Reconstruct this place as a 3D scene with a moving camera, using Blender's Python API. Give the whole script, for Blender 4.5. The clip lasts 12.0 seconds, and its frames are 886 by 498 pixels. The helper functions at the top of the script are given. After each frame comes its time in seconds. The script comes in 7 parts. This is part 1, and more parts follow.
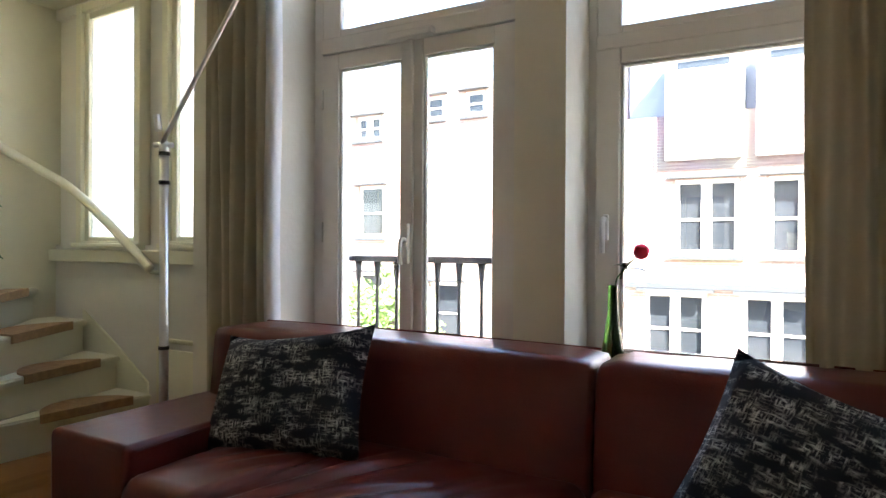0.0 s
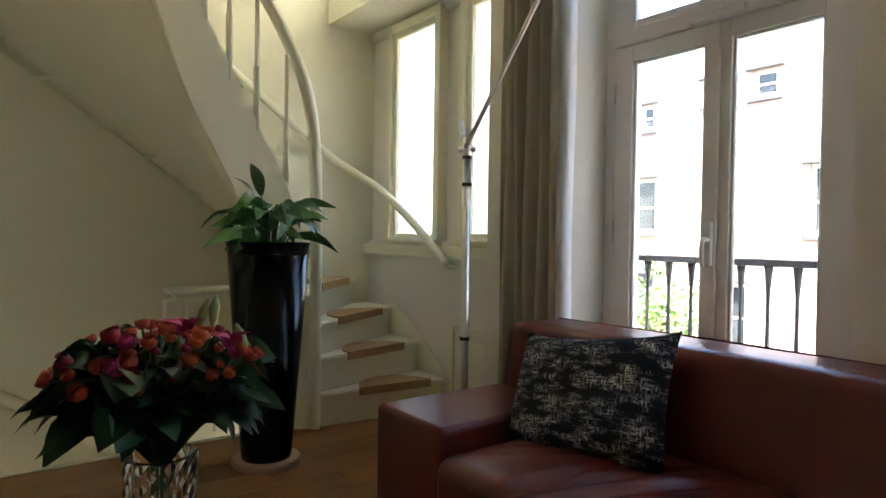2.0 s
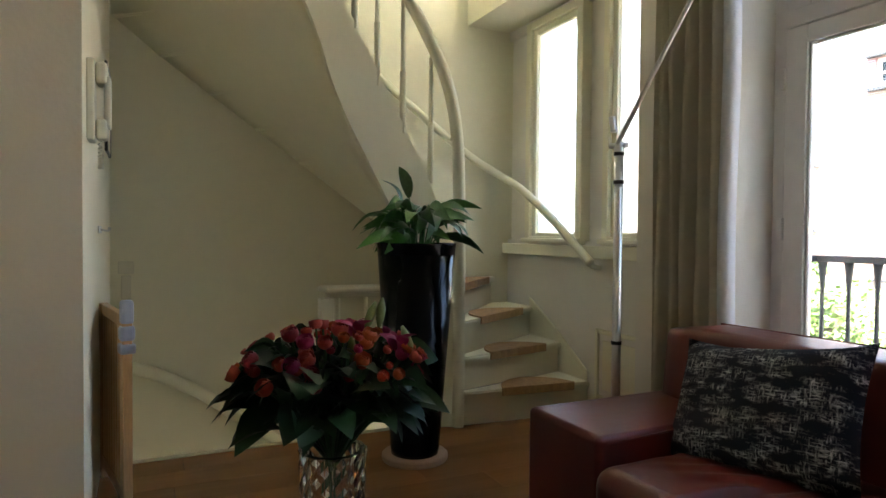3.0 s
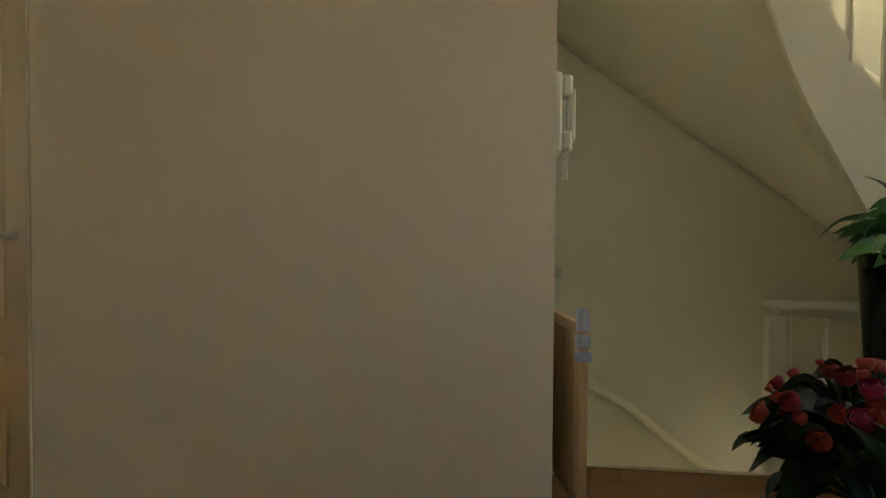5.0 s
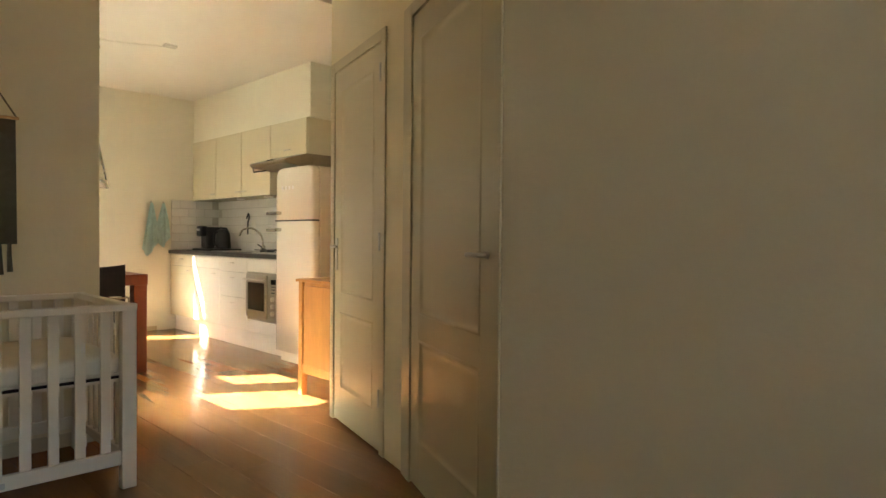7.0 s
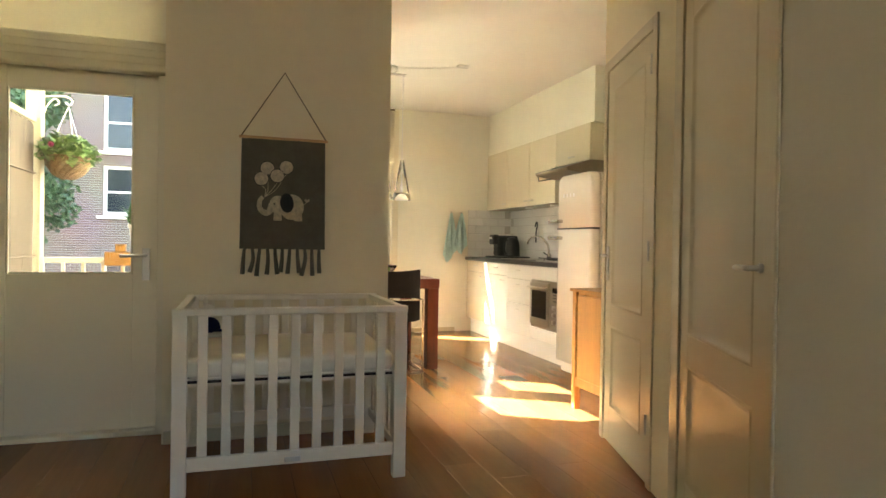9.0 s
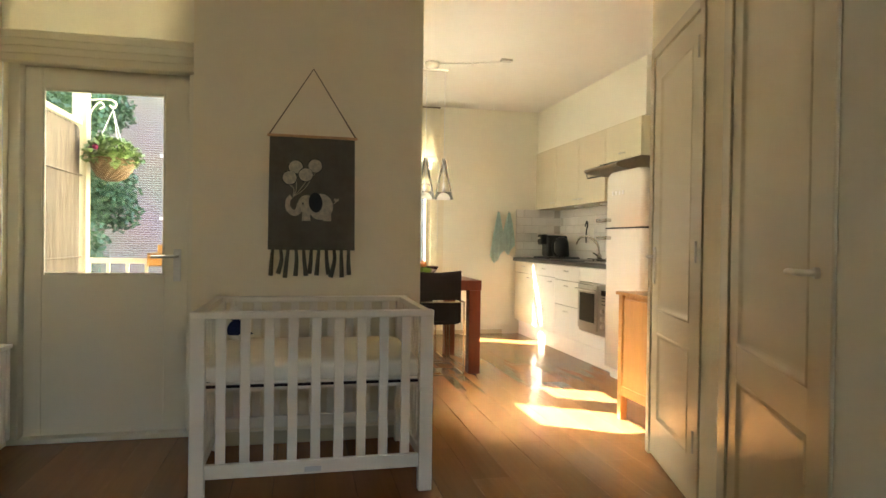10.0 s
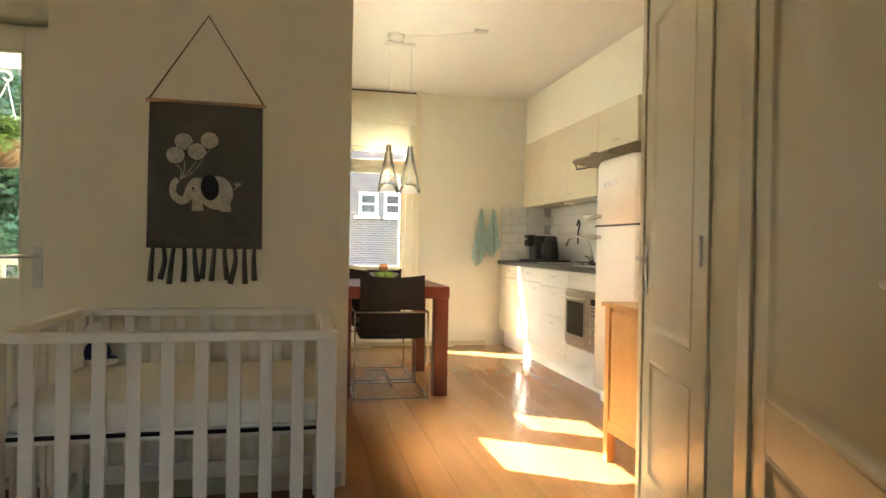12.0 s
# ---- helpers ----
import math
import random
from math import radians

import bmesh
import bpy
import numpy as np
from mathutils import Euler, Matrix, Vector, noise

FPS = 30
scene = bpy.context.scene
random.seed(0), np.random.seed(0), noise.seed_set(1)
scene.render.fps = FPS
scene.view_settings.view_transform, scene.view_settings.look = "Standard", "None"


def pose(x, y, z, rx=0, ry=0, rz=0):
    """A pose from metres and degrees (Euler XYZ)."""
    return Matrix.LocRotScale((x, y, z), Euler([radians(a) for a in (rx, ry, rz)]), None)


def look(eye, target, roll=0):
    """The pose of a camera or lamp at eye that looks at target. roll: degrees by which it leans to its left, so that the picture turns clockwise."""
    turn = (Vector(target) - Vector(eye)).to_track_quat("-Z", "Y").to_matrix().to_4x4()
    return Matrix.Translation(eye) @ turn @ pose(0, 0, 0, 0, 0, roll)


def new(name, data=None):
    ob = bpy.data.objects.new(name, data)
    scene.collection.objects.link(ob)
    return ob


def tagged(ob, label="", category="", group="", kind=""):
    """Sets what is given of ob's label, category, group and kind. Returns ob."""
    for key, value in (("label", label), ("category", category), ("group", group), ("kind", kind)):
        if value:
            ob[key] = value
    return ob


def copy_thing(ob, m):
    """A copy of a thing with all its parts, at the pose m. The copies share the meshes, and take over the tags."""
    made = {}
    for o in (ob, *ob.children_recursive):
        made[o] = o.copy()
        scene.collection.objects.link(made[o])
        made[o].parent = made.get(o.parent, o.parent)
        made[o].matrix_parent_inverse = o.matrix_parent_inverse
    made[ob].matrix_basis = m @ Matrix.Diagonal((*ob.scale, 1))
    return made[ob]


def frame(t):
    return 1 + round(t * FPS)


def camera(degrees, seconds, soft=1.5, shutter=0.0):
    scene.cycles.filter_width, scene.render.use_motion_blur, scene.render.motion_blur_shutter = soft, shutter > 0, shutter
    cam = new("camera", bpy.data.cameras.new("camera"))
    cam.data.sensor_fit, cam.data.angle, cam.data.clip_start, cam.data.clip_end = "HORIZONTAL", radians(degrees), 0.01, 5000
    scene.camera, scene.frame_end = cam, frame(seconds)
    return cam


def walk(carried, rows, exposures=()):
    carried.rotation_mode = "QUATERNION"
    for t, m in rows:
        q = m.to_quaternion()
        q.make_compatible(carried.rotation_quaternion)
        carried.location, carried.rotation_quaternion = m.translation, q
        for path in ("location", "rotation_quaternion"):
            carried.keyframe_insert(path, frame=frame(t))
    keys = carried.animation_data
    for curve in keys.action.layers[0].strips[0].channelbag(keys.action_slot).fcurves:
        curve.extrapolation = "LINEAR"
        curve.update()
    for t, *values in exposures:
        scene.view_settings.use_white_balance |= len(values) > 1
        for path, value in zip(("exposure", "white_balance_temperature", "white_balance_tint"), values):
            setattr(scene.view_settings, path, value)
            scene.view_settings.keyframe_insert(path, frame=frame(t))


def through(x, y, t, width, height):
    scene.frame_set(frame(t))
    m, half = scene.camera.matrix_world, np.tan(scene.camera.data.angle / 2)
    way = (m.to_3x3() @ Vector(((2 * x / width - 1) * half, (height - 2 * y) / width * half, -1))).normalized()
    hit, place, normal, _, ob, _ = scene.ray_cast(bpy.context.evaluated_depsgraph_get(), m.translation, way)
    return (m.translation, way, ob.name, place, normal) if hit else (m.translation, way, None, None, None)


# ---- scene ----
cam = camera(70.0, 12.0)

PATH = [
    (0, (0.402, 0.101, 1.008), (-0.588, 1.839, 0.997), 0.3),
    (0.5, (0.378, 0.096, 1.016), (-0.8, 1.713, 0.997), 0.5),
    (1, (0.35, 0.08, 1.026), (-0.979, 1.575, 0.996), 0.6),
    (1.5, (0.327, 0.07, 1.024), (-1.161, 1.405, 0.991), 0.7),
    (2, (0.3, 0.048, 1.024), (-1.302, 1.245, 0.988), 0.9),
    (2.5, (0.269, 0.021, 1.035), (-1.439, 1.06, 0.99), 0.8),
    (4.5, (0.1, -0.168, 1.033), (-1.898, -0.093, 0.991), 0.1),
    (5, (0.034, -0.271, 1.059), (-1.949, -0.531, 1.006), 0.4),
    (5.5, (-0.045, -0.356, 1.087), (-1.958, -0.934, 1.021), 0.5),
    (6, (-0.106, -0.45, 1.107), (-1.922, -1.286, 1.04), 0.6),
    (6.5, (-0.133, -0.499, 1.101), (-1.796, -1.608, 1.057), 0.9),
    (7, (-0.23, -0.53, 1.094), (-1.641, -1.948, 1.06), 0.5),
    (7.5, (-0.318, -0.527, 1.098), (-1.498, -2.141, 1.073), 0.7),
    (9.5, (-0.552, -0.599, 1.092), (-1.047, -2.536, 1.073), 0.8),
    (10, (-0.652, -0.682, 1.097), (-1.088, -2.634, 1.077), 0.8),
    (10.5, (-0.745, -0.775, 1.09), (-1.166, -2.73, 1.073), 0.9),
    (11, (-0.864, -0.928, 1.079), (-1.28, -2.884, 1.066), 1.0),
    (11.5, (-1.0, -1.127, 1.08), (-1.412, -3.084, 1.068), 1.0),
    (12, (-1.128, -1.372, 1.075), (-1.547, -3.327, 1.066), 1.0),
]
walk(cam, [(t, look(eye, target, roll)) for t, eye, target, roll in PATH],
     [(0, 4.22, 6600, 9), (2.5, 4.15, 6600, 8), (4.5, 3.86, 7300, 7), (6.5, 3.86, 7500, 5), (7.5, 3.95, 7500, 5), (9.5, 4.12, 7200, 4), (12, 4.12, 7000, 4)])

# ---------------------------------------------------------------- world and light
world = bpy.data.worlds.new("sky")
scene.world = world
world.use_nodes = True
wn = world.node_tree.nodes
sky = wn.new("ShaderNodeTexSky")
sky.sky_type, sky.sun_disc = "NISHITA", False
sky.sun_elevation, sky.sun_rotation = radians(45), radians(122)
sky.air_density, sky.dust_density = 1.0, 1.5
wn["Background"].inputs["Strength"].default_value = 0.12
world.node_tree.links.new(sky.outputs[0], wn["Background"].inputs["Color"])
sun = new("sun", bpy.data.lights.new("sun", "SUN"))
sun.data.energy, sun.data.angle, sun.data.color = 5.0, radians(0.5), (1.0, 0.975, 0.95)
SUN_WAY = Vector((-0.85 * 0.707, 0.527 * 0.707, -0.707))
sun.matrix_world = SUN_WAY.to_track_quat("-Z", "Y").to_matrix().to_4x4()


def window_light(name, place, toward, w, h, watts, color):
    ob = new(name, bpy.data.lights.new(name, "AREA"))
    ob.data.shape, ob.data.size, ob.data.size_y, ob.data.energy, ob.data.color = "RECTANGLE", w, h, watts, color
    ob.data.cycles.is_portal = True
    ob.matrix_world = look(place, Vector(place) + Vector(toward))
    return ob


COOL = (0.93, 0.97, 1.0)
WARM = (1.0, 0.93, 0.80)
window_light("skylight_balcony_door", (-1.0, 2.50, 1.6), (0, -1, 0), 0.9, 2.1, 14, COOL)
window_light("skylight_front_window", (0.15, 2.50, 1.5), (0, -1, 0), 0.9, 1.8, 12, COOL)
window_light("skylight_stair_window", (-2.75, 2.50, 1.7), (0, -1, 0), 1.1, 1.3, 7, COOL)
# portal for the upper opening added above the stairs
window_light("skylight_upper_stair_window", (-2.85, 2.50, 3.7), (0, -1, 0), 1.2, 1.3, 7, COOL)
# portal for the low opening added to light the lower stairwell
window_light("skylight_entrance", (-3.26, 2.60, -0.84), (0, -1, 0), 0.66, 1.15, 7, COOL)
# portal for the opening added in the stairwell ceiling
window_light("skylight_roof_window", (-3.175, 0.925, 4.62), (0, 0.001, -1), 0.45, 0.55, 7, COOL)
window_light("skylight_kitchen_window", (-1.70, -8.22, 1.5), (0, 1, 0), 0.7, 1.4, 14, WARM)
window_light("skylight_side_window", (-1.00, -5.3, 1.6), (-1, 0, 0), 1.3, 1.3, 26, WARM)
window_light("skylight_rear_door", (0.40, -4.62, 1.4), (0, 1, 0), 0.6, 1.0, 4, WARM)

# ---------------------------------------------------------------- materials
MATS = {}


def material(name, color, rough=0.5, metal=0.0, vary=0.08, scale=3.0, bump=0.0, bump_scale=60.0,
             coat=0.0, stretch=(1, 1, 1), second=None, island=0.0, spec=0.5):
    """A procedural surface: base colour varied at two scales, roughness wear and fine relief."""
    m = bpy.data.materials.new(name)
    m.use_nodes = True
    n, l = m.node_tree.nodes, m.node_tree.links
    b = n["Principled BSDF"]
    b.inputs["Metallic"].default_value = metal
    b.inputs["Coat Weight"].default_value = coat
    b.inputs["Coat Roughness"].default_value = 0.12
    b.inputs["Specular IOR Level"].default_value = spec
    tc = n.new("ShaderNodeTexCoord")
    mp = n.new("ShaderNodeMapping")
    mp.inputs["Scale"].default_value = stretch
    l.new(tc.outputs["Object"], mp.inputs["Vector"])
    big, fine = n.new("ShaderNodeTexNoise"), n.new("ShaderNodeTexNoise")
    for t, s, d in ((big, scale, 4), (fine, scale * 9, 3)):
        t.inputs["Scale"].default_value, t.inputs["Detail"].default_value = s, d
        l.new(mp.outputs[0], t.inputs["Vector"])
    mix = n.new("ShaderNodeMix")
    mix.data_type = "FLOAT"
    mix.inputs[0].default_value = 0.4
    l.new(big.outputs["Fac"], mix.inputs[2])
    l.new(fine.outputs["Fac"], mix.inputs[3])
    ramp = n.new("ShaderNodeValToRGB")
    other = second or tuple(c * (1 - 2.2 * vary) for c in color)
    ramp.color_ramp.elements[0].position, ramp.color_ramp.elements[1].position = 0.35, 0.65
    ramp.color_ramp.elements[0].color, ramp.color_ramp.elements[1].color = (*other, 1), (*color, 1)
    l.new(mix.outputs[0], ramp.inputs[0])
    out = ramp.outputs[0]
    if island:
        info = n.new("ShaderNodeObjectInfo")
        hsv = n.new("ShaderNodeHueSaturation")
        rng = n.new("ShaderNodeMapRange")
        rng.inputs["To Min"].default_value, rng.inputs["To Max"].default_value = 1 - island, 1 + island
        l.new(info.outputs["Random"], rng.inputs["Value"])
        l.new(rng.outputs[0], hsv.inputs["Value"])
        l.new(out, hsv.inputs["Color"])
        out = hsv.outputs[0]
    l.new(out, b.inputs["Base Color"])
    rr = n.new("ShaderNodeMapRange")
    rr.inputs["To Min"].default_value, rr.inputs["To Max"].default_value = max(0.02, rough - 0.06), min(1, rough + 0.06)
    l.new(fine.outputs["Fac"], rr.inputs["Value"])
    l.new(rr.outputs[0], b.inputs["Roughness"])
    if bump:
        tex = n.new("ShaderNodeTexNoise")
        tex.inputs["Scale"].default_value, tex.inputs["Detail"].default_value = bump_scale, 4
        l.new(mp.outputs[0], tex.inputs["Vector"])
        bp = n.new("ShaderNodeBump")
        bp.inputs["Strength"].default_value, bp.inputs["Distance"].default_value = bump, 0.01
        l.new(tex.outputs["Fac"], bp.inputs["Height"])
        l.new(bp.outputs[0], b.inputs["Normal"])
    MATS[name] = m
    return m


def glass_material(name, rough=0.0, ior=1.45, tint=(1, 1, 1)):
    m = bpy.data.materials.new(name)
    m.use_nodes = True
    b = m.node_tree.nodes["Principled BSDF"]
    b.inputs["Base Color"].default_value = (*tint, 1)
    b.inputs["Transmission Weight"].default_value = 1.0
    b.inputs["Roughness"].default_value, b.inputs["IOR"].default_value = rough, ior
    return m


PLASTER = material("cream_plaster", (0.85, 0.765, 0.56), 0.85, vary=0.02, scale=1.2, bump=0.12, bump_scale=45)
FRONT_PLASTER = material("off_white_plaster", (0.86, 0.82, 0.72), 0.8, vary=0.02, scale=1.2, bump=0.12, bump_scale=45)
KITCHEN_PLASTER = material("pale_cream_kitchen_plaster", (0.86, 0.84, 0.71), 0.8, vary=0.015, scale=1.2, bump=0.1, bump_scale=45)
STAIR_PLASTER = material("cream_stair_plaster", (0.87, 0.83, 0.63), 0.75, vary=0.02, scale=1.5, bump=0.08, bump_scale=40)
CEILING = material("ceiling_paint", (0.84, 0.82, 0.75), 0.9, vary=0.015, scale=1.0, bump=0.06, bump_scale=60)
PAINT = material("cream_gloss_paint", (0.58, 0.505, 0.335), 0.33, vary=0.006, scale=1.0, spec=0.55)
WINDOW_PAINT = material("greyed_white_paint", (0.82, 0.79, 0.74), 0.35, vary=0.03, scale=2.5, bump=0.05, bump_scale=30)
DOOR_PAINT = material("pale_cream_gloss_paint", (0.80, 0.74, 0.57), 0.36, vary=0.008, scale=1.5)
STAIR_PAINT = material("cream_stair_paint", (0.89, 0.85, 0.65), 0.38, vary=0.015, scale=2.0)
CRIB_PAINT = material("white_crib_lacquer", (0.86, 0.80, 0.66), 0.4, vary=0.012, scale=3)


def wood_floor(name, pale, deep, rough):
    """Lacquered oak: long soft grain, a tone of its own for each board, faint scuffs."""
    m = bpy.data.materials.new(name)
    m.use_nodes = True
    n, l = m.node_tree.nodes, m.node_tree.links
    b = n["Principled BSDF"]
    b.inputs["Specular IOR Level"].default_value = 0.25
    pos, info = n.new("ShaderNodeNewGeometry"), n.new("ShaderNodeObjectInfo")
    tex = []
    for stretch, scale, detail in (((1, 0.10, 1), 7.0, 5), ((1, 0.035, 1), 60.0, 3), ((1, 0.6, 1), 1.1, 3)):
        mp, t = n.new("ShaderNodeMapping"), n.new("ShaderNodeTexNoise")
        mp.inputs["Scale"].default_value = stretch
        t.inputs["Scale"].default_value, t.inputs["Detail"].default_value = scale, detail
        t.inputs["Distortion"].default_value = 0.6
        l.new(pos.outputs["Position"], mp.inputs[0]), l.new(mp.outputs[0], t.inputs["Vector"])
        tex.append(t.outputs["Fac"])
    acc = None
    for fac, weight in ((tex[0], 0.55), (tex[1], 0.28), (tex[2], 0.25), (info.outputs["Random"], 0.30)):
        k = n.new("ShaderNodeMath")
        k.operation = "MULTIPLY_ADD"
        l.new(fac, k.inputs[0])
        k.inputs[1].default_value = weight
        if acc is None:
            k.inputs[2].default_value = -0.19
        else:
            l.new(acc, k.inputs[2])
        acc = k.outputs[0]
    mix = n.new("ShaderNodeMix")
    mix.data_type = "RGBA"
    mix.inputs[6].default_value, mix.inputs[7].default_value = (*deep, 1), (*pale, 1)
    l.new(acc, mix.inputs[0])
    l.new(mix.outputs[2], b.inputs["Base Color"])
    r = n.new("ShaderNodeMapRange")
    r.inputs["To Min"].default_value, r.inputs["To Max"].default_value = rough - 0.05, rough + 0.09
    l.new(tex[2], r.inputs["Value"]), l.new(r.outputs[0], b.inputs["Roughness"])
    bp = n.new("ShaderNodeBump")
    bp.inputs["Strength"].default_value, bp.inputs["Distance"].default_value = 0.06, 0.004
    l.new(tex[1], bp.inputs["Height"]), l.new(bp.outputs[0], b.inputs["Normal"])
    return m


def cloth(name, color, through):
    """A woven cloth that lets some light through."""
    m = material(name, color, 0.9, vary=0.04, scale=10, bump=0.15, bump_scale=220)
    n, l = m.node_tree.nodes, m.node_tree.links
    t, mx = n.new("ShaderNodeBsdfTranslucent"), n.new("ShaderNodeMixShader")
    t.inputs["Color"].default_value = (*color, 1)
    mx.inputs[0].default_value = through
    l.new(n["Principled BSDF"].outputs[0], mx.inputs[1]), l.new(t.outputs[0], mx.inputs[2])
    l.new(mx.outputs[0], n["Material Output"].inputs["Surface"])
    return m


OAK = wood_floor("oak_floor", (0.345, 0.166, 0.060), (0.145, 0.062, 0.021), 0.15)
OAK_GAP = material("floor_joint", (0.10, 0.055, 0.03), 0.7)
SUBFLOOR = material("oak_floor_base", (0.36, 0.20, 0.09), 0.4, vary=0.1, scale=2, stretch=(9, 0.9, 1))
LEATHER = material("red_brown_leather", (0.145, 0.026, 0.020), 0.31, vary=0.08, scale=3, bump=0.08, bump_scale=160, spec=0.36)
CURTAIN = cloth("beige_linen", (0.62, 0.56, 0.43), 0.25)
LINING = material("white_curtain_lining", (0.82, 0.82, 0.84), 0.85, vary=0.03, scale=6)
CHROME = material("chrome", (0.90, 0.90, 0.91), 0.36, metal=1.0, vary=0.02)
STEEL = material("brushed_steel", (0.66, 0.64, 0.58), 0.36, metal=1.0, vary=0.05, scale=20, stretch=(1, 1, 12))
FRAME_STEEL = material("polished_frame_steel", (0.52, 0.51, 0.49), 0.24, metal=1.0, vary=0.03)
BLACK = material("black_plastic", (0.018, 0.018, 0.02), 0.35, vary=0.1)
POT_BLACK = material("black_gloss_pot", (0.005, 0.005, 0.006), 0.16, vary=0.1, spec=0.14)
TERRACOTTA = material("pale_cork_dish", (0.48, 0.30, 0.20), 0.8, vary=0.08, scale=8, bump=0.1)
MAT_CARPET = material("tan_stair_mat", (0.55, 0.34, 0.17), 0.95, vary=0.15, scale=30, bump=0.5, bump_scale=250)
GATE_WOOD = material("varnished_pine", (0.66, 0.40, 0.20), 0.45, vary=0.12, scale=3, stretch=(8, 8, 0.8))
GREY_PLASTIC = material("blue_grey_plastic", (0.42, 0.45, 0.56), 0.45, vary=0.04)
CREAM_PLASTIC = material("cream_plastic", (0.74, 0.70, 0.54), 0.4, vary=0.02)
LEAF = material("dark_green_leaf", (0.045, 0.13, 0.035), 0.38, vary=0.2, scale=9, island=0.3)
LEAF_BRIGHT = material("bright_green_leaf", (0.24, 0.38, 0.11), 0.45, vary=0.3, scale=14)
LEAF_PALE = material("fresh_green_leaf", (0.10, 0.21, 0.05), 0.42, vary=0.2, scale=9, island=0.3)
IRON = material("dark_painted_iron", (0.03, 0.032, 0.035), 0.5, vary=0.1)
GLASS = glass_material("window_glass")
FELT = material("dark_olive_canvas", (0.125, 0.120, 0.088), 0.95, vary=0.12, scale=25, bump=0.4, bump_scale=400)
KITCHEN = material("cream_laminate", (0.78, 0.72, 0.54), 0.20, vary=0.01, scale=2)
KITCHEN_WHITE = material("white_laminate", (0.84, 0.82, 0.75), 0.20, vary=0.01, scale=2)
WORKTOP = material("dark_grey_worktop", (0.035, 0.034, 0.034), 0.35, vary=0.2, scale=60)
ENAMEL = material("cream_enamel", (0.84, 0.81, 0.73), 0.14, vary=0.01, coat=0.3)
CHERRY = material("red_stained_wood", (0.19, 0.034, 0.014), 0.37, vary=0.15, scale=3, stretch=(8, 8, 0.8), coat=0.2)
TEAK = material("honey_teak", (0.48, 0.235, 0.065), 0.35, vary=0.12, scale=3, stretch=(6, 6, 0.8))
DARK_LEATHER = material("dark_brown_leather", (0.016, 0.010, 0.008), 0.7, vary=0.15, scale=10, bump=0.15, bump_scale=150, spec=0.2)
TILE = material("white_wall_tile", (0.80, 0.79, 0.75), 0.15, vary=0.015, island=0.02)
GROUT = material("grey_grout", (0.55, 0.53, 0.48), 0.9, vary=0.05)
TOWEL = material("aqua_towel", (0.70, 0.93, 0.90), 0.95, vary=0.08, scale=20, bump=0.5, bump_scale=300)
SHEET = material("white_mattress_cotton", (0.88, 0.83, 0.70), 0.9, vary=0.03, scale=6, bump=0.15, bump_scale=90)

# ---------------------------------------------------------------- mesh helpers
BASE = {}


def thing(name, at=(0, 0, 0), label="", category="", group="", kind=""):
    ob = new(name)
    ob.location = at
    ob.empty_display_size = 0.1
    BASE[ob.name] = Vector(at)
    return tagged(ob, label, category, group, kind)


def finish(bm, name, mat, smooth=False):
    bmesh.ops.recalc_face_normals(bm, faces=bm.faces)
    me = bpy.data.meshes.new(name)
    bm.to_mesh(me)
    bm.free()
    for m in (mat if isinstance(mat, (list, tuple)) else [mat]):
        me.materials.append(m)
    if smooth:
        me.shade_smooth()
    return me


def part(name, bm, mat, parent, label="", smooth=False):
    """Links a bmesh given in world metres as one mesh under a thing or a part."""
    base = BASE[parent.name]
    bmesh.ops.translate(bm, vec=-base, verts=bm.verts)
    ob = new(name, finish(bm, name, mat, smooth))
    ob.parent = parent
    BASE[ob.name] = base
    return tagged(ob, label)


def solid(name, bm, mat, label="", category="", kind="", group="", smooth=False):
    """A top-level thing of one mesh, with its origin at its base."""
    lo = Vector([min(v.co[i] for v in bm.verts) for i in range(3)])
    hi = Vector([max(v.co[i] for v in bm.verts) for i in range(3)])
    at = Vector(((lo.x + hi.x) / 2, (lo.y + hi.y) / 2, lo.z))
    bmesh.ops.translate(bm, vec=-at, verts=bm.verts)
    ob = new(name, finish(bm, name, mat, smooth))
    ob.location = at
    BASE[ob.name] = at
    return tagged(ob, label, category, group, kind)


def box(bm, x0, x1, y0, y1, z0, z1, bevel=0.0, seg=2, m=None):
    """Adds a box to bm, bevelled where asked; m places it."""
    vs = [bm.verts.new((x, y, z)) for x in (x0, x1) for y in (y0, y1) for z in (z0, z1)]
    fs = [bm.faces.new([vs[i] for i in q]) for q in
          ((0, 1, 3, 2), (4, 6, 7, 5), (0, 4, 5, 1), (2, 3, 7, 6), (0, 2, 6, 4), (1, 5, 7, 3))]
    if bevel:
        es = list({e for f in fs for e in f.edges})
        r = bmesh.ops.bevel(bm, geom=es, offset=bevel, segments=seg, affect="EDGES", profile=0.5)
        vs = list({v for v in r["verts"]} | {v for v in vs if v.is_valid})
    if m is not None:
        bmesh.ops.transform(bm, matrix=m, verts=vs)
    return bm


def boxed(*a, **k):
    return box(bmesh.new(), *a, **k)


def prism(bm, pts, z0, z1):
    """A vertical prism on a plan polygon."""
    lo = [bm.verts.new((x, y, z0)) for x, y in pts]
    hi = [bm.verts.new((x, y, z1)) for x, y in pts]
    bm.faces.new(lo[::-1])
    bm.faces.new(hi)
    n = len(pts)
    for i in range(n):
        bm.faces.new((lo[i], lo[(i + 1) % n], hi[(i + 1) % n], hi[i]))
    return bm


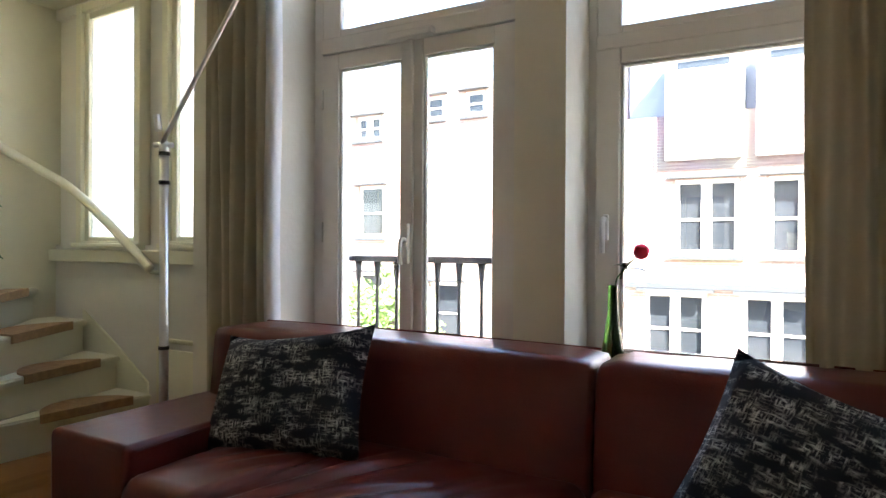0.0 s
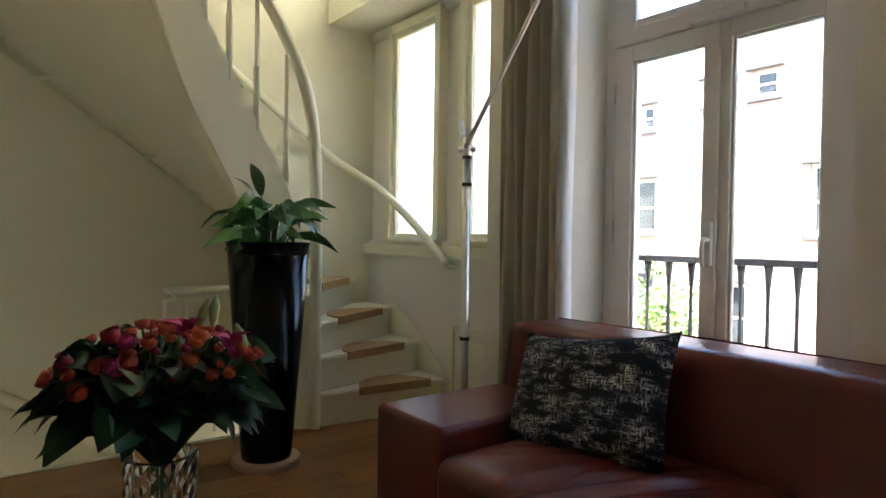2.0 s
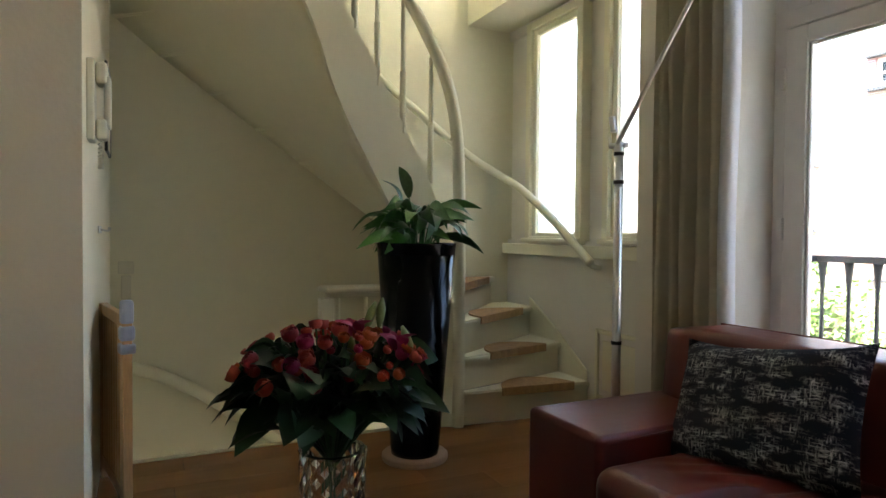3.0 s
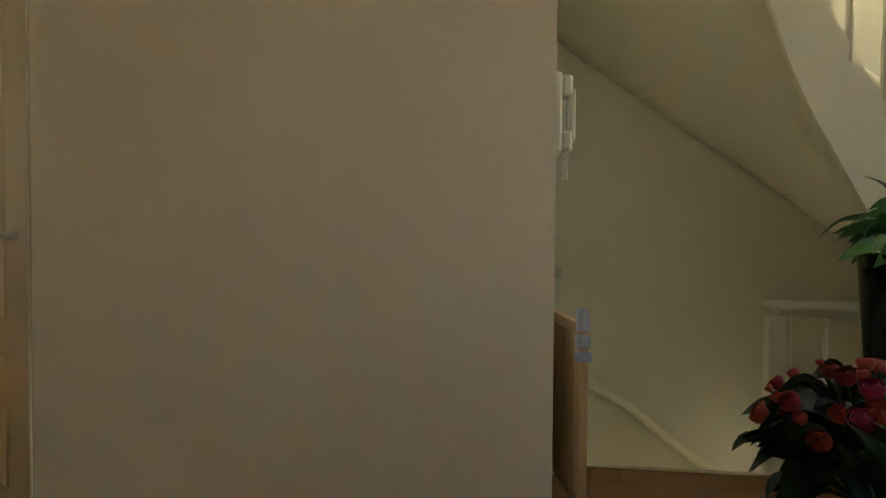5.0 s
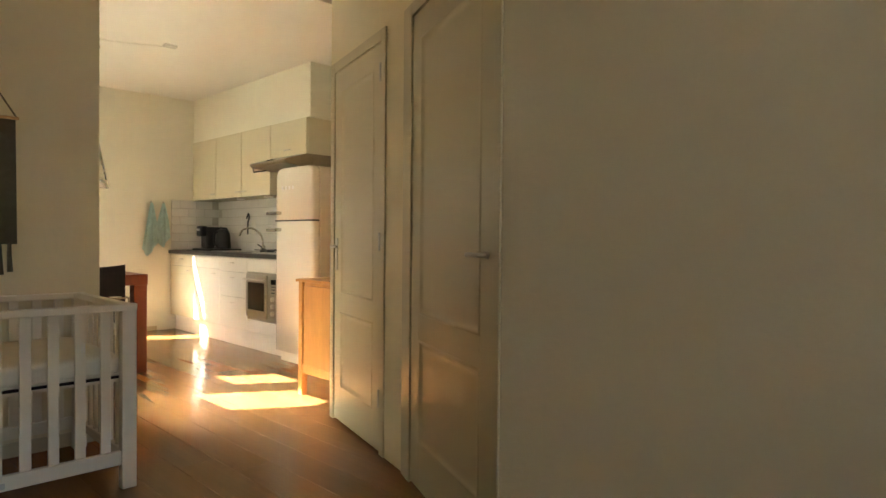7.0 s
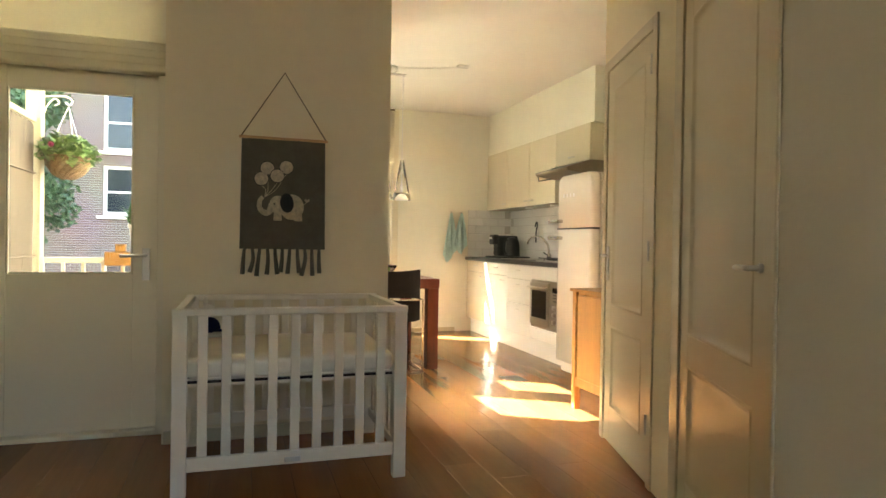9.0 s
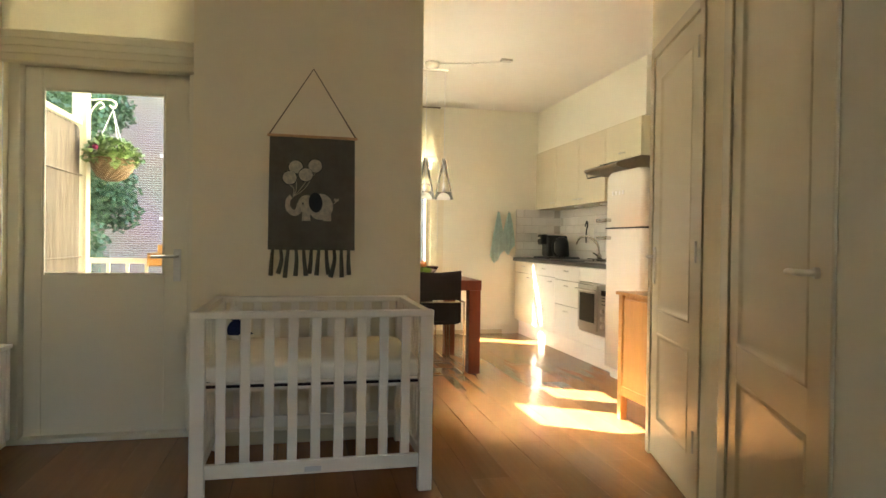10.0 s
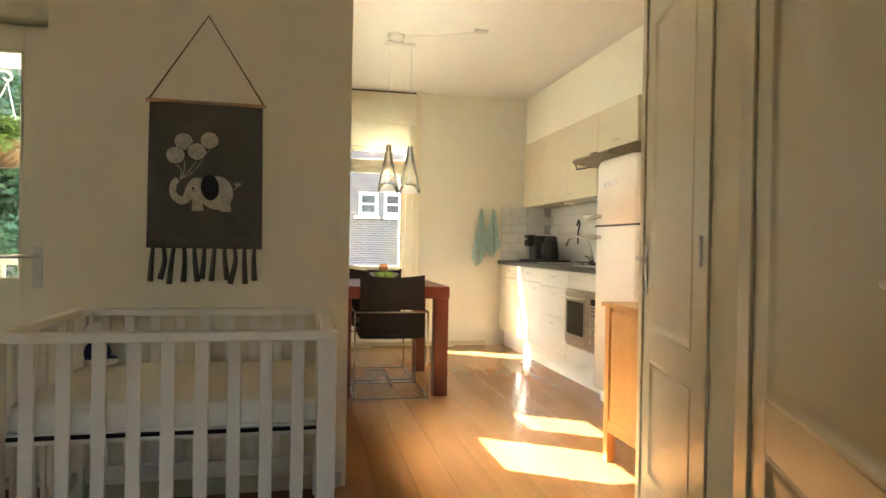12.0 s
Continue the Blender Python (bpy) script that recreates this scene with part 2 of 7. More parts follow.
def lathe(bm, at, rings, seg=24, m=None, cap=True):
    """A turned body: rings of (radius, height)."""
    rows = []
    for r, z in rings:
        rows.append([bm.verts.new((r * math.cos(2 * math.pi * i / seg), r * math.sin(2 * math.pi * i / seg), z)) for i in range(seg)])
    for a, b in zip(rows, rows[1:]):
        for i in range(seg):
            bm.faces.new((a[i], a[(i + 1) % seg], b[(i + 1) % seg], b[i]))
    if cap:
        bm.faces.new(rows[0][::-1])
        bm.faces.new(rows[-1])
    vs = [v for r in rows for v in r]
    if m is not None:
        bmesh.ops.transform(bm, matrix=m, verts=vs)
    bmesh.ops.translate(bm, vec=Vector(at), verts=vs)
    return bm


def tube(bm, pts, radius, seg=10, taper=None):
    """A round bar swept along points."""
    pts = [Vector(p) for p in pts]
    rows, side = [], None
    for i, p in enumerate(pts):
        d = (pts[min(i + 1, len(pts) - 1)] - pts[max(i - 1, 0)]).normalized()
        if side is None:
            side = d.orthogonal().normalized()
        side = (side - d * side.dot(d)).normalized()
        up = d.cross(side)
        r = radius if taper is None else radius + (taper - radius) * i / (len(pts) - 1)
        rows.append([bm.verts.new(p + r * (math.cos(a) * side + math.sin(a) * up)) for a in (2 * math.pi * k / seg for k in range(seg))])
    for a, b in zip(rows, rows[1:]):
        for i in range(seg):
            bm.faces.new((a[i], a[(i + 1) % seg], b[(i + 1) % seg], b[i]))
    bm.faces.new(rows[0][::-1])
    bm.faces.new(rows[-1])
    return bm


def smoothed(pts, steps=6):
    """A Catmull-Rom curve through points."""
    P = [Vector(p) for p in pts]
    out = []
    for i in range(len(P) - 1):
        a, b, c, d = P[max(i - 1, 0)], P[i], P[i + 1], P[min(i + 2, len(P) - 1)]
        for k in range(steps):
            t = k / steps
            out.append(0.5 * (2 * b + (c - a) * t + (2 * a - 5 * b + 4 * c - d) * t * t + (3 * b - a - 3 * c + d) * t ** 3))
    return out + [P[-1]]


def structure(name, bm, mat, label="", category="wall", smooth=False):
    return solid(name, bm, mat, label, category, "structure", smooth=smooth)


def framed(bm, x0, x1, z0, z1, y0, y1, w, wb=None, wt=None):
    """A rectangular frame in a wall along x."""
    wb, wt = wb or w, wt or w
    box(bm, x0, x0 + w, y0, y1, z0, z1, 0.004, 1)
    box(bm, x1 - w, x1, y0, y1, z0, z1, 0.004, 1)
    box(bm, x0 + w, x1 - w, y0 + 0.002, y1 - 0.002, z0, z0 + wb, 0.004, 1)
    box(bm, x0 + w, x1 - w, y0 + 0.002, y1 - 0.002, z1 - wt, z1, 0.004, 1)
    return bm


# ---------------------------------------------------------------- the structure
WEST, EAST, FACADE = -3.66, 0.92, 2.34
KIT_E, KIT_S, REAR = -1.30, -8.07, -4.21
LIV_H, KIT_H = 3.0, 2.715
structure("wall_west", boxed(WEST - 0.2, WEST, -3.7, FACADE + 0.3, -2.6, 4.4), STAIR_PLASTER, "cream plastered party wall beside the stairs")
structure("wall_east", boxed(EAST, EAST + 0.2, REAR - 0.3, FACADE + 0.3, -0.2, 3.2), PLASTER, "plain cream plastered living room wall")
KIT_W = -3.80
structure("wall_kitchen_west", boxed(KIT_W - 0.2, KIT_W, KIT_S - 0.3, -3.7, -0.2, 3.2), KITCHEN_PLASTER, "cream plastered kitchen party wall")
structure("wall_east_rear", boxed(0.835, EAST, REAR, -2.6, -0.2, 3.0), PLASTER, "plain cream wall beside the balcony door")
# front wall with its openings, two of them added unseen for stairwell light
bm = bmesh.new()
box(bm, WEST, -2.06, FACADE, FACADE + 0.25, -0.25, 1.0)
# wall round an unseen low opening, added to light the lower stairwell
box(bm, -2.92, -2.06, FACADE, FACADE + 0.25, -2.6, -0.25)
box(bm, WEST, -3.60, FACADE, FACADE + 0.25, -2.6, -0.25)
box(bm, -3.60, -2.92, FACADE, FACADE + 0.25, -2.6, -1.42)
box(bm, WEST, -2.06, FACADE, FACADE + 0.25, 2.40, 3.0)
# wall round an unseen upper opening, added so daylight falls down the stairs
box(bm, WEST, -3.20, FACADE, FACADE + 0.25, 3.0, 4.4)
box(bm, -2.6, -2.06, FACADE, FACADE + 0.25, 3.0, 4.4)
box(bm, -3.20, -2.6, FACADE, FACADE + 0.25, 3.0, 3.5)
box(bm, WEST, -3.40, FACADE + 0.03, FACADE + 0.25, 1.0, 2.40)
box(bm, -2.80, -2.58, FACADE + 0.03, FACADE + 0.25, 1.0, 2.40)
box(bm, -2.06, -1.55, 2.08, FACADE + 0.25, -0.2, 3.2)
box(bm, -0.45, -0.27, 2.08, FACADE + 0.25, -0.2, 3.2)
box(bm, 0.66, EAST, 2.08, FACADE + 0.25, -0.2, 3.2)
box(bm, -1.55, -0.45, 2.08, FACADE + 0.25, 2.86, 3.2)
box(bm, -0.27, 0.66, 2.08, FACADE + 0.25, 2.86, 3.2)
box(bm, -0.27, 0.66, 2.08, FACADE + 0.25, -0.2, 0.52)
structure("wall_north", bm, FRONT_PLASTER, "cream front wall with tall window openings and added stairwell light openings")
structure("window_head_box", boxed(WEST, -2.06, 2.0, FACADE, 2.46, 2.75, 0.004), STAIR_PLASTER, "boxed cream bulkhead above the stair windows", "trim")
# rear wall with the balcony door, and the corner where the kitchen opens
bm = bmesh.new()
box(bm, KIT_E - 0.01, -0.09, REAR - 0.30, REAR, -0.2, 3.2)
box(bm, -0.09, EAST, REAR - 0.30, REAR, 2.62, 3.2)
box(bm, 0.85, EAST, REAR - 0.30, REAR, -0.2, 2.62)
structure("wall_rear", bm, PLASTER, "cream plastered rear wall with a balcony door opening")
# kitchen walls; the side windows as y0, y1, sill and head
SIDE_A, SIDE_B = (-5.45, -4.77, 0.91, 1.88), (-6.12, -5.62, 1.33, 2.10)
bm = bmesh.new()
box(bm, KIT_E - 0.01, KIT_E + 0.25, SIDE_A[1], REAR - 0.30, -0.2, 3.2)
box(bm, KIT_E - 0.01, KIT_E + 0.25, SIDE_B[1], SIDE_A[0], -0.2, 3.2)
box(bm, KIT_E - 0.01, KIT_E + 0.25, KIT_S - 0.25, SIDE_B[0], -0.2, 3.2)
for y0, y1, z0, z1 in (SIDE_A, SIDE_B):
    box(bm, KIT_E - 0.01, KIT_E + 0.25, y0, y1, -0.2, z0)
    box(bm, KIT_E - 0.01, KIT_E + 0.25, y0, y1, z1, 3.2)
structure("wall_kitchen_side", bm, KITCHEN_PLASTER, "cream kitchen side wall with two windows")
bm = bmesh.new()
box(bm, KIT_W, -2.22, KIT_S - 0.25, KIT_S, -0.2, 3.2)
box(bm, -2.22, KIT_E, KIT_S - 0.25, KIT_S, 2.62, 3.2)
box(bm, -2.22, KIT_E, KIT_S - 0.25, KIT_S, -0.2, 0.72)
structure("wall_kitchen_rear", bm, KITCHEN_PLASTER, "cream kitchen end wall with a window")
structure("ceiling_kitchen", boxed(KIT_W, KIT_E + 0.25, KIT_S - 0.25, REAR - 0.02, KIT_H, 3.2), CEILING, "smooth cream kitchen ceiling", "ceiling")
bm = bmesh.new()
box(bm, -2.85, EAST, REAR - 0.02, 2.10, LIV_H, 3.2)
box(bm, KIT_W, -2.85, REAR - 0.02, -0.18, LIV_H, 3.2)
structure("ceiling_living", bm, CEILING, "smooth cream living room ceiling", "ceiling")
# unseen opening left in this ceiling, added to brighten the stairs
bm = bmesh.new()
box(bm, WEST, -2.0, -0.6, 0.65, 4.4, 4.6)
box(bm, WEST, -2.0, 1.20, FACADE + 0.25, 4.4, 4.6)
box(bm, WEST, -3.40, 0.65, 1.20, 4.4, 4.6)
box(bm, -2.95, -2.0, 0.65, 1.20, 4.4, 4.6)
structure("ceiling_stairwell", bm, CEILING, "stairwell ceiling with an added opening that lets light in", "ceiling")
bm = bmesh.new()
box(bm, -2.85, -2.75, -0.18, 2.10, 3.2, 4.4)
box(bm, WEST, -2.75, -0.30, -0.18, 3.2, 4.4)
structure("wall_upper_stairwell", bm, STAIR_PLASTER, "cream upper stairwell wall")
# closet block: plan A (kitchen end), B (ridge), C (stair end)
A, P, B, C = Vector((-2.48, -3.77)), Vector((-2.178, -2.757)), Vector((-1.755, -1.80)), Vector((-2.01, -0.18))


def wall_line(p, q):
    """Places along a wall of the closet: s metres from p, depth metres into the wall."""
    u = (q - p).normalized()
    n = Vector((u.y, -u.x))
    return lambda s, depth=0.0: tuple(p + u * s - n * depth)


AP, PB = wall_line(A, P), wall_line(P, B)
AP_LEN, PB_LEN = (P - A).length, (B - P).length
D1, D2, DOOR_H = (0.075, 0.815), (0.135, 1.005), 2.085
structure("wall_closet", prism(bmesh.new(), [PB(PB_LEN), (C.x, C.y), (C.x - 0.12, C.y), PB(PB_LEN - 0.01, 0.12)], -0.2, 3.2), PLASTER, "long plain cream plastered closet wall")
structure("wall_closet_end", prism(bmesh.new(), [(C.x - 0.12, C.y), (WEST, C.y), (WEST, C.y - 0.1), (C.x - 0.13, C.y - 0.1)], -2.6, 3.2), PLASTER, "cream closet end wall beside the stairwell")
structure("wall_closet_kitchen", prism(bmesh.new(), [AP(0.0), AP(0.0, 0.12), (KIT_W, AP(0, 0.12)[1]), (KIT_W, AP(0)[1])], -0.2, 3.2), PLASTER, "cream closet wall towards the kitchen")
for wall_name, line, total, (s0, s1) in (("wall_closet_door_1", AP, AP_LEN, D1), ("wall_closet_door_2", PB, PB_LEN, D2)):
    bm = bmesh.new()
    for a, b, z in ((0, s0, -0.2), (s1, total, -0.2), (s0, s1, DOOR_H)):
        prism(bm, [line(a), line(b), line(b, 0.12), line(a, 0.12)], z, 3.2)
    structure(wall_name, bm, PLASTER, "cream plastered closet wall round a door")
# floor slab with the stairwell hole
bm = bmesh.new()
box(bm, -2.88, EAST, KIT_S - 0.25, FACADE, -0.2, -0.012)
box(bm, KIT_W, -2.88, KIT_S - 0.25, -0.18, -0.2, -0.012)
box(bm, WEST, -2.88, 1.50, FACADE, -0.2, -0.012)
structure("floor", bm, OAK_GAP, "honey oak strip floor", "floor")
structure("floor_lower_landing", boxed(WEST, -2.0, -0.2, FACADE, -2.7, -2.6), SUBFLOOR, "oak landing below the stairs", "floor")
structure("wall_lower_stairwell", boxed(-2.88, -2.78, -0.18, FACADE, -2.6, -0.2), STAIR_PLASTER, "cream lower stairwell wall")
BASEBOARD = 0.07
# skirting along the rear and kitchen walls
structure("baseboard_rear", boxed(-1.29, -0.10, REAR, REAR + 0.012, 0, BASEBOARD, 0.002, 1), PAINT, "cream skirting board", "skirting")
structure("baseboard_kitchen", boxed(-3.05, KIT_E - 0.02, KIT_S, KIT_S + 0.012, 0, 0.05, 0.002, 1), PAINT, "cream skirting board", "skirting")

# ---------------------------------------------------------------- windows and doors
def pane(name, x0, x1, z0, z1, y, parent):
    ob = part(name, boxed(x0, x1, y, y + 0.006, z0, z1), GLASS, parent)
    ob.visible_shadow = False
    return ob


def lever(parent, x, y, z, sx, mat, way=-1):
    """A lever handle on a plate, reaching sx metres along x, standing off towards way along y."""
    bm = bmesh.new()
    box(bm, x - 0.02, x + 0.02, min(y, y + way * 0.008), max(y, y + way * 0.008), z - 0.11, z + 0.06, 0.003, 1)
    pl = part("handle_plate", bm, mat, parent, "metal handle plate")
    bm = bmesh.new()
    tube(bm, smoothed([(x, y, z), (x, y + way * 0.045, z), (x + sx * 0.25, y + way * 0.055, z), (x + sx, y + way * 0.05, z - 0.004)], 4), 0.009)
    part("handle", bm, mat, parent, "lever handle", smooth=True)


# french balcony doors with a top light
w = thing("window_1", (-1.0, 2.36, 0), "pair of cream glazed balcony doors with top light", "balcony door", kind="structure")
part("window_frame", framed(bmesh.new(), -1.55, -0.46, -0.02, 2.86, 2.33, 2.44, 0.055), WINDOW_PAINT, w)
bm = boxed(-1.50, -0.51, 2.315, 2.44, 1.865, 1.935, 0.006)
box(bm, -1.12, -0.90, 2.28, 2.32, 1.865, 1.895, 0.006)
part("transom", bm, WINDOW_PAINT, w)
for x0, x1, g0, g1 in ((-1.495, -1.025, -1.406, -1.072), (-1.015, -0.52, -0.964, -0.642)):
    leaf = part("door_leaf", boxed(x0, g0, 2.325, 2.375, 0.02, 1.862, 0.004), WINDOW_PAINT, w)
    part("door_stile", boxed(g1, x1, 2.325, 2.375, 0.02, 1.862, 0.004), WINDOW_PAINT, w)
    part("door_top_rail", boxed(g0, g1, 2.327, 2.373, 1.793, 1.862, 0.003), WINDOW_PAINT, w)
    part("door_bottom_rail", boxed(g0, g1, 2.327, 2.373, 0.02, 0.45, 0.003), WINDOW_PAINT, w)
    bm = bmesh.new()
    framed(bm, g0, g1, 0.45, 1.793, 2.335, 2.36, 0.012)
    part("glazing_bead", bm, WINDOW_PAINT, w)
    pane("pane", g0, g1, 0.45, 1.793, 2.348, w)
part("astragal", boxed(-1.035, -1.005, 2.306, 2.326, 0.02, 1.862, 0.006), WINDOW_PAINT, w)
bm = boxed(-1.035, -1.01, 2.285, 2.306, 0.93, 1.10, 0.006)
tube(bm, smoothed([(-1.022, 2.29, 1.03), (-1.022, 2.255, 1.03), (-1.022, 2.245, 0.99), (-1.022, 2.25, 0.93)], 4), 0.009)
part("espagnolette_handle", bm, WINDOW_PAINT, w, "cream painted window handle")
bm = bmesh.new()
framed(bm, -1.50, -0.51, 1.935, 2.81, 2.33, 2.38, 0.10, 0.035, 0.06)
part("top_light_frame", bm, WINDOW_PAINT, w)
pane("top_pane", -1.40, -0.61, 1.97, 2.75, 2.352, w)
for z in (0.35, 1.02, 1.62):
    part("hinge", boxed(-1.512, -1.49, 2.312, 2.33, z, z + 0.09, 0.004), WINDOW_PAINT, w)

# large right-hand window
w = thing("window_2", (0.2, 2.36, 0.5), "large cream framed window with top light", "window", kind="structure")
part("window_frame", framed(bmesh.new(), -0.29, 0.67, 0.53, 2.86, 2.33, 2.44, 0.05), WINDOW_PAINT, w)
bm = bmesh.new()
framed(bm, -0.24, 0.62, 0.58, 1.70, 2.315, 2.37, 0.085, 0.06, 0.055)
part("sash", bm, WINDOW_PAINT, w)
bm = bmesh.new()
framed(bm, -0.155, 0.535, 0.64, 1.645, 2.325, 2.35, 0.012)
part("glazing_bead", bm, WINDOW_PAINT, w)
pane("pane", -0.155, 0.535, 0.64, 1.645, 2.345, w)
part("transom", boxed(-0.24, 0.62, 2.32, 2.44, 1.70, 1.752, 0.005), WINDOW_PAINT, w)
bm = bmesh.new()
framed(bm, -0.24, 0.62, 1.752, 2.81, 2.33, 2.38, 0.085, 0.03, 0.06)
part("top_light_frame", bm, WINDOW_PAINT, w)
pane("top_pane", -0.155, 0.535, 1.782, 2.75, 2.352, w)
part("window_sill", boxed(-0.265, 0.655, 2.05, 2.33, 0.52, 0.545, 0.006), PAINT, w)
bm = boxed(-0.21, -0.19, 2.30, 2.316, 1.03, 1.12, 0.004)
tube(bm, smoothed([(-0.20, 2.305, 1.10), (-0.20, 2.27, 1.10), (-0.20, 2.262, 1.06), (-0.20, 2.265, 0.985)], 4), 0.009)
part("window_handle", bm, LINING, w, "white window handle")

# two narrow stair windows above a panelled dado
w = thing("window_3", (-2.9, 2.36, 1.0), "two narrow frosted stair windows in cream frames", "window", kind="structure")
FROST = glass_material("frosted_glass", 0.35, 1.45, (0.95, 0.96, 0.97))
for x0, x1 in ((-3.29, -2.87), (-2.50, -2.10)):
    bm = bmesh.new()
    framed(bm, x0 - 0.09, x1 + 0.09, 0.975, 2.43, 2.30, 2.42, 0.05)
    part("window_frame", bm, STAIR_PAINT, w)
    bm = bmesh.new()
    framed(bm, x0 - 0.042, x1 + 0.042, 1.023, 2.382, 2.325, 2.37, 0.042, 0.025)
    part("sash", bm, STAIR_PAINT, w)
    ob = part("pane", boxed(x0, x1, 2.345, 2.351, 1.045, 2.345), FROST, w)
    ob.visible_shadow = False
    part("window_sill", boxed(x0 - 0.10, x1 + 0.10, 2.275, 2.302, 0.985, 1.012, 0.006), STAIR_PAINT, w)
structure("dado_rail", boxed(WEST, -2.07, 2.295, 2.34, 0.90, 0.972, 0.004), STAIR_PAINT, "cream dado rail under the stair windows", "trim")
bm = bmesh.new()
framed(bm, -2.66, -2.08, 0.10, 0.50, 2.322, 2.34, 0.025)
box(bm, -2.60, -2.14, 2.33, 2.34, 0.16, 0.44, 0.004)
structure("dado_panel", bm, STAIR_PAINT, "cream raised wall panel", "trim")

# balcony railing
r = thing("balcony_railing", (-1.0, 2.72, -0.1), "dark iron french balcony railing with turned bars", "railing")
bm = bmesh.new()
box(bm, -1.62, -0.38, 2.68, 2.74, 0.925, 0.955, 0.006)
part("top_rail", bm, IRON, r)
for x in (-1.60, -0.40):
    part("wall_fixing", boxed(x - 0.012, x + 0.012, 2.585, 2.70, 0.93, 0.95), IRON, r)
part("bottom_rail", boxed(-1.62, -0.38, 2.69, 2.73, 0.06, 0.09, 0.004), IRON, r)
for i in range(11):
    x = -1.58 + i * 0.117
    bm = bmesh.new()
    lathe(bm, (x, 2.71, 0.09), [(0.008, 0), (0.012, 0.1), (0.008, 0.2), (0.014, 0.42), (0.009, 0.55), (0.009, 0.72), (0.016, 0.80), (0.02, 0.836)], 8)
    part("baluster", bm, IRON, r, smooth=True)


def curtain(name, x0, x1, y, z0, z1, waves, depth, mat, label, seed):
    rnd = random.Random(seed)
    n = waves * 10
    ph = [rnd.uniform(0.75, 1.25) for _ in range(waves + 1)]
    c = thing(name, ((x0 + x1) / 2, y, z0), label, "curtain")
    bm = bmesh.new()
    rows = []
    for k, z in enumerate([z0 + (z1 - z0) * j / 10 for j in range(11)]):
        row = []
        for i in range(n + 1):
            u = i / n * waves
            a = depth * ph[int(min(u, waves - 0.01))] * (0.75 + 0.25 * math.sin(k * 0.6 + i * 0.2))
            row.append((x0 + (x1 - x0) * i / n + 0.006 * math.sin(k * 0.9 + u * 3), y + a * math.sin(2 * math.pi * u), z))
        rows.append(row)
    for th in (0.0, 0.004):
        vs = [[bm.verts.new((p[0], p[1] + th, p[2])) for p in row] for row in rows]
        for a, b in zip(vs, vs[1:]):
            for i in range(n):
                bm.faces.new((a[i], a[i + 1], b[i + 1], b[i]))
    part("drape", bm, mat, c, smooth=True)
    return c


c = curtain("curtain", -1.87, -1.515, 1.995, 0.02, 2.9, 5, 0.044, CURTAIN, "beige linen curtain gathered beside the balcony doors", 3)
bm = bmesh.new()
rows = []
for j in range(25):
    z = 0.02 + 2.88 * j / 24
    dx = 0.006 * math.sin(j * 0.55)
    rows.append([bm.verts.new((x + dx, y, z)) for x, y in ((-1.512, 1.985), (-1.488, 1.995), (-1.482, 2.05), (-1.505, 2.055))])
for p, q in zip(rows, rows[1:]):
    for k in range(4):
        bm.faces.new((p[k], p[(k + 1) % 4], q[(k + 1) % 4], q[k]))
bm.faces.new(rows[0]), bm.faces.new(rows[-1][::-1])
part("lining_edge", bm, LINING, c, "white curtain lining edge", smooth=True)
curtain("curtain", 0.405, 0.84, 1.985, 0.02, 2.9, 6, 0.048, CURTAIN, "beige linen curtain gathered beside the front window", 5)


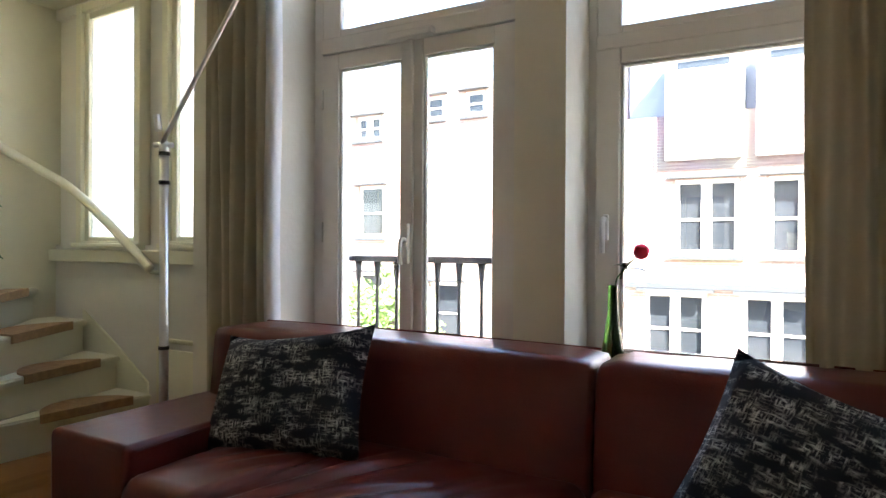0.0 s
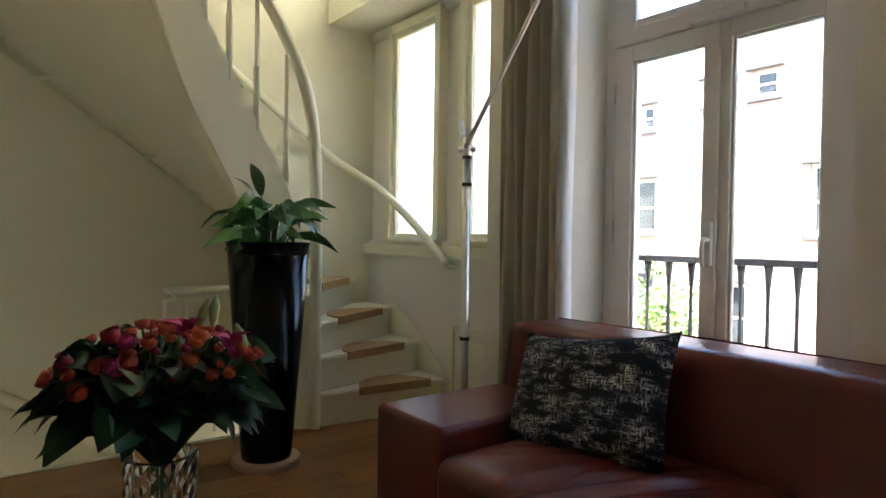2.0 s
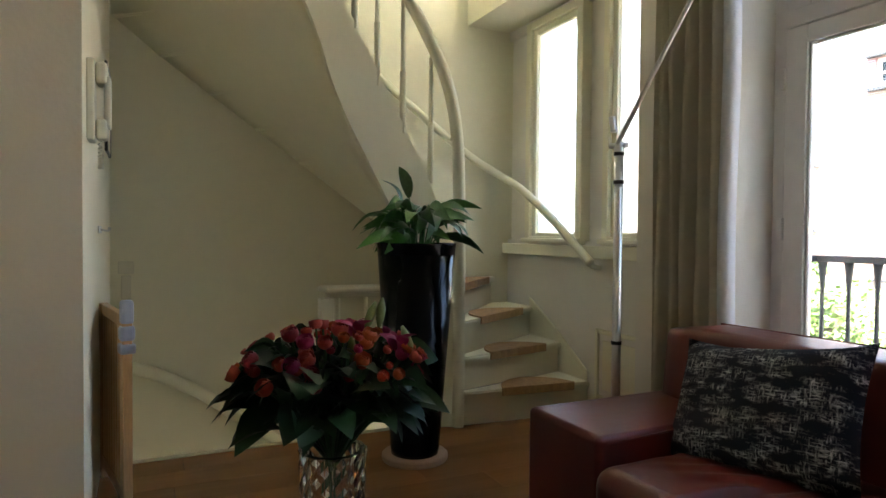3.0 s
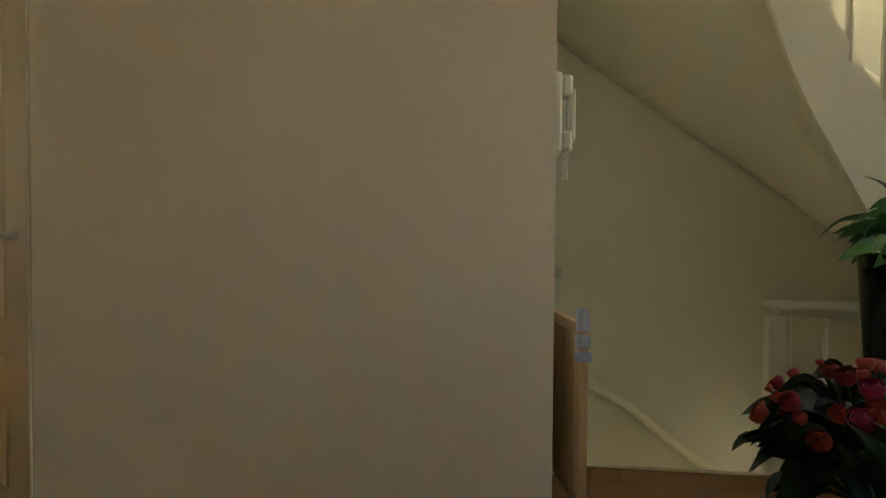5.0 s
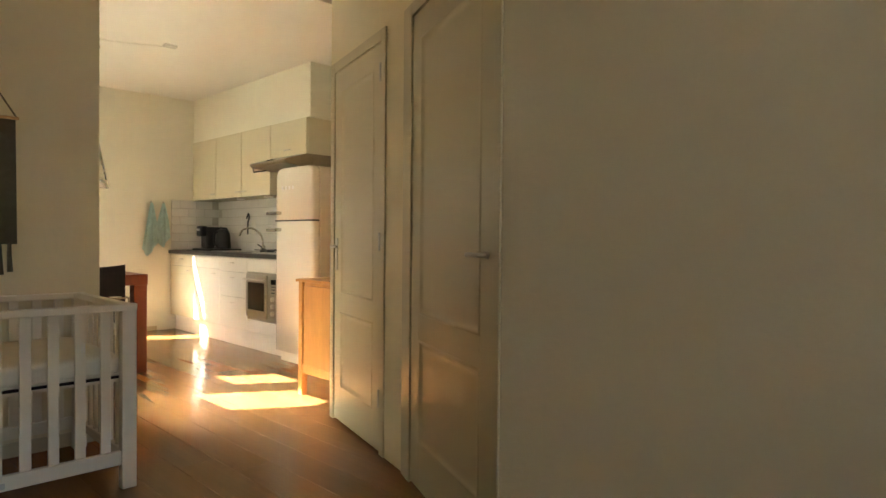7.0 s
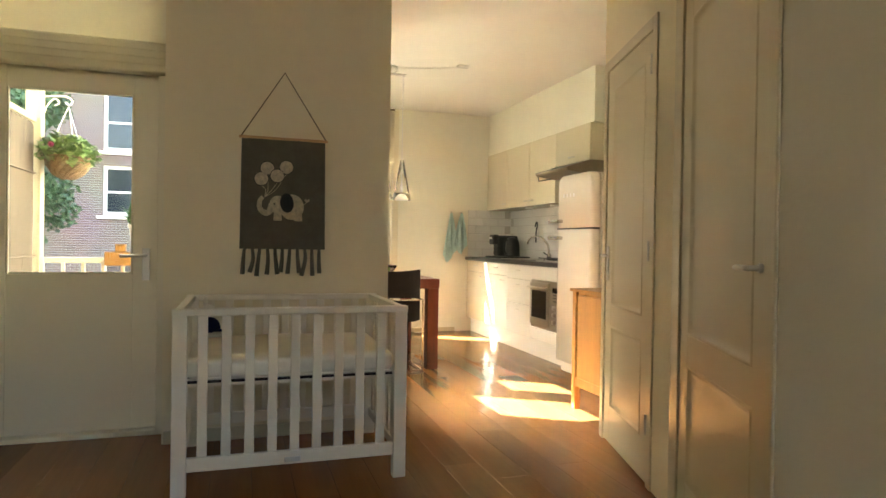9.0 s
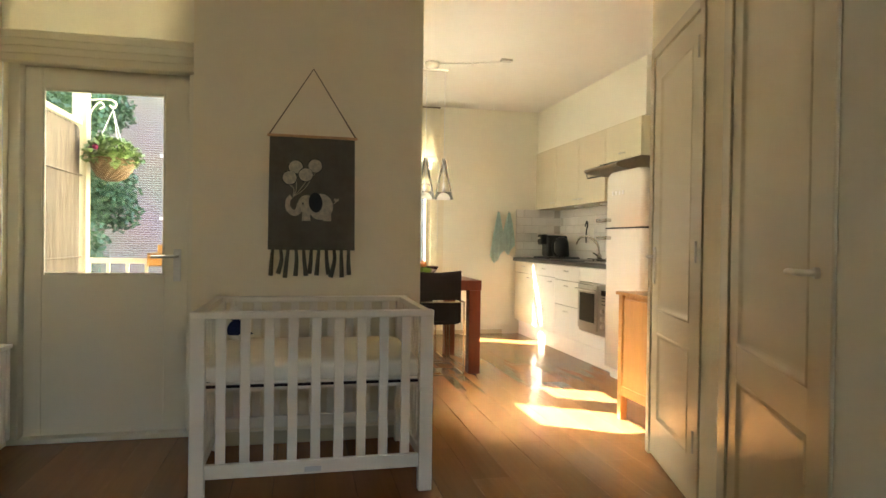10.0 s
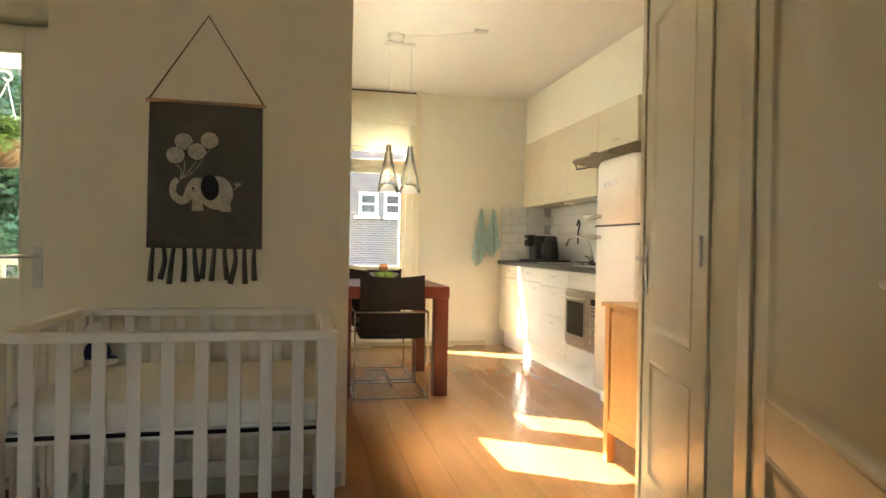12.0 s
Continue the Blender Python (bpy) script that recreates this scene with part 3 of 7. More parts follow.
# panelled closet doors
def closet_door(name, p, q, s0, s1, hinge_right, label):
    """A two-panel door in a slanting closet wall from p to q, with casing, hinges and lever."""
    m = Matrix.Translation((p.x, p.y, 0)) @ Matrix.Rotation(math.atan2(q.y - p.y, q.x - p.x), 4, "Z")
    d = thing(name, (*wall_line(p, q)(s0), 0), label, "door", kind="structure")

    def put(pname, bm, mat, lab=""):
        bmesh.ops.transform(bm, matrix=m, verts=bm.verts)
        return part(pname, bm, mat, d, lab, smooth=pname in ("panel", "handle"))

    # local frame: x along the wall, -y out into the room
    room = AP_LEN if hinge_right else PB_LEN
    left = 0.05 if hinge_right else 0.105
    right = 0.045 if hinge_right else min(0.045, room - s1 - 0.004)
    for x0, x1 in ((s0 - left, s0 + 0.010), (s1 - 0.010, s1 + right)):
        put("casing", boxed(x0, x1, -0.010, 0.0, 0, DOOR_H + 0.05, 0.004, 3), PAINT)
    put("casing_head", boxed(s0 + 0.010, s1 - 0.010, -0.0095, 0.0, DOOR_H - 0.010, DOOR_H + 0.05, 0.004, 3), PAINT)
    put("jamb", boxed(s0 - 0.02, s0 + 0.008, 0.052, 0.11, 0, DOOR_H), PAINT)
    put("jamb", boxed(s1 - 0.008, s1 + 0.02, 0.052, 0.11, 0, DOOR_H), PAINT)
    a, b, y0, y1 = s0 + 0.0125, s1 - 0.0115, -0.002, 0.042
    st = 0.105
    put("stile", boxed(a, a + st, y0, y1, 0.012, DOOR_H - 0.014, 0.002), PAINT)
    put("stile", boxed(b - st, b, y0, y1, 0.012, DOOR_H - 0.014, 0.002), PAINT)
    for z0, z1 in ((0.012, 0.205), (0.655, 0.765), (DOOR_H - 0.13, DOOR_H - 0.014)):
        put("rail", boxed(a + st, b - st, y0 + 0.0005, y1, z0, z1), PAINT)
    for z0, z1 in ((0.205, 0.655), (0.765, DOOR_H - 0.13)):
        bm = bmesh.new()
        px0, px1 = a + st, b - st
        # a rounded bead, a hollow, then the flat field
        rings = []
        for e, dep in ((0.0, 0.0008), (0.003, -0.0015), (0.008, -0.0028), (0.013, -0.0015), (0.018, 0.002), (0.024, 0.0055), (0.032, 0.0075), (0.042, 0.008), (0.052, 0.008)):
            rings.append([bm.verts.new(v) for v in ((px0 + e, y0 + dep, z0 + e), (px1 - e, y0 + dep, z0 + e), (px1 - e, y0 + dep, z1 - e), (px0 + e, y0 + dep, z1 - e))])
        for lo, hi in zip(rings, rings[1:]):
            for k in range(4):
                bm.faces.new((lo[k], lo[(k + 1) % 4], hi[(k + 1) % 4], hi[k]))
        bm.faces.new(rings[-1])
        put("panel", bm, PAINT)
    if hinge_right:
        for z in (0.24, 1.028, 1.875):
            bm = bmesh.new()
            lathe(bm, (s1 - 0.0105, -0.011, z), [(0.007, 0), (0.007, 0.09)], 8)
            box(bm, s1 - 0.028, s1 - 0.008, -0.0085, -0.002, z + 0.005, z + 0.085)
            put("hinge", bm, STEEL, "worn steel hinge")
    kx = s0 + 0.055 if hinge_right else s1 - 0.060
    way = 1 if hinge_right else -1
    if hinge_right:
        put("handle_plate", boxed(kx - 0.018, kx + 0.018, -0.009, -0.002, 0.90, 1.09, 0.003), STEEL)
    else:
        bm = bmesh.new()
        lathe(bm, (0, 0, 0), [(0.013, 0), (0.013, 0.01)], 14, Matrix.Translation((kx, -0.002, 1.04)) @ Matrix.Rotation(radians(90), 4, "X"))
        put("handle_rose", bm, STEEL)
    bm = bmesh.new()
    tube(bm, smoothed([(kx, 0.01, 1.04), (kx, -0.036, 1.04), (kx + way * 0.02, -0.044, 1.04), (kx + way * 0.055, -0.046, 1.041), (kx + way * 0.092, -0.040, 1.039)], 5), 0.0085, 10, 0.0075)
    put("handle", bm, STEEL, "brushed steel lever")
    return d


closet_door("door_1", A, P, D1[0], D1[1], True, "cream two-panel closet door with steel lever")
closet_door("door_2", P, B, D2[0], D2[1], False, "cream two-panel closet door with steel lever")

# ---------------------------------------------------------------- winding stairs
INNER = [(-2.79, 1.52), (-2.80, 1.51), (-2.815, 1.485), (-2.83, 1.44), (-2.84, 1.38), (-2.85, 1.30), (-2.85, 1.20), (-2.85, 1.10), (-2.85, 1.00), (-2.85, 0.90),
         (-2.85, 0.82), (-2.85, 0.76), (-2.85, 0.68), (-2.85, 0.55)]
OUTER = [(-2.73, 2.33), (-3.01, 2.33), (-3.34, 2.33), (-3.65, 2.20), (-3.65, 1.92), (-3.65, 1.64), (-3.65, 1.36), (-3.65, 1.10), (-3.65, 0.84), (-3.65, 0.58),
         (-3.65, 0.32), (-3.65, 0.06), (-3.65, -0.17)]
RISE = 0.185
st = thing("staircase", (-3.2, 1.9, 0), "cream painted winding stairs with tan step mats", "staircase", kind="structure")
for i in range(12):
    z = RISE * (i + 1)
    a, b = Vector(INNER[i]), Vector(OUTER[i])
    c, d = Vector(OUTER[i + 1]), Vector(INNER[i + 1])
    nose = (b - a).normalized()
    out = Vector((nose.y, -nose.x)) * 0.03
    poly = [a + out, b + out] + ([Vector((WEST + 0.01, 2.33))] if i == 2 else []) + [c, d]
    bm = bmesh.new()
    prism(bm, [tuple(p) for p in poly], z - 0.035, z)
    bmesh.ops.bevel(bm, geom=[e for e in bm.edges], offset=0.008, segments=2, affect="EDGES")
    tread = part("tread", bm, STAIR_PAINT, st)
    bm = bmesh.new()
    n2 = Vector((-nose.y, nose.x)) * 0.02
    prism(bm, [tuple(a), tuple(b), tuple(b + n2), tuple(a + n2)], z - RISE + (0.0 if i == 0 else 0.0), z - 0.035)
    part("riser", bm, STAIR_PAINT, st)
    # half-round mat wrapped over the nosing
    if i < 5:
        L = (b - a).length
        m0, m1 = L * (0.26 if i else 0.30), L * (0.80 if i else 0.86)
        bm = bmesh.new()
        pts = []
        for k in range(15):
            u = k / 14
            depth = 0.20 * math.sin(math.pi * u) ** 0.6
            pts.append(a + nose * (m0 + (m1 - m0) * u) + out * 1.15 + (-out.normalized()) * depth)
        front = [a + nose * m1 + out * 1.35, a + nose * m0 + out * 1.35]
        prism(bm, [tuple(p) for p in pts + front], z + 0.001, z + 0.011)
        lip = [a + nose * m0 + out * 1.1, a + nose * m1 + out * 1.1, a + nose * m1 + out * 1.42, a + nose * m0 + out * 1.42]
        prism(bm, [tuple(p) for p in lip], z - 0.034, z + 0.010)
        part("step_mat", bm, MAT_CARPET, st, "tan half-round carpet step mat")
# wreathed inner string, one curved band
bm = bmesh.new()
path = [Vector((x, y, RISE * (i + 1))) for i, (x, y) in enumerate(INNER)]
path = smoothed(path[3:], 4)
band = []
for p in path:
    band.append([bm.verts.new(p + Vector((dx, 0.0, dz))) for dx, dz in ((0.035, -0.245), (0.035, 0.30), (-0.005, 0.30), (-0.005, -0.245))])
for q, r2 in zip(band, band[1:]):
    for k in range(4):
        bm.faces.new((q[k], q[(k + 1) % 4], r2[(k + 1) % 4], r2[k]))
bm.faces.new(band[0])
bm.faces.new(band[-1][::-1])
part("inner_string", bm, STAIR_PAINT, st, smooth=False)
# plastered soffit below the flight
bm = bmesh.new()
rows = []
for i in range(4, 13):
    a, b = INNER[i], OUTER[i]
    z = RISE * (i + 1)
    row = []
    for k in range(9):
        u = k / 8
        zz = z - 0.245 + 0.045 * u
        row.append(bm.verts.new((a[0] + (b[0] - a[0]) * u, a[1] + (b[1] - a[1]) * u, zz)))
    rows.append(row)
for a, b, z in (((-2.85, 0.50), (-3.40, -0.172), 2.62), ((-2.85, 0.30), (-3.15, -0.172), 2.80), ((-2.85, 0.05), (-2.95, -0.172), 3.0)):
    rows.append([bm.verts.new((a[0] + (b[0] - a[0]) * k / 8, a[1] + (b[1] - a[1]) * k / 8, z - 0.245 + 0.045 * k / 8)) for k in range(9)])
for q, r2 in zip(rows, rows[1:]):
    for k in range(8):
        bm.faces.new((q[k], q[k + 1], r2[k + 1], r2[k]))
ext = bmesh.ops.extrude_face_region(bm, geom=list(bm.faces))
bmesh.ops.translate(bm, vec=(0, 0, 0.02), verts=[v for v in ext["geom"] if isinstance(v, bmesh.types.BMVert)])
part("soffit", bm, STAIR_PLASTER, st, smooth=True)
# outer wall string
bm = bmesh.new()
outs = [Vector((x, y, RISE * (i + 1))) for i, (x, y) in enumerate(OUTER)]
for p, q in zip(outs[0:2], outs[1:3]):
    v = [bm.verts.new(p2 + Vector((0, dy, dz))) for p2 in (p, q) for dy, dz in ((0.0, -0.22), (0.0, 0.06), (-0.010, 0.06), (-0.010, -0.22))]
    for k in range(4):
        bm.faces.new((v[k], v[(k + 1) % 4], v[4 + (k + 1) % 4], v[4 + k]))
    bm.faces.new(v[:4]), bm.faces.new(v[4:][::-1])
part("wall_string", bm, STAIR_PAINT, st)
# newel and handrail in one bend, with slim balusters
bm = bmesh.new()
tube(bm, smoothed([(-2.785, 1.515, 0.0), (-2.785, 1.515, 0.6), (-2.785, 1.51, 1.25), (-2.79, 1.49, 1.60), (-2.80, 1.43, 1.86), (-2.81, 1.31, 2.10), (-2.82, 1.19, 2.30), (-2.82, 1.02, 2.62), (-2.82, 0.88, 2.95), (-2.82, 0.80, 3.3)], 6), 0.033, 12)
part("newel_handrail", bm, STAIR_PAINT, st, "curved cream newel and handrail", smooth=True)
for x, y, z0, z1 in ((-2.83, 1.36, 1.30, 1.96), (-2.83, 1.20, 1.55, 2.24), (-2.83, 1.06, 1.78, 2.52), (-2.83, 0.94, 2.05, 2.8), (-2.83, 0.86, 2.25, 3.0)):
    bm = bmesh.new()
    tube(bm, [(x, y, z0), (x, y, z0 + 0.3), (x, y, z1)], 0.012, 8)
    tube(bm, [(x, y, z0), (x, y, z0 + 0.32)], 0.017, 8)
    part("baluster", bm, STAIR_PAINT, st, smooth=True)
bm = bmesh.new()
tube(bm, [(-2.785, 1.50, 1.62), (-2.79, 1.47, 1.52)], 0.018, 8)
part("rail_clamp", bm, STAIR_PAINT, st)
# wall handrail climbing round the corner
h = thing("stair_handrail", (-3.2, 2.2, 1.0), "round cream wooden handrail on the stair wall", "handrail")
bm = bmesh.new()
tube(bm, smoothed([(-2.62, 2.255, 0.875), (-2.72, 2.25, 0.95), (-3.02, 2.25, 1.15), (-3.36, 2.25, 1.34), (-3.55, 2.18, 1.45), (-3.59, 1.98, 1.57), (-3.59, 1.6, 1.83), (-3.59, 1.1, 2.2), (-3.59, 0.6, 2.58), (-3.59, 0.1, 2.95)], 6), 0.026, 12)
part("rail", bm, STAIR_PAINT, h, smooth=True)
for p, q in (((-2.64, 2.26, 0.86), (-2.64, 2.34, 0.85)), ((-3.3, 2.25, 1.28), (-3.3, 2.34, 1.27)), ((-3.59, 1.4, 1.95), (-3.66, 1.4, 1.94))):
    bm = bmesh.new()
    tube(bm, [p, q], 0.012, 8)
    part("bracket", bm, STAIR_PAINT, h)
# lower flight, its rail and the well's guard
ls = thing("lower_staircase", (-3.27, 0.6, -2.6), "cream painted stairs going down under the flight", "staircase", kind="structure")
for j in range(10):
    z = -RISE * (j + 3)
    part("tread", boxed(WEST, -2.89, -0.17 + 0.235 * j, -0.17 + 0.235 * (j + 1) + 0.02, z - 0.04, z, 0.006), STAIR_PAINT, ls)
    part("riser", boxed(WEST, -2.89, -0.17 + 0.235 * (j + 1) - 0.02, -0.17 + 0.235 * (j + 1), z - RISE, z - 0.04), STAIR_PAINT, ls)
h = thing("stair_handrail", (-3.6, 0.4, -0.3), "cream wooden handrail leading down the stairwell", "handrail")
bm = bmesh.new()
tube(bm, smoothed([(-3.60, -0.12, 0.30), (-3.60, 0.05, 0.24), (-3.60, 0.30, 0.10), (-3.60, 0.55, -0.10), (-3.60, 0.80, -0.28), (-3.60, 1.3, -0.66)], 6), 0.034, 12)
part("rail", bm, STAIR_PAINT, h, smooth=True)
bm = bmesh.new()
tube(bm, [(-3.60, -0.08, 0.27), (-3.665, -0.08, 0.26)], 0.012, 8)
part("bracket", bm, STEEL, h)
g = thing("stairwell_guard", (-2.93, 1.15, 0), "low cream balustrade with panel beside the stairwell", "balustrade")
part("top_rail", boxed(-3.08, -2.90, 0.82, 1.47, 0.725, 0.755, 0.01), STAIR_PAINT, g)
part("under_rail", boxed(-3.03, -2.93, 0.85, 1.47, 0.70, 0.725, 0.004), STAIR_PAINT, g)
for y in (0.90, 1.05, 1.20):
    bm = bmesh.new()
    tube(bm, [(-2.96, y, 0.02), (-2.96, y, 0.70)], 0.011, 8)
    part("baluster", bm, STAIR_PAINT, g, smooth=True)
bm = bmesh.new()
prism(bm, [(-2.935, 1.22), (-2.90, 1.22), (-2.79, 1.485), (-2.80, 1.52), (-2.84, 1.52)], -0.01, 0.70)
part("panel", bm, STAIR_PAINT, g)
part("post", boxed(-2.99, -2.92, 0.80, 0.87, -0.1, 0.70, 0.006), STAIR_PAINT, g)
structure("well_nosing", boxed(-2.90, -2.868, -0.17, 1.5, -0.05, 0.006, 0.004), PAINT, "cream nosing round the stairwell floor edge", "trim")

# ---------------------------------------------------------------- living room things
def cushion_mesh(w, h, t, seed=1, n=14):
    """A stuffed square cushion in its own frame: x across, z up, y through."""
    rnd = random.Random(seed)
    bm = bmesh.new()
    grid = {}
    for sgn in (-1, 1):
        for i in range(n + 1):
            for j in range(n + 1):
                u, v = 2 * i / n - 1, 2 * j / n - 1
                pinch = 1 - (0.17 if v > 0 else 0.06) * (1 - u * u) * abs(v) ** 3
                pinch2 = 1 - 0.07 * (1 - v * v) * abs(u) ** 3
                edge = max(0.0, (1 - u ** 4) * (1 - v ** 4))
                y = sgn * t / 2 * edge ** 0.55 + 0.006 * noise.noise((u * 2.5 + seed, v * 2.5, sgn)) * edge
                key = (i, j, sgn if 0 < i < n and 0 < j < n else 0)
                if key not in grid:
                    grid[key] = bm.verts.new((u * w / 2 * pinch2, y, v * h / 2 * pinch))
    for sgn in (-1, 1):
        g = lambda i, j: grid[(i, j, sgn if 0 < i < n and 0 < j < n else 0)]
        for i in range(n):
            for j in range(n):
                bm.faces.new((g(i, j), g(i + 1, j), g(i + 1, j + 1), g(i, j + 1)))
    return bm


def slub_material(name, dark, pale):
    """A coarse two-way weave of pale slubs on a dark ground."""
    m = bpy.data.materials.new(name)
    m.use_nodes = True
    n, l = m.node_tree.nodes, m.node_tree.links
    b = n["Principled BSDF"]
    b.inputs["Roughness"].default_value = 0.95
    tc = n.new("ShaderNodeTexCoord")
    fac = []
    for stretch, lo, hi in (((16, 14, 70), 0.50, 0.66), ((70, 14, 16), 0.50, 0.66), ((3.2, 4, 9.0), 0.44, 0.62)):
        mp = n.new("ShaderNodeMapping")
        mp.inputs["Scale"].default_value = stretch
        l.new(tc.outputs["Object"], mp.inputs[0])
        t = n.new("ShaderNodeTexNoise")
        t.inputs["Scale"].default_value, t.inputs["Detail"].default_value = 3.2, 5
        l.new(mp.outputs[0], t.inputs["Vector"])
        r = n.new("ShaderNodeMapRange")
        r.inputs["From Min"].default_value, r.inputs["From Max"].default_value = lo, hi
        l.new(t.outputs["Fac"], r.inputs["Value"])
        fac.append(r.outputs[0])
    add = n.new("ShaderNodeMath")
    add.operation = "MAXIMUM"
    l.new(fac[0], add.inputs[0]), l.new(fac[1], add.inputs[1])
    mul = n.new("ShaderNodeMath")
    mul.operation = "MULTIPLY"
    l.new(add.outputs[0], mul.inputs[0]), l.new(fac[2], mul.inputs[1])
    mix = n.new("ShaderNodeMix")
    mix.data_type = "RGBA"
    mix.inputs[6].default_value, mix.inputs[7].default_value = (*dark, 1), (*pale, 1)
    l.new(mul.outputs[0], mix.inputs[0])
    l.new(mix.outputs[2], b.inputs["Base Color"])
    bp = n.new("ShaderNodeBump")
    bp.inputs["Strength"].default_value, bp.inputs["Distance"].default_value = 0.5, 0.006
    l.new(mul.outputs[0], bp.inputs["Height"]), l.new(bp.outputs[0], b.inputs["Normal"])
    return m


SLUB = slub_material("navy_slub_weave", (0.008, 0.010, 0.022), (0.66, 0.66, 0.66))


def soft_box(x0, x1, y0, y1, z0, z1, r, seed=0, puff=0.0, wrinkle=0.0, cuts=10):
    """An upholstered block: rounded, slightly puffed, with pulled creases on top."""
    bm = boxed(x0, x1, y0, y1, z0, z1)
    bmesh.ops.subdivide_edges(bm, edges=list(bm.edges), cuts=cuts, use_grid_fill=True)
    c = Vector(((x0 + x1) / 2, (y0 + y1) / 2, (z0 + z1) / 2))
    hs = Vector(((x1 - x0) / 2, (y1 - y0) / 2, (z1 - z0) / 2))
    for v in bm.verts:
        d = v.co - c
        q = Vector([max(-(hs[i] - r), min(hs[i] - r, d[i])) for i in range(3)])
        e = d - q
        if e.length > 1e-6:
            d = q + e.normalized() * r * min(1.0, max(abs(e[i]) for i in range(3)) / r)
        u = d.x / hs.x
        w2 = d.y / hs.y
        d.z += puff * max(0, 1 - u * u) * max(0, 1 - w2 * w2) * (1 if d.z > 0 else 0)
        if wrinkle and d.z > 0:
            s = math.sin((v.co.x * 0.85 - v.co.y * 0.5) * 75 + 3 * noise.noise(v.co * 5 + Vector((seed, 0, 0))))
            near = max(0, 1 - abs(w2 + 0.1) * 1.2) * min(1.0, max(0.0, noise.noise(Vector((v.co.x * 3.0 + seed, v.co.y * 1.5, 0))) * 1.6 + 0.45))
            d.z += wrinkle * s * near
        d.z += 0.003 * noise.noise(v.co * 7)
        v.co = c + d
    return bm


def firm(ob):
    """Keeps large faces flat between rounded edges."""
    ob.modifiers.new("weighted_normals", "WEIGHTED_NORMAL")
    return ob


def creased(bm, cx, cy, a0, a1, folds, reach, depth, seed):
    """Presses fine folds into the top of a seat, fanning out from one place."""
    rnd = random.Random(seed)
    lines = [(a0 + (a1 - a0) * (k + rnd.uniform(0.2, 0.8)) / folds, rnd.uniform(0.5, 1.0), rnd.uniform(0.6, 1.0)) for k in range(folds)]
    for v in bm.verts:
        if v.co.z < 0.34:
            continue
        dx, dy = v.co.x - cx, v.co.y - cy
        r, a = math.hypot(dx, dy), math.atan2(dy, dx)
        for la, ln, dp in lines:
            off = r * math.sin(a - la) / (0.009 + 0.012 * r)
            if abs(a - la) < 1.2:
                v.co.z -= depth * dp * math.exp(-off * off) * max(0.0, math.sin(math.pi * min(1.0, max(0.0, (r - 0.12) / (reach * ln)))))
    return bm


sofa = thing("sofa", (-0.4, 1.6, 0), "red-brown leather sofa with low wide arms", "sofa")
firm(part("arm", boxed(-1.575, -1.20, 1.17, 1.98, 0.05, 0.452, 0.022, 4), LEATHER, sofa, smooth=True))
firm(part("arm", boxed(0.60, 0.89, 1.17, 1.96, 0.05, 0.46, 0.022, 4), LEATHER, sofa, smooth=True))
part("seat_base", soft_box(-1.19, 0.59, 1.20, 1.96, 0.05, 0.24, 0.02, 3), LEATHER, sofa, smooth=True)
part("seat_cushion", creased(soft_box(-1.195, -0.082, 1.13, 1.76, 0.20, 0.385, 0.055, 4, 0.02, 0.004, 140), -0.98, 0.95, 0.40, 1.30, 22, 0.75, 0.016, 2), LEATHER, sofa, "creased leather seat cushion", smooth=True)
part("seat_cushion", soft_box(-0.078, 0.595, 1.13, 1.76, 0.20, 0.385, 0.055, 7, 0.02, 0.006, 80), LEATHER, sofa, "creased leather seat cushion", smooth=True)


def back_cushion(x0, x1, seed):
    bm = soft_box(x0, x1, 1.74, 2.0, 0.20, 0.705, 0.045, seed, 0.004, 0.0, 14)
    for v in bm.verts:
        v.co.y += 0.10 * (v.co.z - 0.7) * (1 if v.co.y < 1.87 else 0.1)
    return bm


for x0, x1, s in ((-1.54, -0.082, 5), (-0.078, 0.80, 6)):
    bk = part("backrest", back_cushion(x0, x1, s), LEATHER, sofa, smooth=True)
    bm = bmesh.new()
    tube(bm, [(x0 + 0.05, 1.985, 0.700), ((x0 + x1) / 2, 1.985, 0.706), (x1 - 0.04, 1.985, 0.700)], 0.004, 6)
    part("piping", bm, LEATHER, bk)
bm = bmesh.new()
tube(bm, [(-1.203, 1.20, 0.43), (-1.203, 1.6, 0.445), (-1.203, 1.75, 0.445)], 0.004, 6)
part("piping", bm, LEATHER, sofa)
for x in (-1.5, 0.75):
    for y in (1.25, 1.9):
        part("leg", boxed(x - 0.03, x + 0.03, y - 0.03, y + 0.03, 0, 0.06, 0.004), BLACK, sofa)
for at, rot, size, lab in (((-1.00, 1.585, 0.545), (-27, -7, 8), (0.57, 0.415), "navy and white woven cushion leaning on the sofa"),
                           ((0.47, 1.47, 0.52), (-34, 14, -14), (0.58, 0.48), "navy and white woven cushion slumped on the sofa")):
    bm = cushion_mesh(size[0], size[1], 0.16, 3 + int(at[0] * 10))
    ob = new("cushion", finish(bm, "cushion", SLUB, True))
    ob.matrix_world = pose(*at, *rot)
    BASE[ob.name] = Vector(at)
    tagged(ob, lab, "cushion", "sofa cushions")

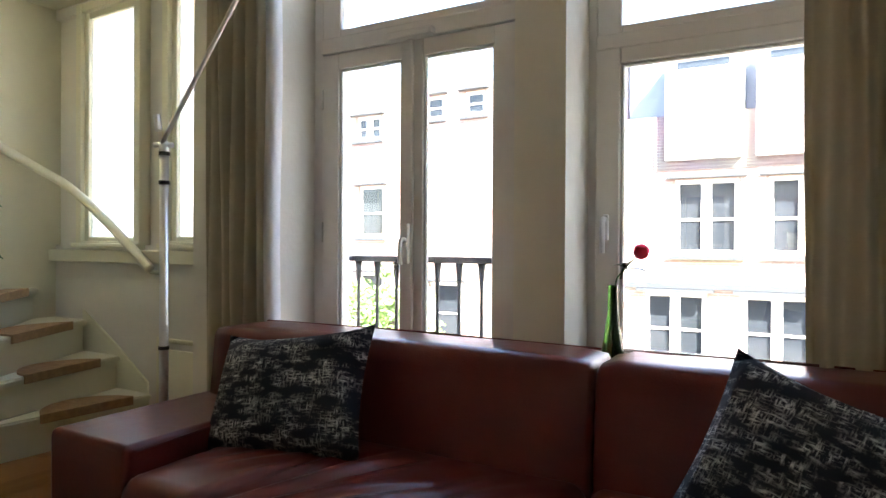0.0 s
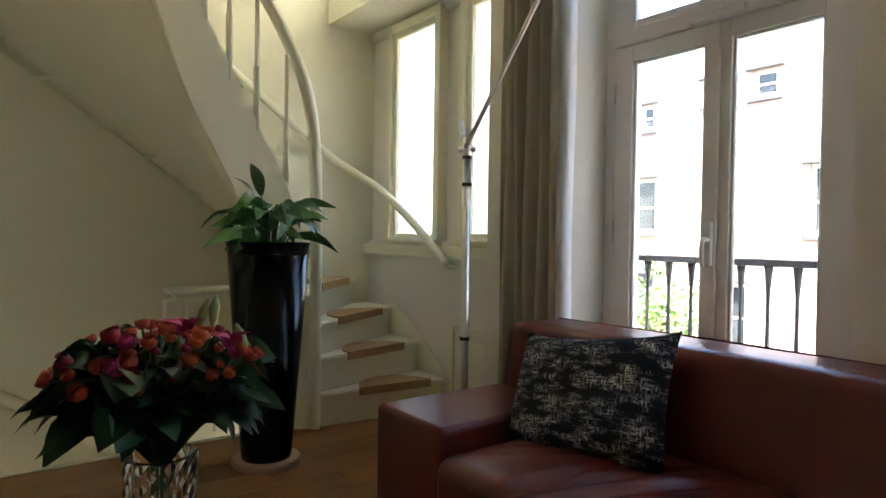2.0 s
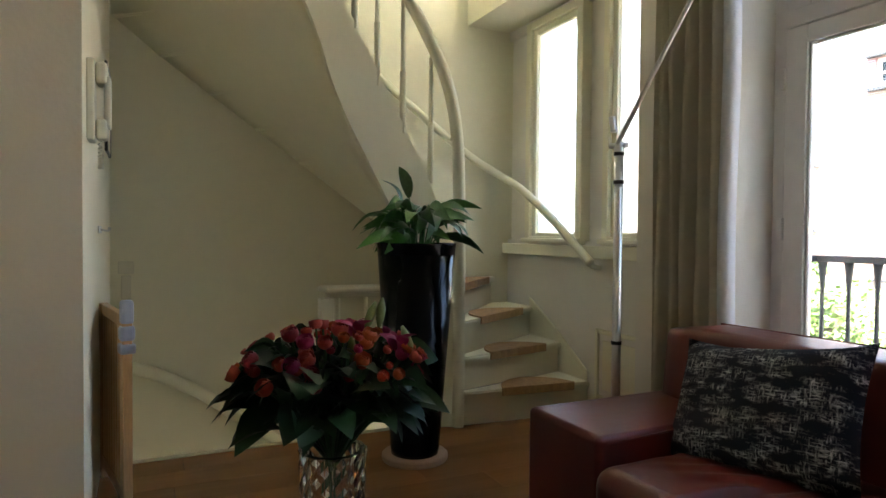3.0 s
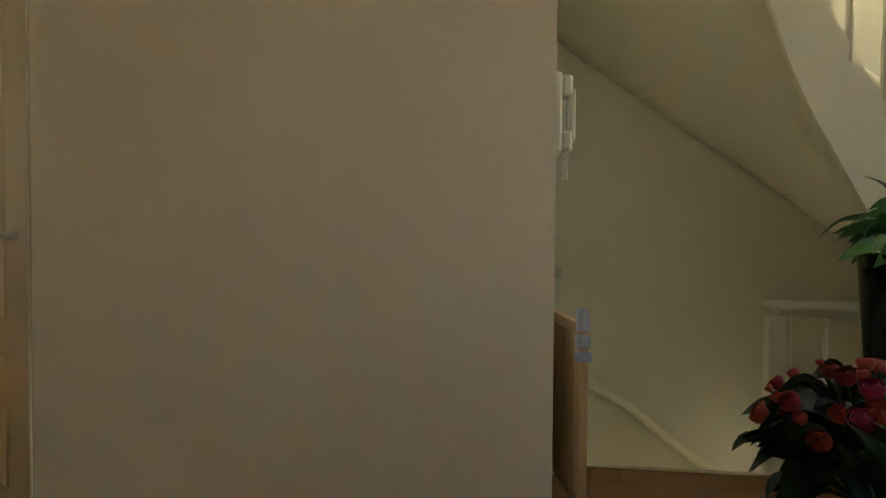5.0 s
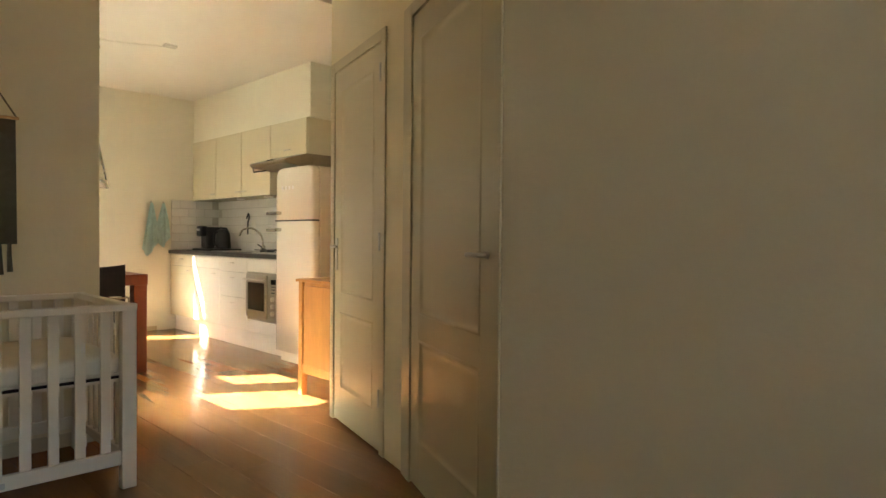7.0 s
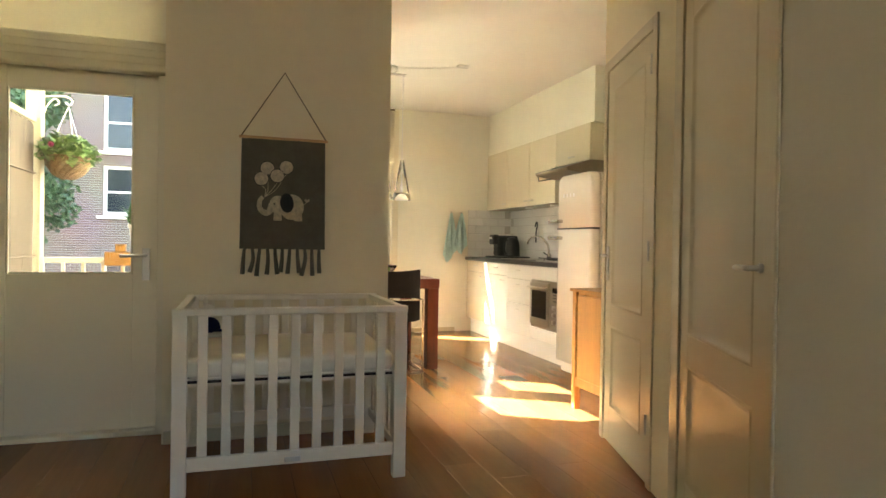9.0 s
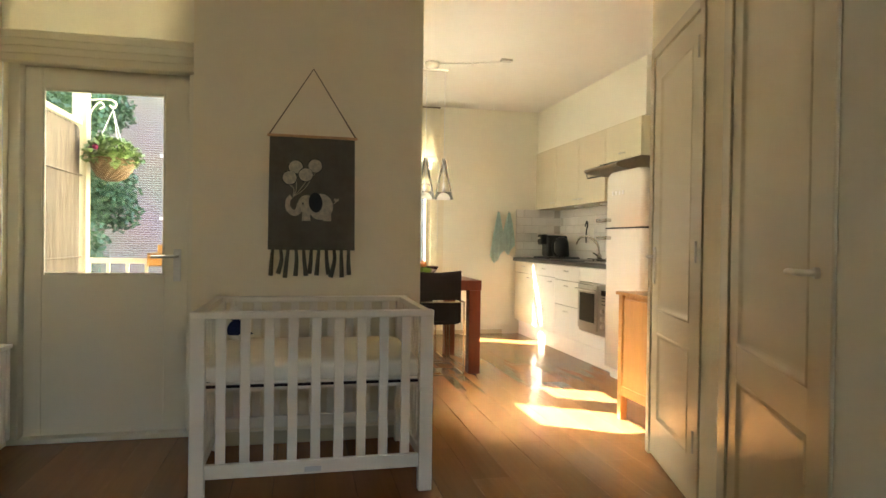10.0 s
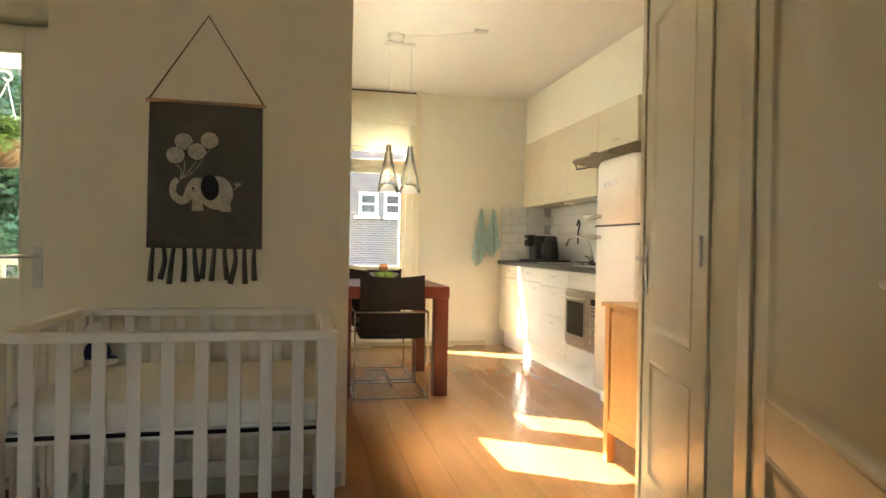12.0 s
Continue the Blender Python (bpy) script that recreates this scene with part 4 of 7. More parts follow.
# chrome arc floor lamp
lamp = thing("floor_lamp", (-1.718, 1.672, 0), "chrome floor lamp with long tilted arm", "lamp")
bm = lathe(bmesh.new(), (-1.718, 1.672, 0), [(0.15, 0), (0.15, 0.012), (0.13, 0.02), (0.02, 0.025)], 28)
part("base", bm, CHROME, lamp, smooth=False)
part("pole", tube(bmesh.new(), [(-1.718, 1.672, 0.02), (-1.718, 1.672, 0.6), (-1.718, 1.672, 1.36)], 0.017, 14), CHROME, lamp, smooth=True)
for z in (0.605, 1.235, 1.345):
    part("ring", lathe(bmesh.new(), (-1.718, 1.672, z), [(0.020, 0), (0.020, 0.014)], 14), BLACK, lamp)
bm = lathe(bmesh.new(), (-1.718, 1.672, 1.345), [(0.012, 0), (0.02, 0.02), (0.018, 0.05), (0.008, 0.06)], 14)
tube(bm, [(-1.75, 1.65, 1.385), (-1.69, 1.69, 1.385)], 0.011, 10)
part("joint", bm, CHROME, lamp, smooth=True)
arm_a, arm_b = Vector((-1.715, 1.66, 1.39)), Vector((-1.10, 1.80, 2.38))
SATIN = material("satin_aluminium", (0.82, 0.81, 0.79), 0.32, metal=0.3, vary=0.02)
part("arm", tube(bmesh.new(), [arm_a, (arm_a + arm_b) / 2, arm_b], 0.009, 10), SATIN, lamp, smooth=True)
part("grip", tube(bmesh.new(), [(-1.748, 1.66, 1.50), (-1.735, 1.66, 1.44)], 0.014, 10), CHROME, lamp)
part("shade", lathe(bmesh.new(), arm_b + Vector((0, 0, -0.02)), [(0.09, 0), (0.085, 0.04), (0.03, 0.06)], 20), CHROME, lamp)

# tall black planter with a peace lily
pl = thing("planter", (-2.436, 1.118, 0), "tall tapered glossy black plant pot", "plant pot")
part("pot", lathe(bmesh.new(), (-2.436, 1.118, 0.03), [(0.108, 0), (0.112, 0.02), (0.1765, 0.91)], 40), POT_BLACK, pl, smooth=True)
part("rim", lathe(bmesh.new(), (-2.436, 1.118, 0.03), [(0.1768, 0.91), (0.178, 0.93), (0.182, 0.955), (0.182, 0.962), (0.168, 0.962), (0.162, 0.91)], 40, cap=False), POT_BLACK, pl, smooth=True)
SOIL = material("dark_potting_soil", (0.030, 0.020, 0.014), 0.95, vary=0.3, scale=30, bump=0.6, bump_scale=120)
part("soil", lathe(bmesh.new(), (-2.436, 1.118, 0.90), [(0.02, 0.012), (0.10, 0.008), (0.163, 0.0)], 24), SOIL, pl)
solid("plant_saucer", lathe(bmesh.new(), (-2.436, 1.118, 0), [(0.148, 0), (0.152, 0.008), (0.152, 0.024), (0.146, 0.03)], 36), TERRACOTTA, "round pale cork plant saucer under the pot", "saucer")


def leaf(bm, root, tip, width, droop, fold=0.25, roll=0.0):
    """A pointed leaf, arched from root to tip, with a folded midrib."""
    root, tip = Vector(root), Vector(tip)
    way = tip - root
    side = way.cross(Vector((0, 0, 1)))
    side = side.normalized() if side.length > 1e-4 else Vector((1, 0, 0))
    up = side.cross(way).normalized()
    side, up = side * math.cos(roll) + up * math.sin(roll), up * math.cos(roll) - side * math.sin(roll)
    rows = []
    for k in range(7):
        u = k / 6
        w = 1.5 * width * math.sin(math.pi * min(1, 0.06 + u * 0.94)) ** 0.8 * (1 - 0.35 * u) / 2
        c = root + way * u + up * (droop * math.sin(math.pi * u)) - Vector((0, 0, 1)) * droop * 0.9 * u * u
        rows.append([bm.verts.new(c - side * w + up * w * fold), bm.verts.new(c), bm.verts.new(c + side * w + up * w * fold)])
    for a, b in zip(rows, rows[1:]):
        bm.faces.new((a[0], a[1], b[1], b[0]))
        bm.faces.new((a[1], a[2], b[2], b[1]))


def stem_leaf_part(parent, name, root, base, tip, width, droop, mat, roll=0.0):
    bm = bmesh.new()
    leaf(bm, base, tip, width, droop, 0.25, roll)
    tube(bm, smoothed([root, (Vector(root) + Vector(base)) / 2 + Vector((0, 0, 0.02)), base], 3), 0.0035, 5)
    return part(name, bm, mat, parent, smooth=True)


LILY = material("lily_leaf", (0.075, 0.23, 0.05), 0.38, vary=0.2, scale=9, island=0.3)
lily = thing("peace_lily", (-2.436, 1.118, 0.93), "green leafy peace lily in the black pot", "plant")
rnd = random.Random(11)
for i in range(60):
    a = rnd.uniform(0, 2 * math.pi)
    out = rnd.uniform(0.08, 0.20)
    hgt = rnd.uniform(0.03, 0.18) if i % 3 else rnd.uniform(0.14, 0.22)
    root = (-2.436 + 0.05 * math.cos(a), 1.118 + 0.05 * math.sin(a), 0.925)
    base = (-2.436 + out * 0.6 * math.cos(a), 1.118 + out * 0.6 * math.sin(a), 0.98 + hgt * 0.8)
    ln = rnd.uniform(0.14, 0.22)
    tip = (base[0] + ln * math.cos(a + rnd.uniform(-.4, .4)), base[1] + ln * math.sin(a + rnd.uniform(-.4, .4)), base[2] + rnd.uniform(-0.07, 0.05))
    stem_leaf_part(lily, "leaf", root, base, tip, rnd.uniform(0.038, 0.058), 0.035, LILY, rnd.uniform(-1.0, 1.0))
stem_leaf_part(lily, "leaf", (-2.44, 1.12, 0.93), (-2.46, 1.09, 1.20), (-2.49, 1.05, 1.37), 0.045, 0.03, LEAF_PALE, 1.1)
stem_leaf_part(lily, "leaf", (-2.44, 1.12, 0.93), (-2.47, 1.06, 1.17), (-2.54, 0.98, 1.30), 0.05, 0.02, LEAF)

# bouquet in a cut-glass vase on a low table
VX, VY = -1.187, 0.387
table = thing("coffee_table", (VX, VY, 0), "low dark wooden coffee table under the vase", "table")
part("tabletop", boxed(VX - 0.22, VX + 0.22, VY - 0.22, VY + 0.22, 0.22, 0.25, 0.004), DARK_LEATHER, table)
for dx in (-0.18, 0.18):
    for dy in (-0.18, 0.18):
        part("leg", boxed(VX + dx - 0.02, VX + dx + 0.02, VY + dy - 0.02, VY + dy + 0.02, 0, 0.22, 0.003), DARK_LEATHER, table)
CRYSTAL = glass_material("cut_crystal", 0.02, 1.52, (0.97, 0.98, 0.98))
bm = bmesh.new()
seg, rows = 24, []
for j in range(13):
    z = 0.251 + 0.285 * j / 12
    rows.append([bm.verts.new((VX + (0.066 + 0.010 * j / 12 + (0.004 if (i + j) % 2 else 0)) * math.cos(2 * math.pi * i / seg),
                               VY + (0.066 + 0.010 * j / 12 + (0.004 if (i + j) % 2 else 0)) * math.sin(2 * math.pi * i / seg), z)) for i in range(seg)])
for a, b in zip(rows, rows[1:]):
    for i in range(seg):
        bm.faces.new((a[i], a[(i + 1) % seg], b[(i + 1) % seg], b[i]))
inner = []
for z in (0.536, 0.285):
    inner.append([bm.verts.new((VX + 0.063 * math.cos(2 * math.pi * i / seg), VY + 0.063 * math.sin(2 * math.pi * i / seg), z)) for i in range(seg)])
for i in range(seg):
    bm.faces.new((rows[-1][i], rows[-1][(i + 1) % seg], inner[0][(i + 1) % seg], inner[0][i]))
    bm.faces.new((inner[0][i], inner[0][(i + 1) % seg], inner[1][(i + 1) % seg], inner[1][i]))
bm.faces.new(inner[1])
bm.faces.new(rows[0][::-1])
solid("vase", bm, CRYSTAL, "square-cut clear crystal flower vase", "vase")

PETALS = {"coral": material("coral_petal", (0.52, 0.078, 0.048), 0.6, vary=0.15, scale=20),
          "orange": material("orange_petal", (0.58, 0.13, 0.03), 0.6, vary=0.15, scale=20),
          "magenta": material("magenta_petal", (0.45, 0.03, 0.13), 0.55, vary=0.15, scale=20),
          "red": material("deep_red_petal", (0.30, 0.015, 0.03), 0.55, vary=0.2, scale=20),
          "bud": material("green_bud", (0.30, 0.36, 0.14), 0.5, vary=0.15, scale=20)}
FOLIAGE = material("bouquet_leaf", (0.016, 0.046, 0.016), 0.42, vary=0.2, scale=9, island=0.35, spec=0.2)
bq = thing("bouquet", (VX, VY, 0.54), "bouquet of coral roses and lilies with dark foliage", "flowers")
rnd = random.Random(21)


def rose(parent, at, r, mat, up):
    """A half-open rose: rings of cupped petals round a closed heart."""
    bm = bmesh.new()
    q = Vector(up).normalized().to_track_quat("Z", "Y").to_matrix().to_4x4()
    for ring, (n, size, top, flare) in enumerate(((3, 0.42, 0.25, 0.0), (4, 0.62, 0.40, 0.02), (5, 0.82, 0.62, 0.10), (6, 1.0, 0.95, 0.22))):
        for k in range(n):
            a0 = 2 * math.pi * (k + 0.4 * ring) / n
            grid = []
            for i in range(5):
                s5 = i / 2 - 1
                col = []
                for j in range(5):
                    v = j / 4
                    th = 2.6 + (top - 2.6) * v
                    rr = r * size * (1 + flare * max(0, v - 0.7) * 3) * (1 - 0.06 * s5 * s5)
                    aa = a0 + s5 * math.pi / n * 1.25
                    zz = r * size * math.cos(th) * 0.9 - 0.10 * r * s5 * s5 * v
                    col.append(bm.verts.new((rr * math.sin(th) * math.cos(aa), rr * math.sin(th) * math.sin(aa), zz)))
                grid.append(col)
            for p, q2 in zip(grid, grid[1:]):
                for j in range(4):
                    bm.faces.new((p[j], p[j + 1], q2[j + 1], q2[j]))
    bmesh.ops.transform(bm, matrix=Matrix.Translation(at) @ q, verts=bm.verts)
    return part("rose", bm, mat, parent, smooth=True)


for i in range(84):
    a, t = rnd.uniform(0, 2 * math.pi), math.acos(1 - rnd.uniform(0, 0.80))
    way = Vector((math.cos(a) * math.sin(t), math.sin(a) * math.sin(t), math.cos(t)))
    at = Vector((VX, VY, 0.69)) + Vector((way.x * 0.215, way.y * 0.215, way.z * 0.14)) * rnd.uniform(0.92, 1.08)
    mat = PETALS[("coral", "coral", "orange", "coral", "red", "coral", "coral", "magenta")[i % 8]]
    rose(bq, at, rnd.choice((0.008, 0.010, 0.013, 0.016, 0.019)), mat, way + Vector((0, 0, 0.3)))
    part("stem", tube(bmesh.new(), smoothed([(VX + 0.03 * math.cos(a + 2), VY + 0.03 * math.sin(a + 2), 0.29), (VX + 0.02 * math.cos(a), VY + 0.02 * math.sin(a), 0.54), at], 3), 0.003, 5), LEAF, bq)
for i, (dx, dy, z) in enumerate(((0.06, 0.03, 0.80), (0.10, 0.12, 0.77))):
    for k in range(6):
        bm = bmesh.new()
        a = 2 * math.pi * k / 6
        leaf(bm, (VX + dx, VY + dy, z), (VX + dx + 0.045 * math.cos(a), VY + dy + 0.045 * math.sin(a), z + 0.05), 0.022, 0.012, 0.25, 0.6)
        part("lily_petal", bm, PETALS["magenta"], bq, smooth=True)
for i, (dx, dy, z) in enumerate(((0.02, 0.07, 0.81), (0.03, 0.10, 0.815), (0.10, 0.02, 0.74), (0.09, 0.16, 0.76))):
    bm = bmesh.new()
    lathe(bm, (VX + dx, VY + dy, z), [(0.003, 0), (0.010, 0.02), (0.011, 0.045), (0.003, 0.07)], 10, Matrix.Rotation(0.25 * (i - 1.5), 4, "X"))
    part("lily_bud", bm, PETALS["bud"], bq, smooth=True)
FRESH = material("bouquet_fresh_leaf", (0.045, 0.105, 0.050), 0.45, vary=0.2, scale=9, island=0.3, spec=0.3)
for i in range(290):
    a = rnd.uniform(0, 2 * math.pi)
    kind = i % 6
    # broad leaves on the flanks, long ones hanging, small ones between the flowers
    t = math.radians(rnd.uniform(*((55, 112), (75, 120), (30, 100), (50, 112), (25, 80), (60, 110))[kind]))
    way = Vector((math.cos(a) * math.sin(t), math.sin(a) * math.sin(t), math.cos(t)))
    base = Vector((VX, VY, 0.68)) + Vector((way.x * 0.18, way.y * 0.18, way.z * 0.135)) * rnd.uniform(0.55, 1.0)
    flat = Vector((way.x, way.y, 0)).normalized()
    swing = Vector((-flat.y, flat.x, 0)) * rnd.uniform(-0.7, 0.7)
    ln = rnd.uniform(*((0.08, 0.12), (0.09, 0.13), (0.05, 0.08), (0.06, 0.10), (0.03, 0.06), (0.07, 0.11))[kind])
    wide = ln * (0.66, 0.42, 0.5, 0.64, 0.5, 0.5)[kind] * rnd.uniform(0.8, 1.1)
    fall = ((-0.4, 0.5), (-0.8, 0.2), (-0.3, 0.6), (-0.4, 0.5), (-0.2, 0.7), (-0.5, 0.4))[kind]
    tip = base + (flat + swing + Vector((0, 0, rnd.uniform(*fall)))).normalized() * ln
    stem_leaf_part(bq, "leaf", (VX + 0.02 * flat.x, VY + 0.02 * flat.y, 0.52), base, tip, wide, 0.015, FRESH if i % 9 == 0 else FOLIAGE, rnd.uniform(-1.0, 1.0))

# bottle with a rose on the sill
bm = lathe(bmesh.new(), (-0.145, 2.20, 0.545), [(0.034, 0), (0.038, 0.02), (0.036, 0.12), (0.018, 0.24), (0.015, 0.33), (0.017, 0.335)], 20)
solid("bottle_vase", bm, glass_material("dark_green_glass", 0.05, 1.5, (0.03, 0.08, 0.02)), "slim dark green bottle vase on the window sill", "vase", smooth=True)
fr = thing("rose", (-0.145, 2.20, 0.56), "single red rose standing in the green bottle", "flower")
part("stem", tube(bmesh.new(), smoothed([(-0.145, 2.20, 0.56), (-0.14, 2.20, 0.86), (-0.11, 2.20, 0.93), (-0.062, 2.20, 0.985)], 5), 0.003, 6), LEAF, fr)
rose(fr, (-0.055, 2.20, 0.99), 0.025, cloth("red_rose_petal", (0.72, 0.05, 0.12), 0.5), (0.3, -0.7, 0.6))
for tip in ((-0.02, 2.18, 0.925), (-0.085, 2.19, 0.965), (-0.15, 2.19, 0.95)):
    stem_leaf_part(fr, "leaf", (-0.12, 2.20, 0.90), (-0.105, 2.20, 0.93), tip, 0.03, 0.008, LEAF)

# stair gate folded against the closet end, lock, door phone, frame, hook
gate = thing("stair_gate", (-2.5, -0.10, 0), "varnished wooden stair gate folded open at the wall", "gate")
# leaf: x runs from the lock end back to the hinges
LEAF_WAY = Matrix.Translation((-2.250, -0.062, 0)) @ Matrix.Rotation(math.atan2(-0.10, -0.50), 4, "Z")


def gate_part(name, bm, mat, lab=""):
    bmesh.ops.transform(bm, matrix=LEAF_WAY, verts=bm.verts)
    return part(name, bm, mat, gate, lab)


gate_part("end_stile", boxed(0.0, 0.045, -0.016, 0.016, 0.01, 0.735, 0.004), GATE_WOOD)
gate_part("end_stile", boxed(0.475, 0.52, -0.016, 0.016, 0.01, 0.735, 0.004), GATE_WOOD)
gate_part("rail", boxed(0.045, 0.475, -0.013, 0.013, 0.69, 0.735, 0.004), GATE_WOOD)
gate_part("rail", boxed(0.045, 0.475, -0.013, 0.013, 0.06, 0.11, 0.004), GATE_WOOD)
for i in range(8):
    gate_part("bar", boxed(0.058 + i * 0.053, 0.098 + i * 0.053, -0.011, 0.011, 0.11, 0.69, 0.003), GATE_WOOD)
bm = boxed(-0.010, 0.050, -0.026, 0.026, 0.60, 0.635, 0.006)
box(bm, -0.008, 0.046, -0.025, 0.025, 0.645, 0.70, 0.012)
box(bm, -0.004, 0.042, -0.021, 0.021, 0.705, 0.79, 0.01)
gate_part("lock", bm, GREY_PLASTIC, "blue-grey plastic gate lock")
for z in (0.10, 0.62):
    gate_part("hinge", boxed(0.512, 0.545, -0.018, 0.014, z, z + 0.05, 0.004), GATE_WOOD)
ph = thing("door_phone", (-2.15, -0.13, 1.36), "cream door phone with curly cord", "intercom")
part("back_plate", boxed(-2.26, -2.15, -0.18, -0.155, 1.335, 1.605, 0.006), CREAM_PLASTIC, ph)
bm = boxed(-2.245, -2.165, -0.155, -0.118, 1.525, 1.60, 0.012, 3)
box(bm, -2.245, -2.165, -0.155, -0.118, 1.34, 1.41, 0.012, 3)
box(bm, -2.238, -2.172, -0.130, -0.108, 1.38, 1.555, 0.009, 3)
part("handset", bm, CREAM_PLASTIC, ph)
pts = []
for k in range(120):
    u = k / 119
    cz = 1.345 - 0.10 * math.sin(math.pi * u) ** 0.8
    pts.append((-2.215 + 0.03 * u + 0.008 * math.cos(k * 1.2), -0.14 + 0.008 * math.sin(k * 1.2), cz))
part("cord", tube(bmesh.new(), pts, 0.0022, 5), CREAM_PLASTIC, ph, smooth=True)
pf = thing("picture_frame", (-3.35, -0.17, 1.41), "narrow black framed picture on the closet wall", "picture")
bm = bmesh.new()
framed(bm, -3.52, -3.18, 1.415, 1.845, -0.179, -0.165, 0.02)
part("frame", bm, BLACK, pf)
part("print", boxed(-3.50, -3.20, -0.178, -0.168, 1.435, 1.825), PLASTER, pf)
bm = boxed(-2.83, -2.70, -0.18, -0.172, 1.025, 1.055, 0.003)
for x in (-2.80, -2.765, -2.73):
    tube(bm, smoothed([(x, -0.172, 1.04), (x, -0.145, 1.035), (x, -0.14, 1.05)], 3), 0.004, 6)
solid("key_rack", bm, STEEL, "small steel key rack on the closet wall", "hook")
bm = boxed(-3.66, -3.635, -0.14, -0.06, 0.80, 0.87, 0.006)
box(bm, -3.658, -3.64, -0.125, -0.075, 0.66, 0.79, 0.005)
solid("wall_switch", bm, CREAM_PLASTIC, "cream wall switch and socket by the handrail", "switch")

# ---------------------------------------------------------------- rear wall: balcony door, blind, wall hanging, crib, radiator
d = thing("door_3", (0.38, -4.49, 0), "cream half-glazed balcony door, closed, with steel lever", "door", kind="structure")
bm = bmesh.new()
for x0, x1 in ((-0.09, -0.035), (0.795, 0.85)):
    box(bm, x0, x1, -4.51, -4.40, 0, 2.62, 0.005)
box(bm, -0.035, 0.795, -4.51, -4.40, 2.01, 2.07, 0.005)
box(bm, -0.035, 0.795, -4.51, -4.40, 2.56, 2.62, 0.005)
part("door_frame", bm, DOOR_PAINT, d)
for x0, x1 in ((-0.032, 0.092), (0.706, 0.792)):
    part("stile", boxed(x0, x1, -4.50, -4.455, 0.03, 2.008, 0.004), DOOR_PAINT, d)
part("top_rail", boxed(0.092, 0.706, -4.499, -4.456, 1.893, 2.008, 0.003), DOOR_PAINT, d)
part("lower_panel", boxed(0.092, 0.706, -4.497, -4.458, 0.03, 0.895, 0.003), DOOR_PAINT, d)
bm = bmesh.new()
framed(bm, 0.092, 0.706, 0.895, 1.893, -4.47, -4.452, 0.012)
part("glazing_bead", bm, DOOR_PAINT, d)
pane("pane", 0.092, 0.706, 0.895, 1.893, -4.478, d)
pane("fanlight_pane", -0.035, 0.795, 2.07, 2.56, -4.478, d)
part("threshold", boxed(-0.09, 0.85, -4.51, -4.40, 0.0, 0.028, 0.004), DOOR_PAINT, d)
bm = boxed(0.005, 0.045, -4.455, -4.447, 0.86, 1.04, 0.003)
tube(bm, smoothed([(0.025, -4.45, 1.0), (0.025, -4.40, 1.0), (0.05, -4.39, 1.0), (0.15, -4.395, 0.997)], 5), 0.009, 8)
tube(bm, [(0.025, -4.447, 0.915), (0.025, -4.440, 0.915)], 0.008, 10)
part("handle", bm, STEEL, d, "brushed steel lever on a long plate")

bl = thing("roman_blind", (0.38, -4.32, 2.0), "cream roman blind pulled half up over the balcony door", "blind")
BLIND = cloth("cream_blind_cloth", (0.88, 0.83, 0.68), 0.5)
part("cloth", boxed(-0.12, 0.86, -4.335, -4.328, 2.14, 2.70, 0.002, 1), BLIND, bl)
for k in range(4):
    bm = soft_box(-0.125, 0.865, -4.345 + 0.004 * k, -4.285 - 0.004 * k, 1.985 + 0.04 * k, 2.035 + 0.04 * k, 0.014, k, cuts=8)
    part("fold", bm, BLIND, bl, smooth=True)
part("headrail", boxed(-0.12, 0.86, -4.34, -4.30, 2.70, 2.74, 0.004), PAINT, bl)
part("chain", tube(bmesh.new(), [(0.845, -4.33, 2.70), (0.845, -4.33, 1.6), (0.845, -4.33, 0.9)], 0.0025, 5), LINING, bl)

wh = thing("wall_hanging", (-0.705, REAR, 1.05), "olive canvas wall hanging with a cream elephant and balloons", "wall hanging")
TX, TZ, TY = -0.482, 1.667, REAR + 0.012
bm = boxed(-0.931, -0.479, REAR + 0.004, TY, 1.047, 1.667)
bmesh.ops.subdivide_edges(bm, edges=list(bm.edges), cuts=8, use_grid_fill=True)
for v in bm.verts:
    v.co.y += 0.003 * (1 + math.sin(v.co.x * 30) * math.cos(v.co.z * 11))
    v.co.x += 0.012 * (v.co.x + 0.705) * (1.667 - v.co.z) / 0.3
part("canvas", bm, FELT, wh)
part("rod", tube(bmesh.new(), [(-0.465, REAR + 0.014, 1.662), (-0.945, REAR + 0.014, 1.660)], 0.008, 8), GATE_WOOD, wh)
ROPE = material("jute_cord", (0.22, 0.16, 0.09), 0.9, vary=0.2, scale=60)
part("cord", tube(bmesh.new(), [(-0.475, REAR + 0.014, 1.665), (-0.705, REAR + 0.010, 2.03), (-0.935, REAR + 0.014, 1.665)], 0.004, 6), ROPE, wh)
for i in range(11):
    x = -0.500 - i * 0.0405
    bm = bmesh.new()
    rr = random.Random(i)
    tube(bm, smoothed([(x, TY, 1.05), (x + rr.uniform(-.008, .008), TY + 0.002, 0.99), (x + rr.uniform(-.018, .018), TY, 0.905 + rr.uniform(-.01, .02))], 3), 0.008, 6, 0.013)
    part("tassel", bm, FELT, wh)
CREAM_WOOL = material("cream_tufted_wool", (0.76, 0.68, 0.52), 0.95, vary=0.2, scale=60, bump=0.8, bump_scale=200)
NAVY_FELT = material("navy_felt", (0.008, 0.009, 0.016), 0.95, vary=0.1, scale=40)


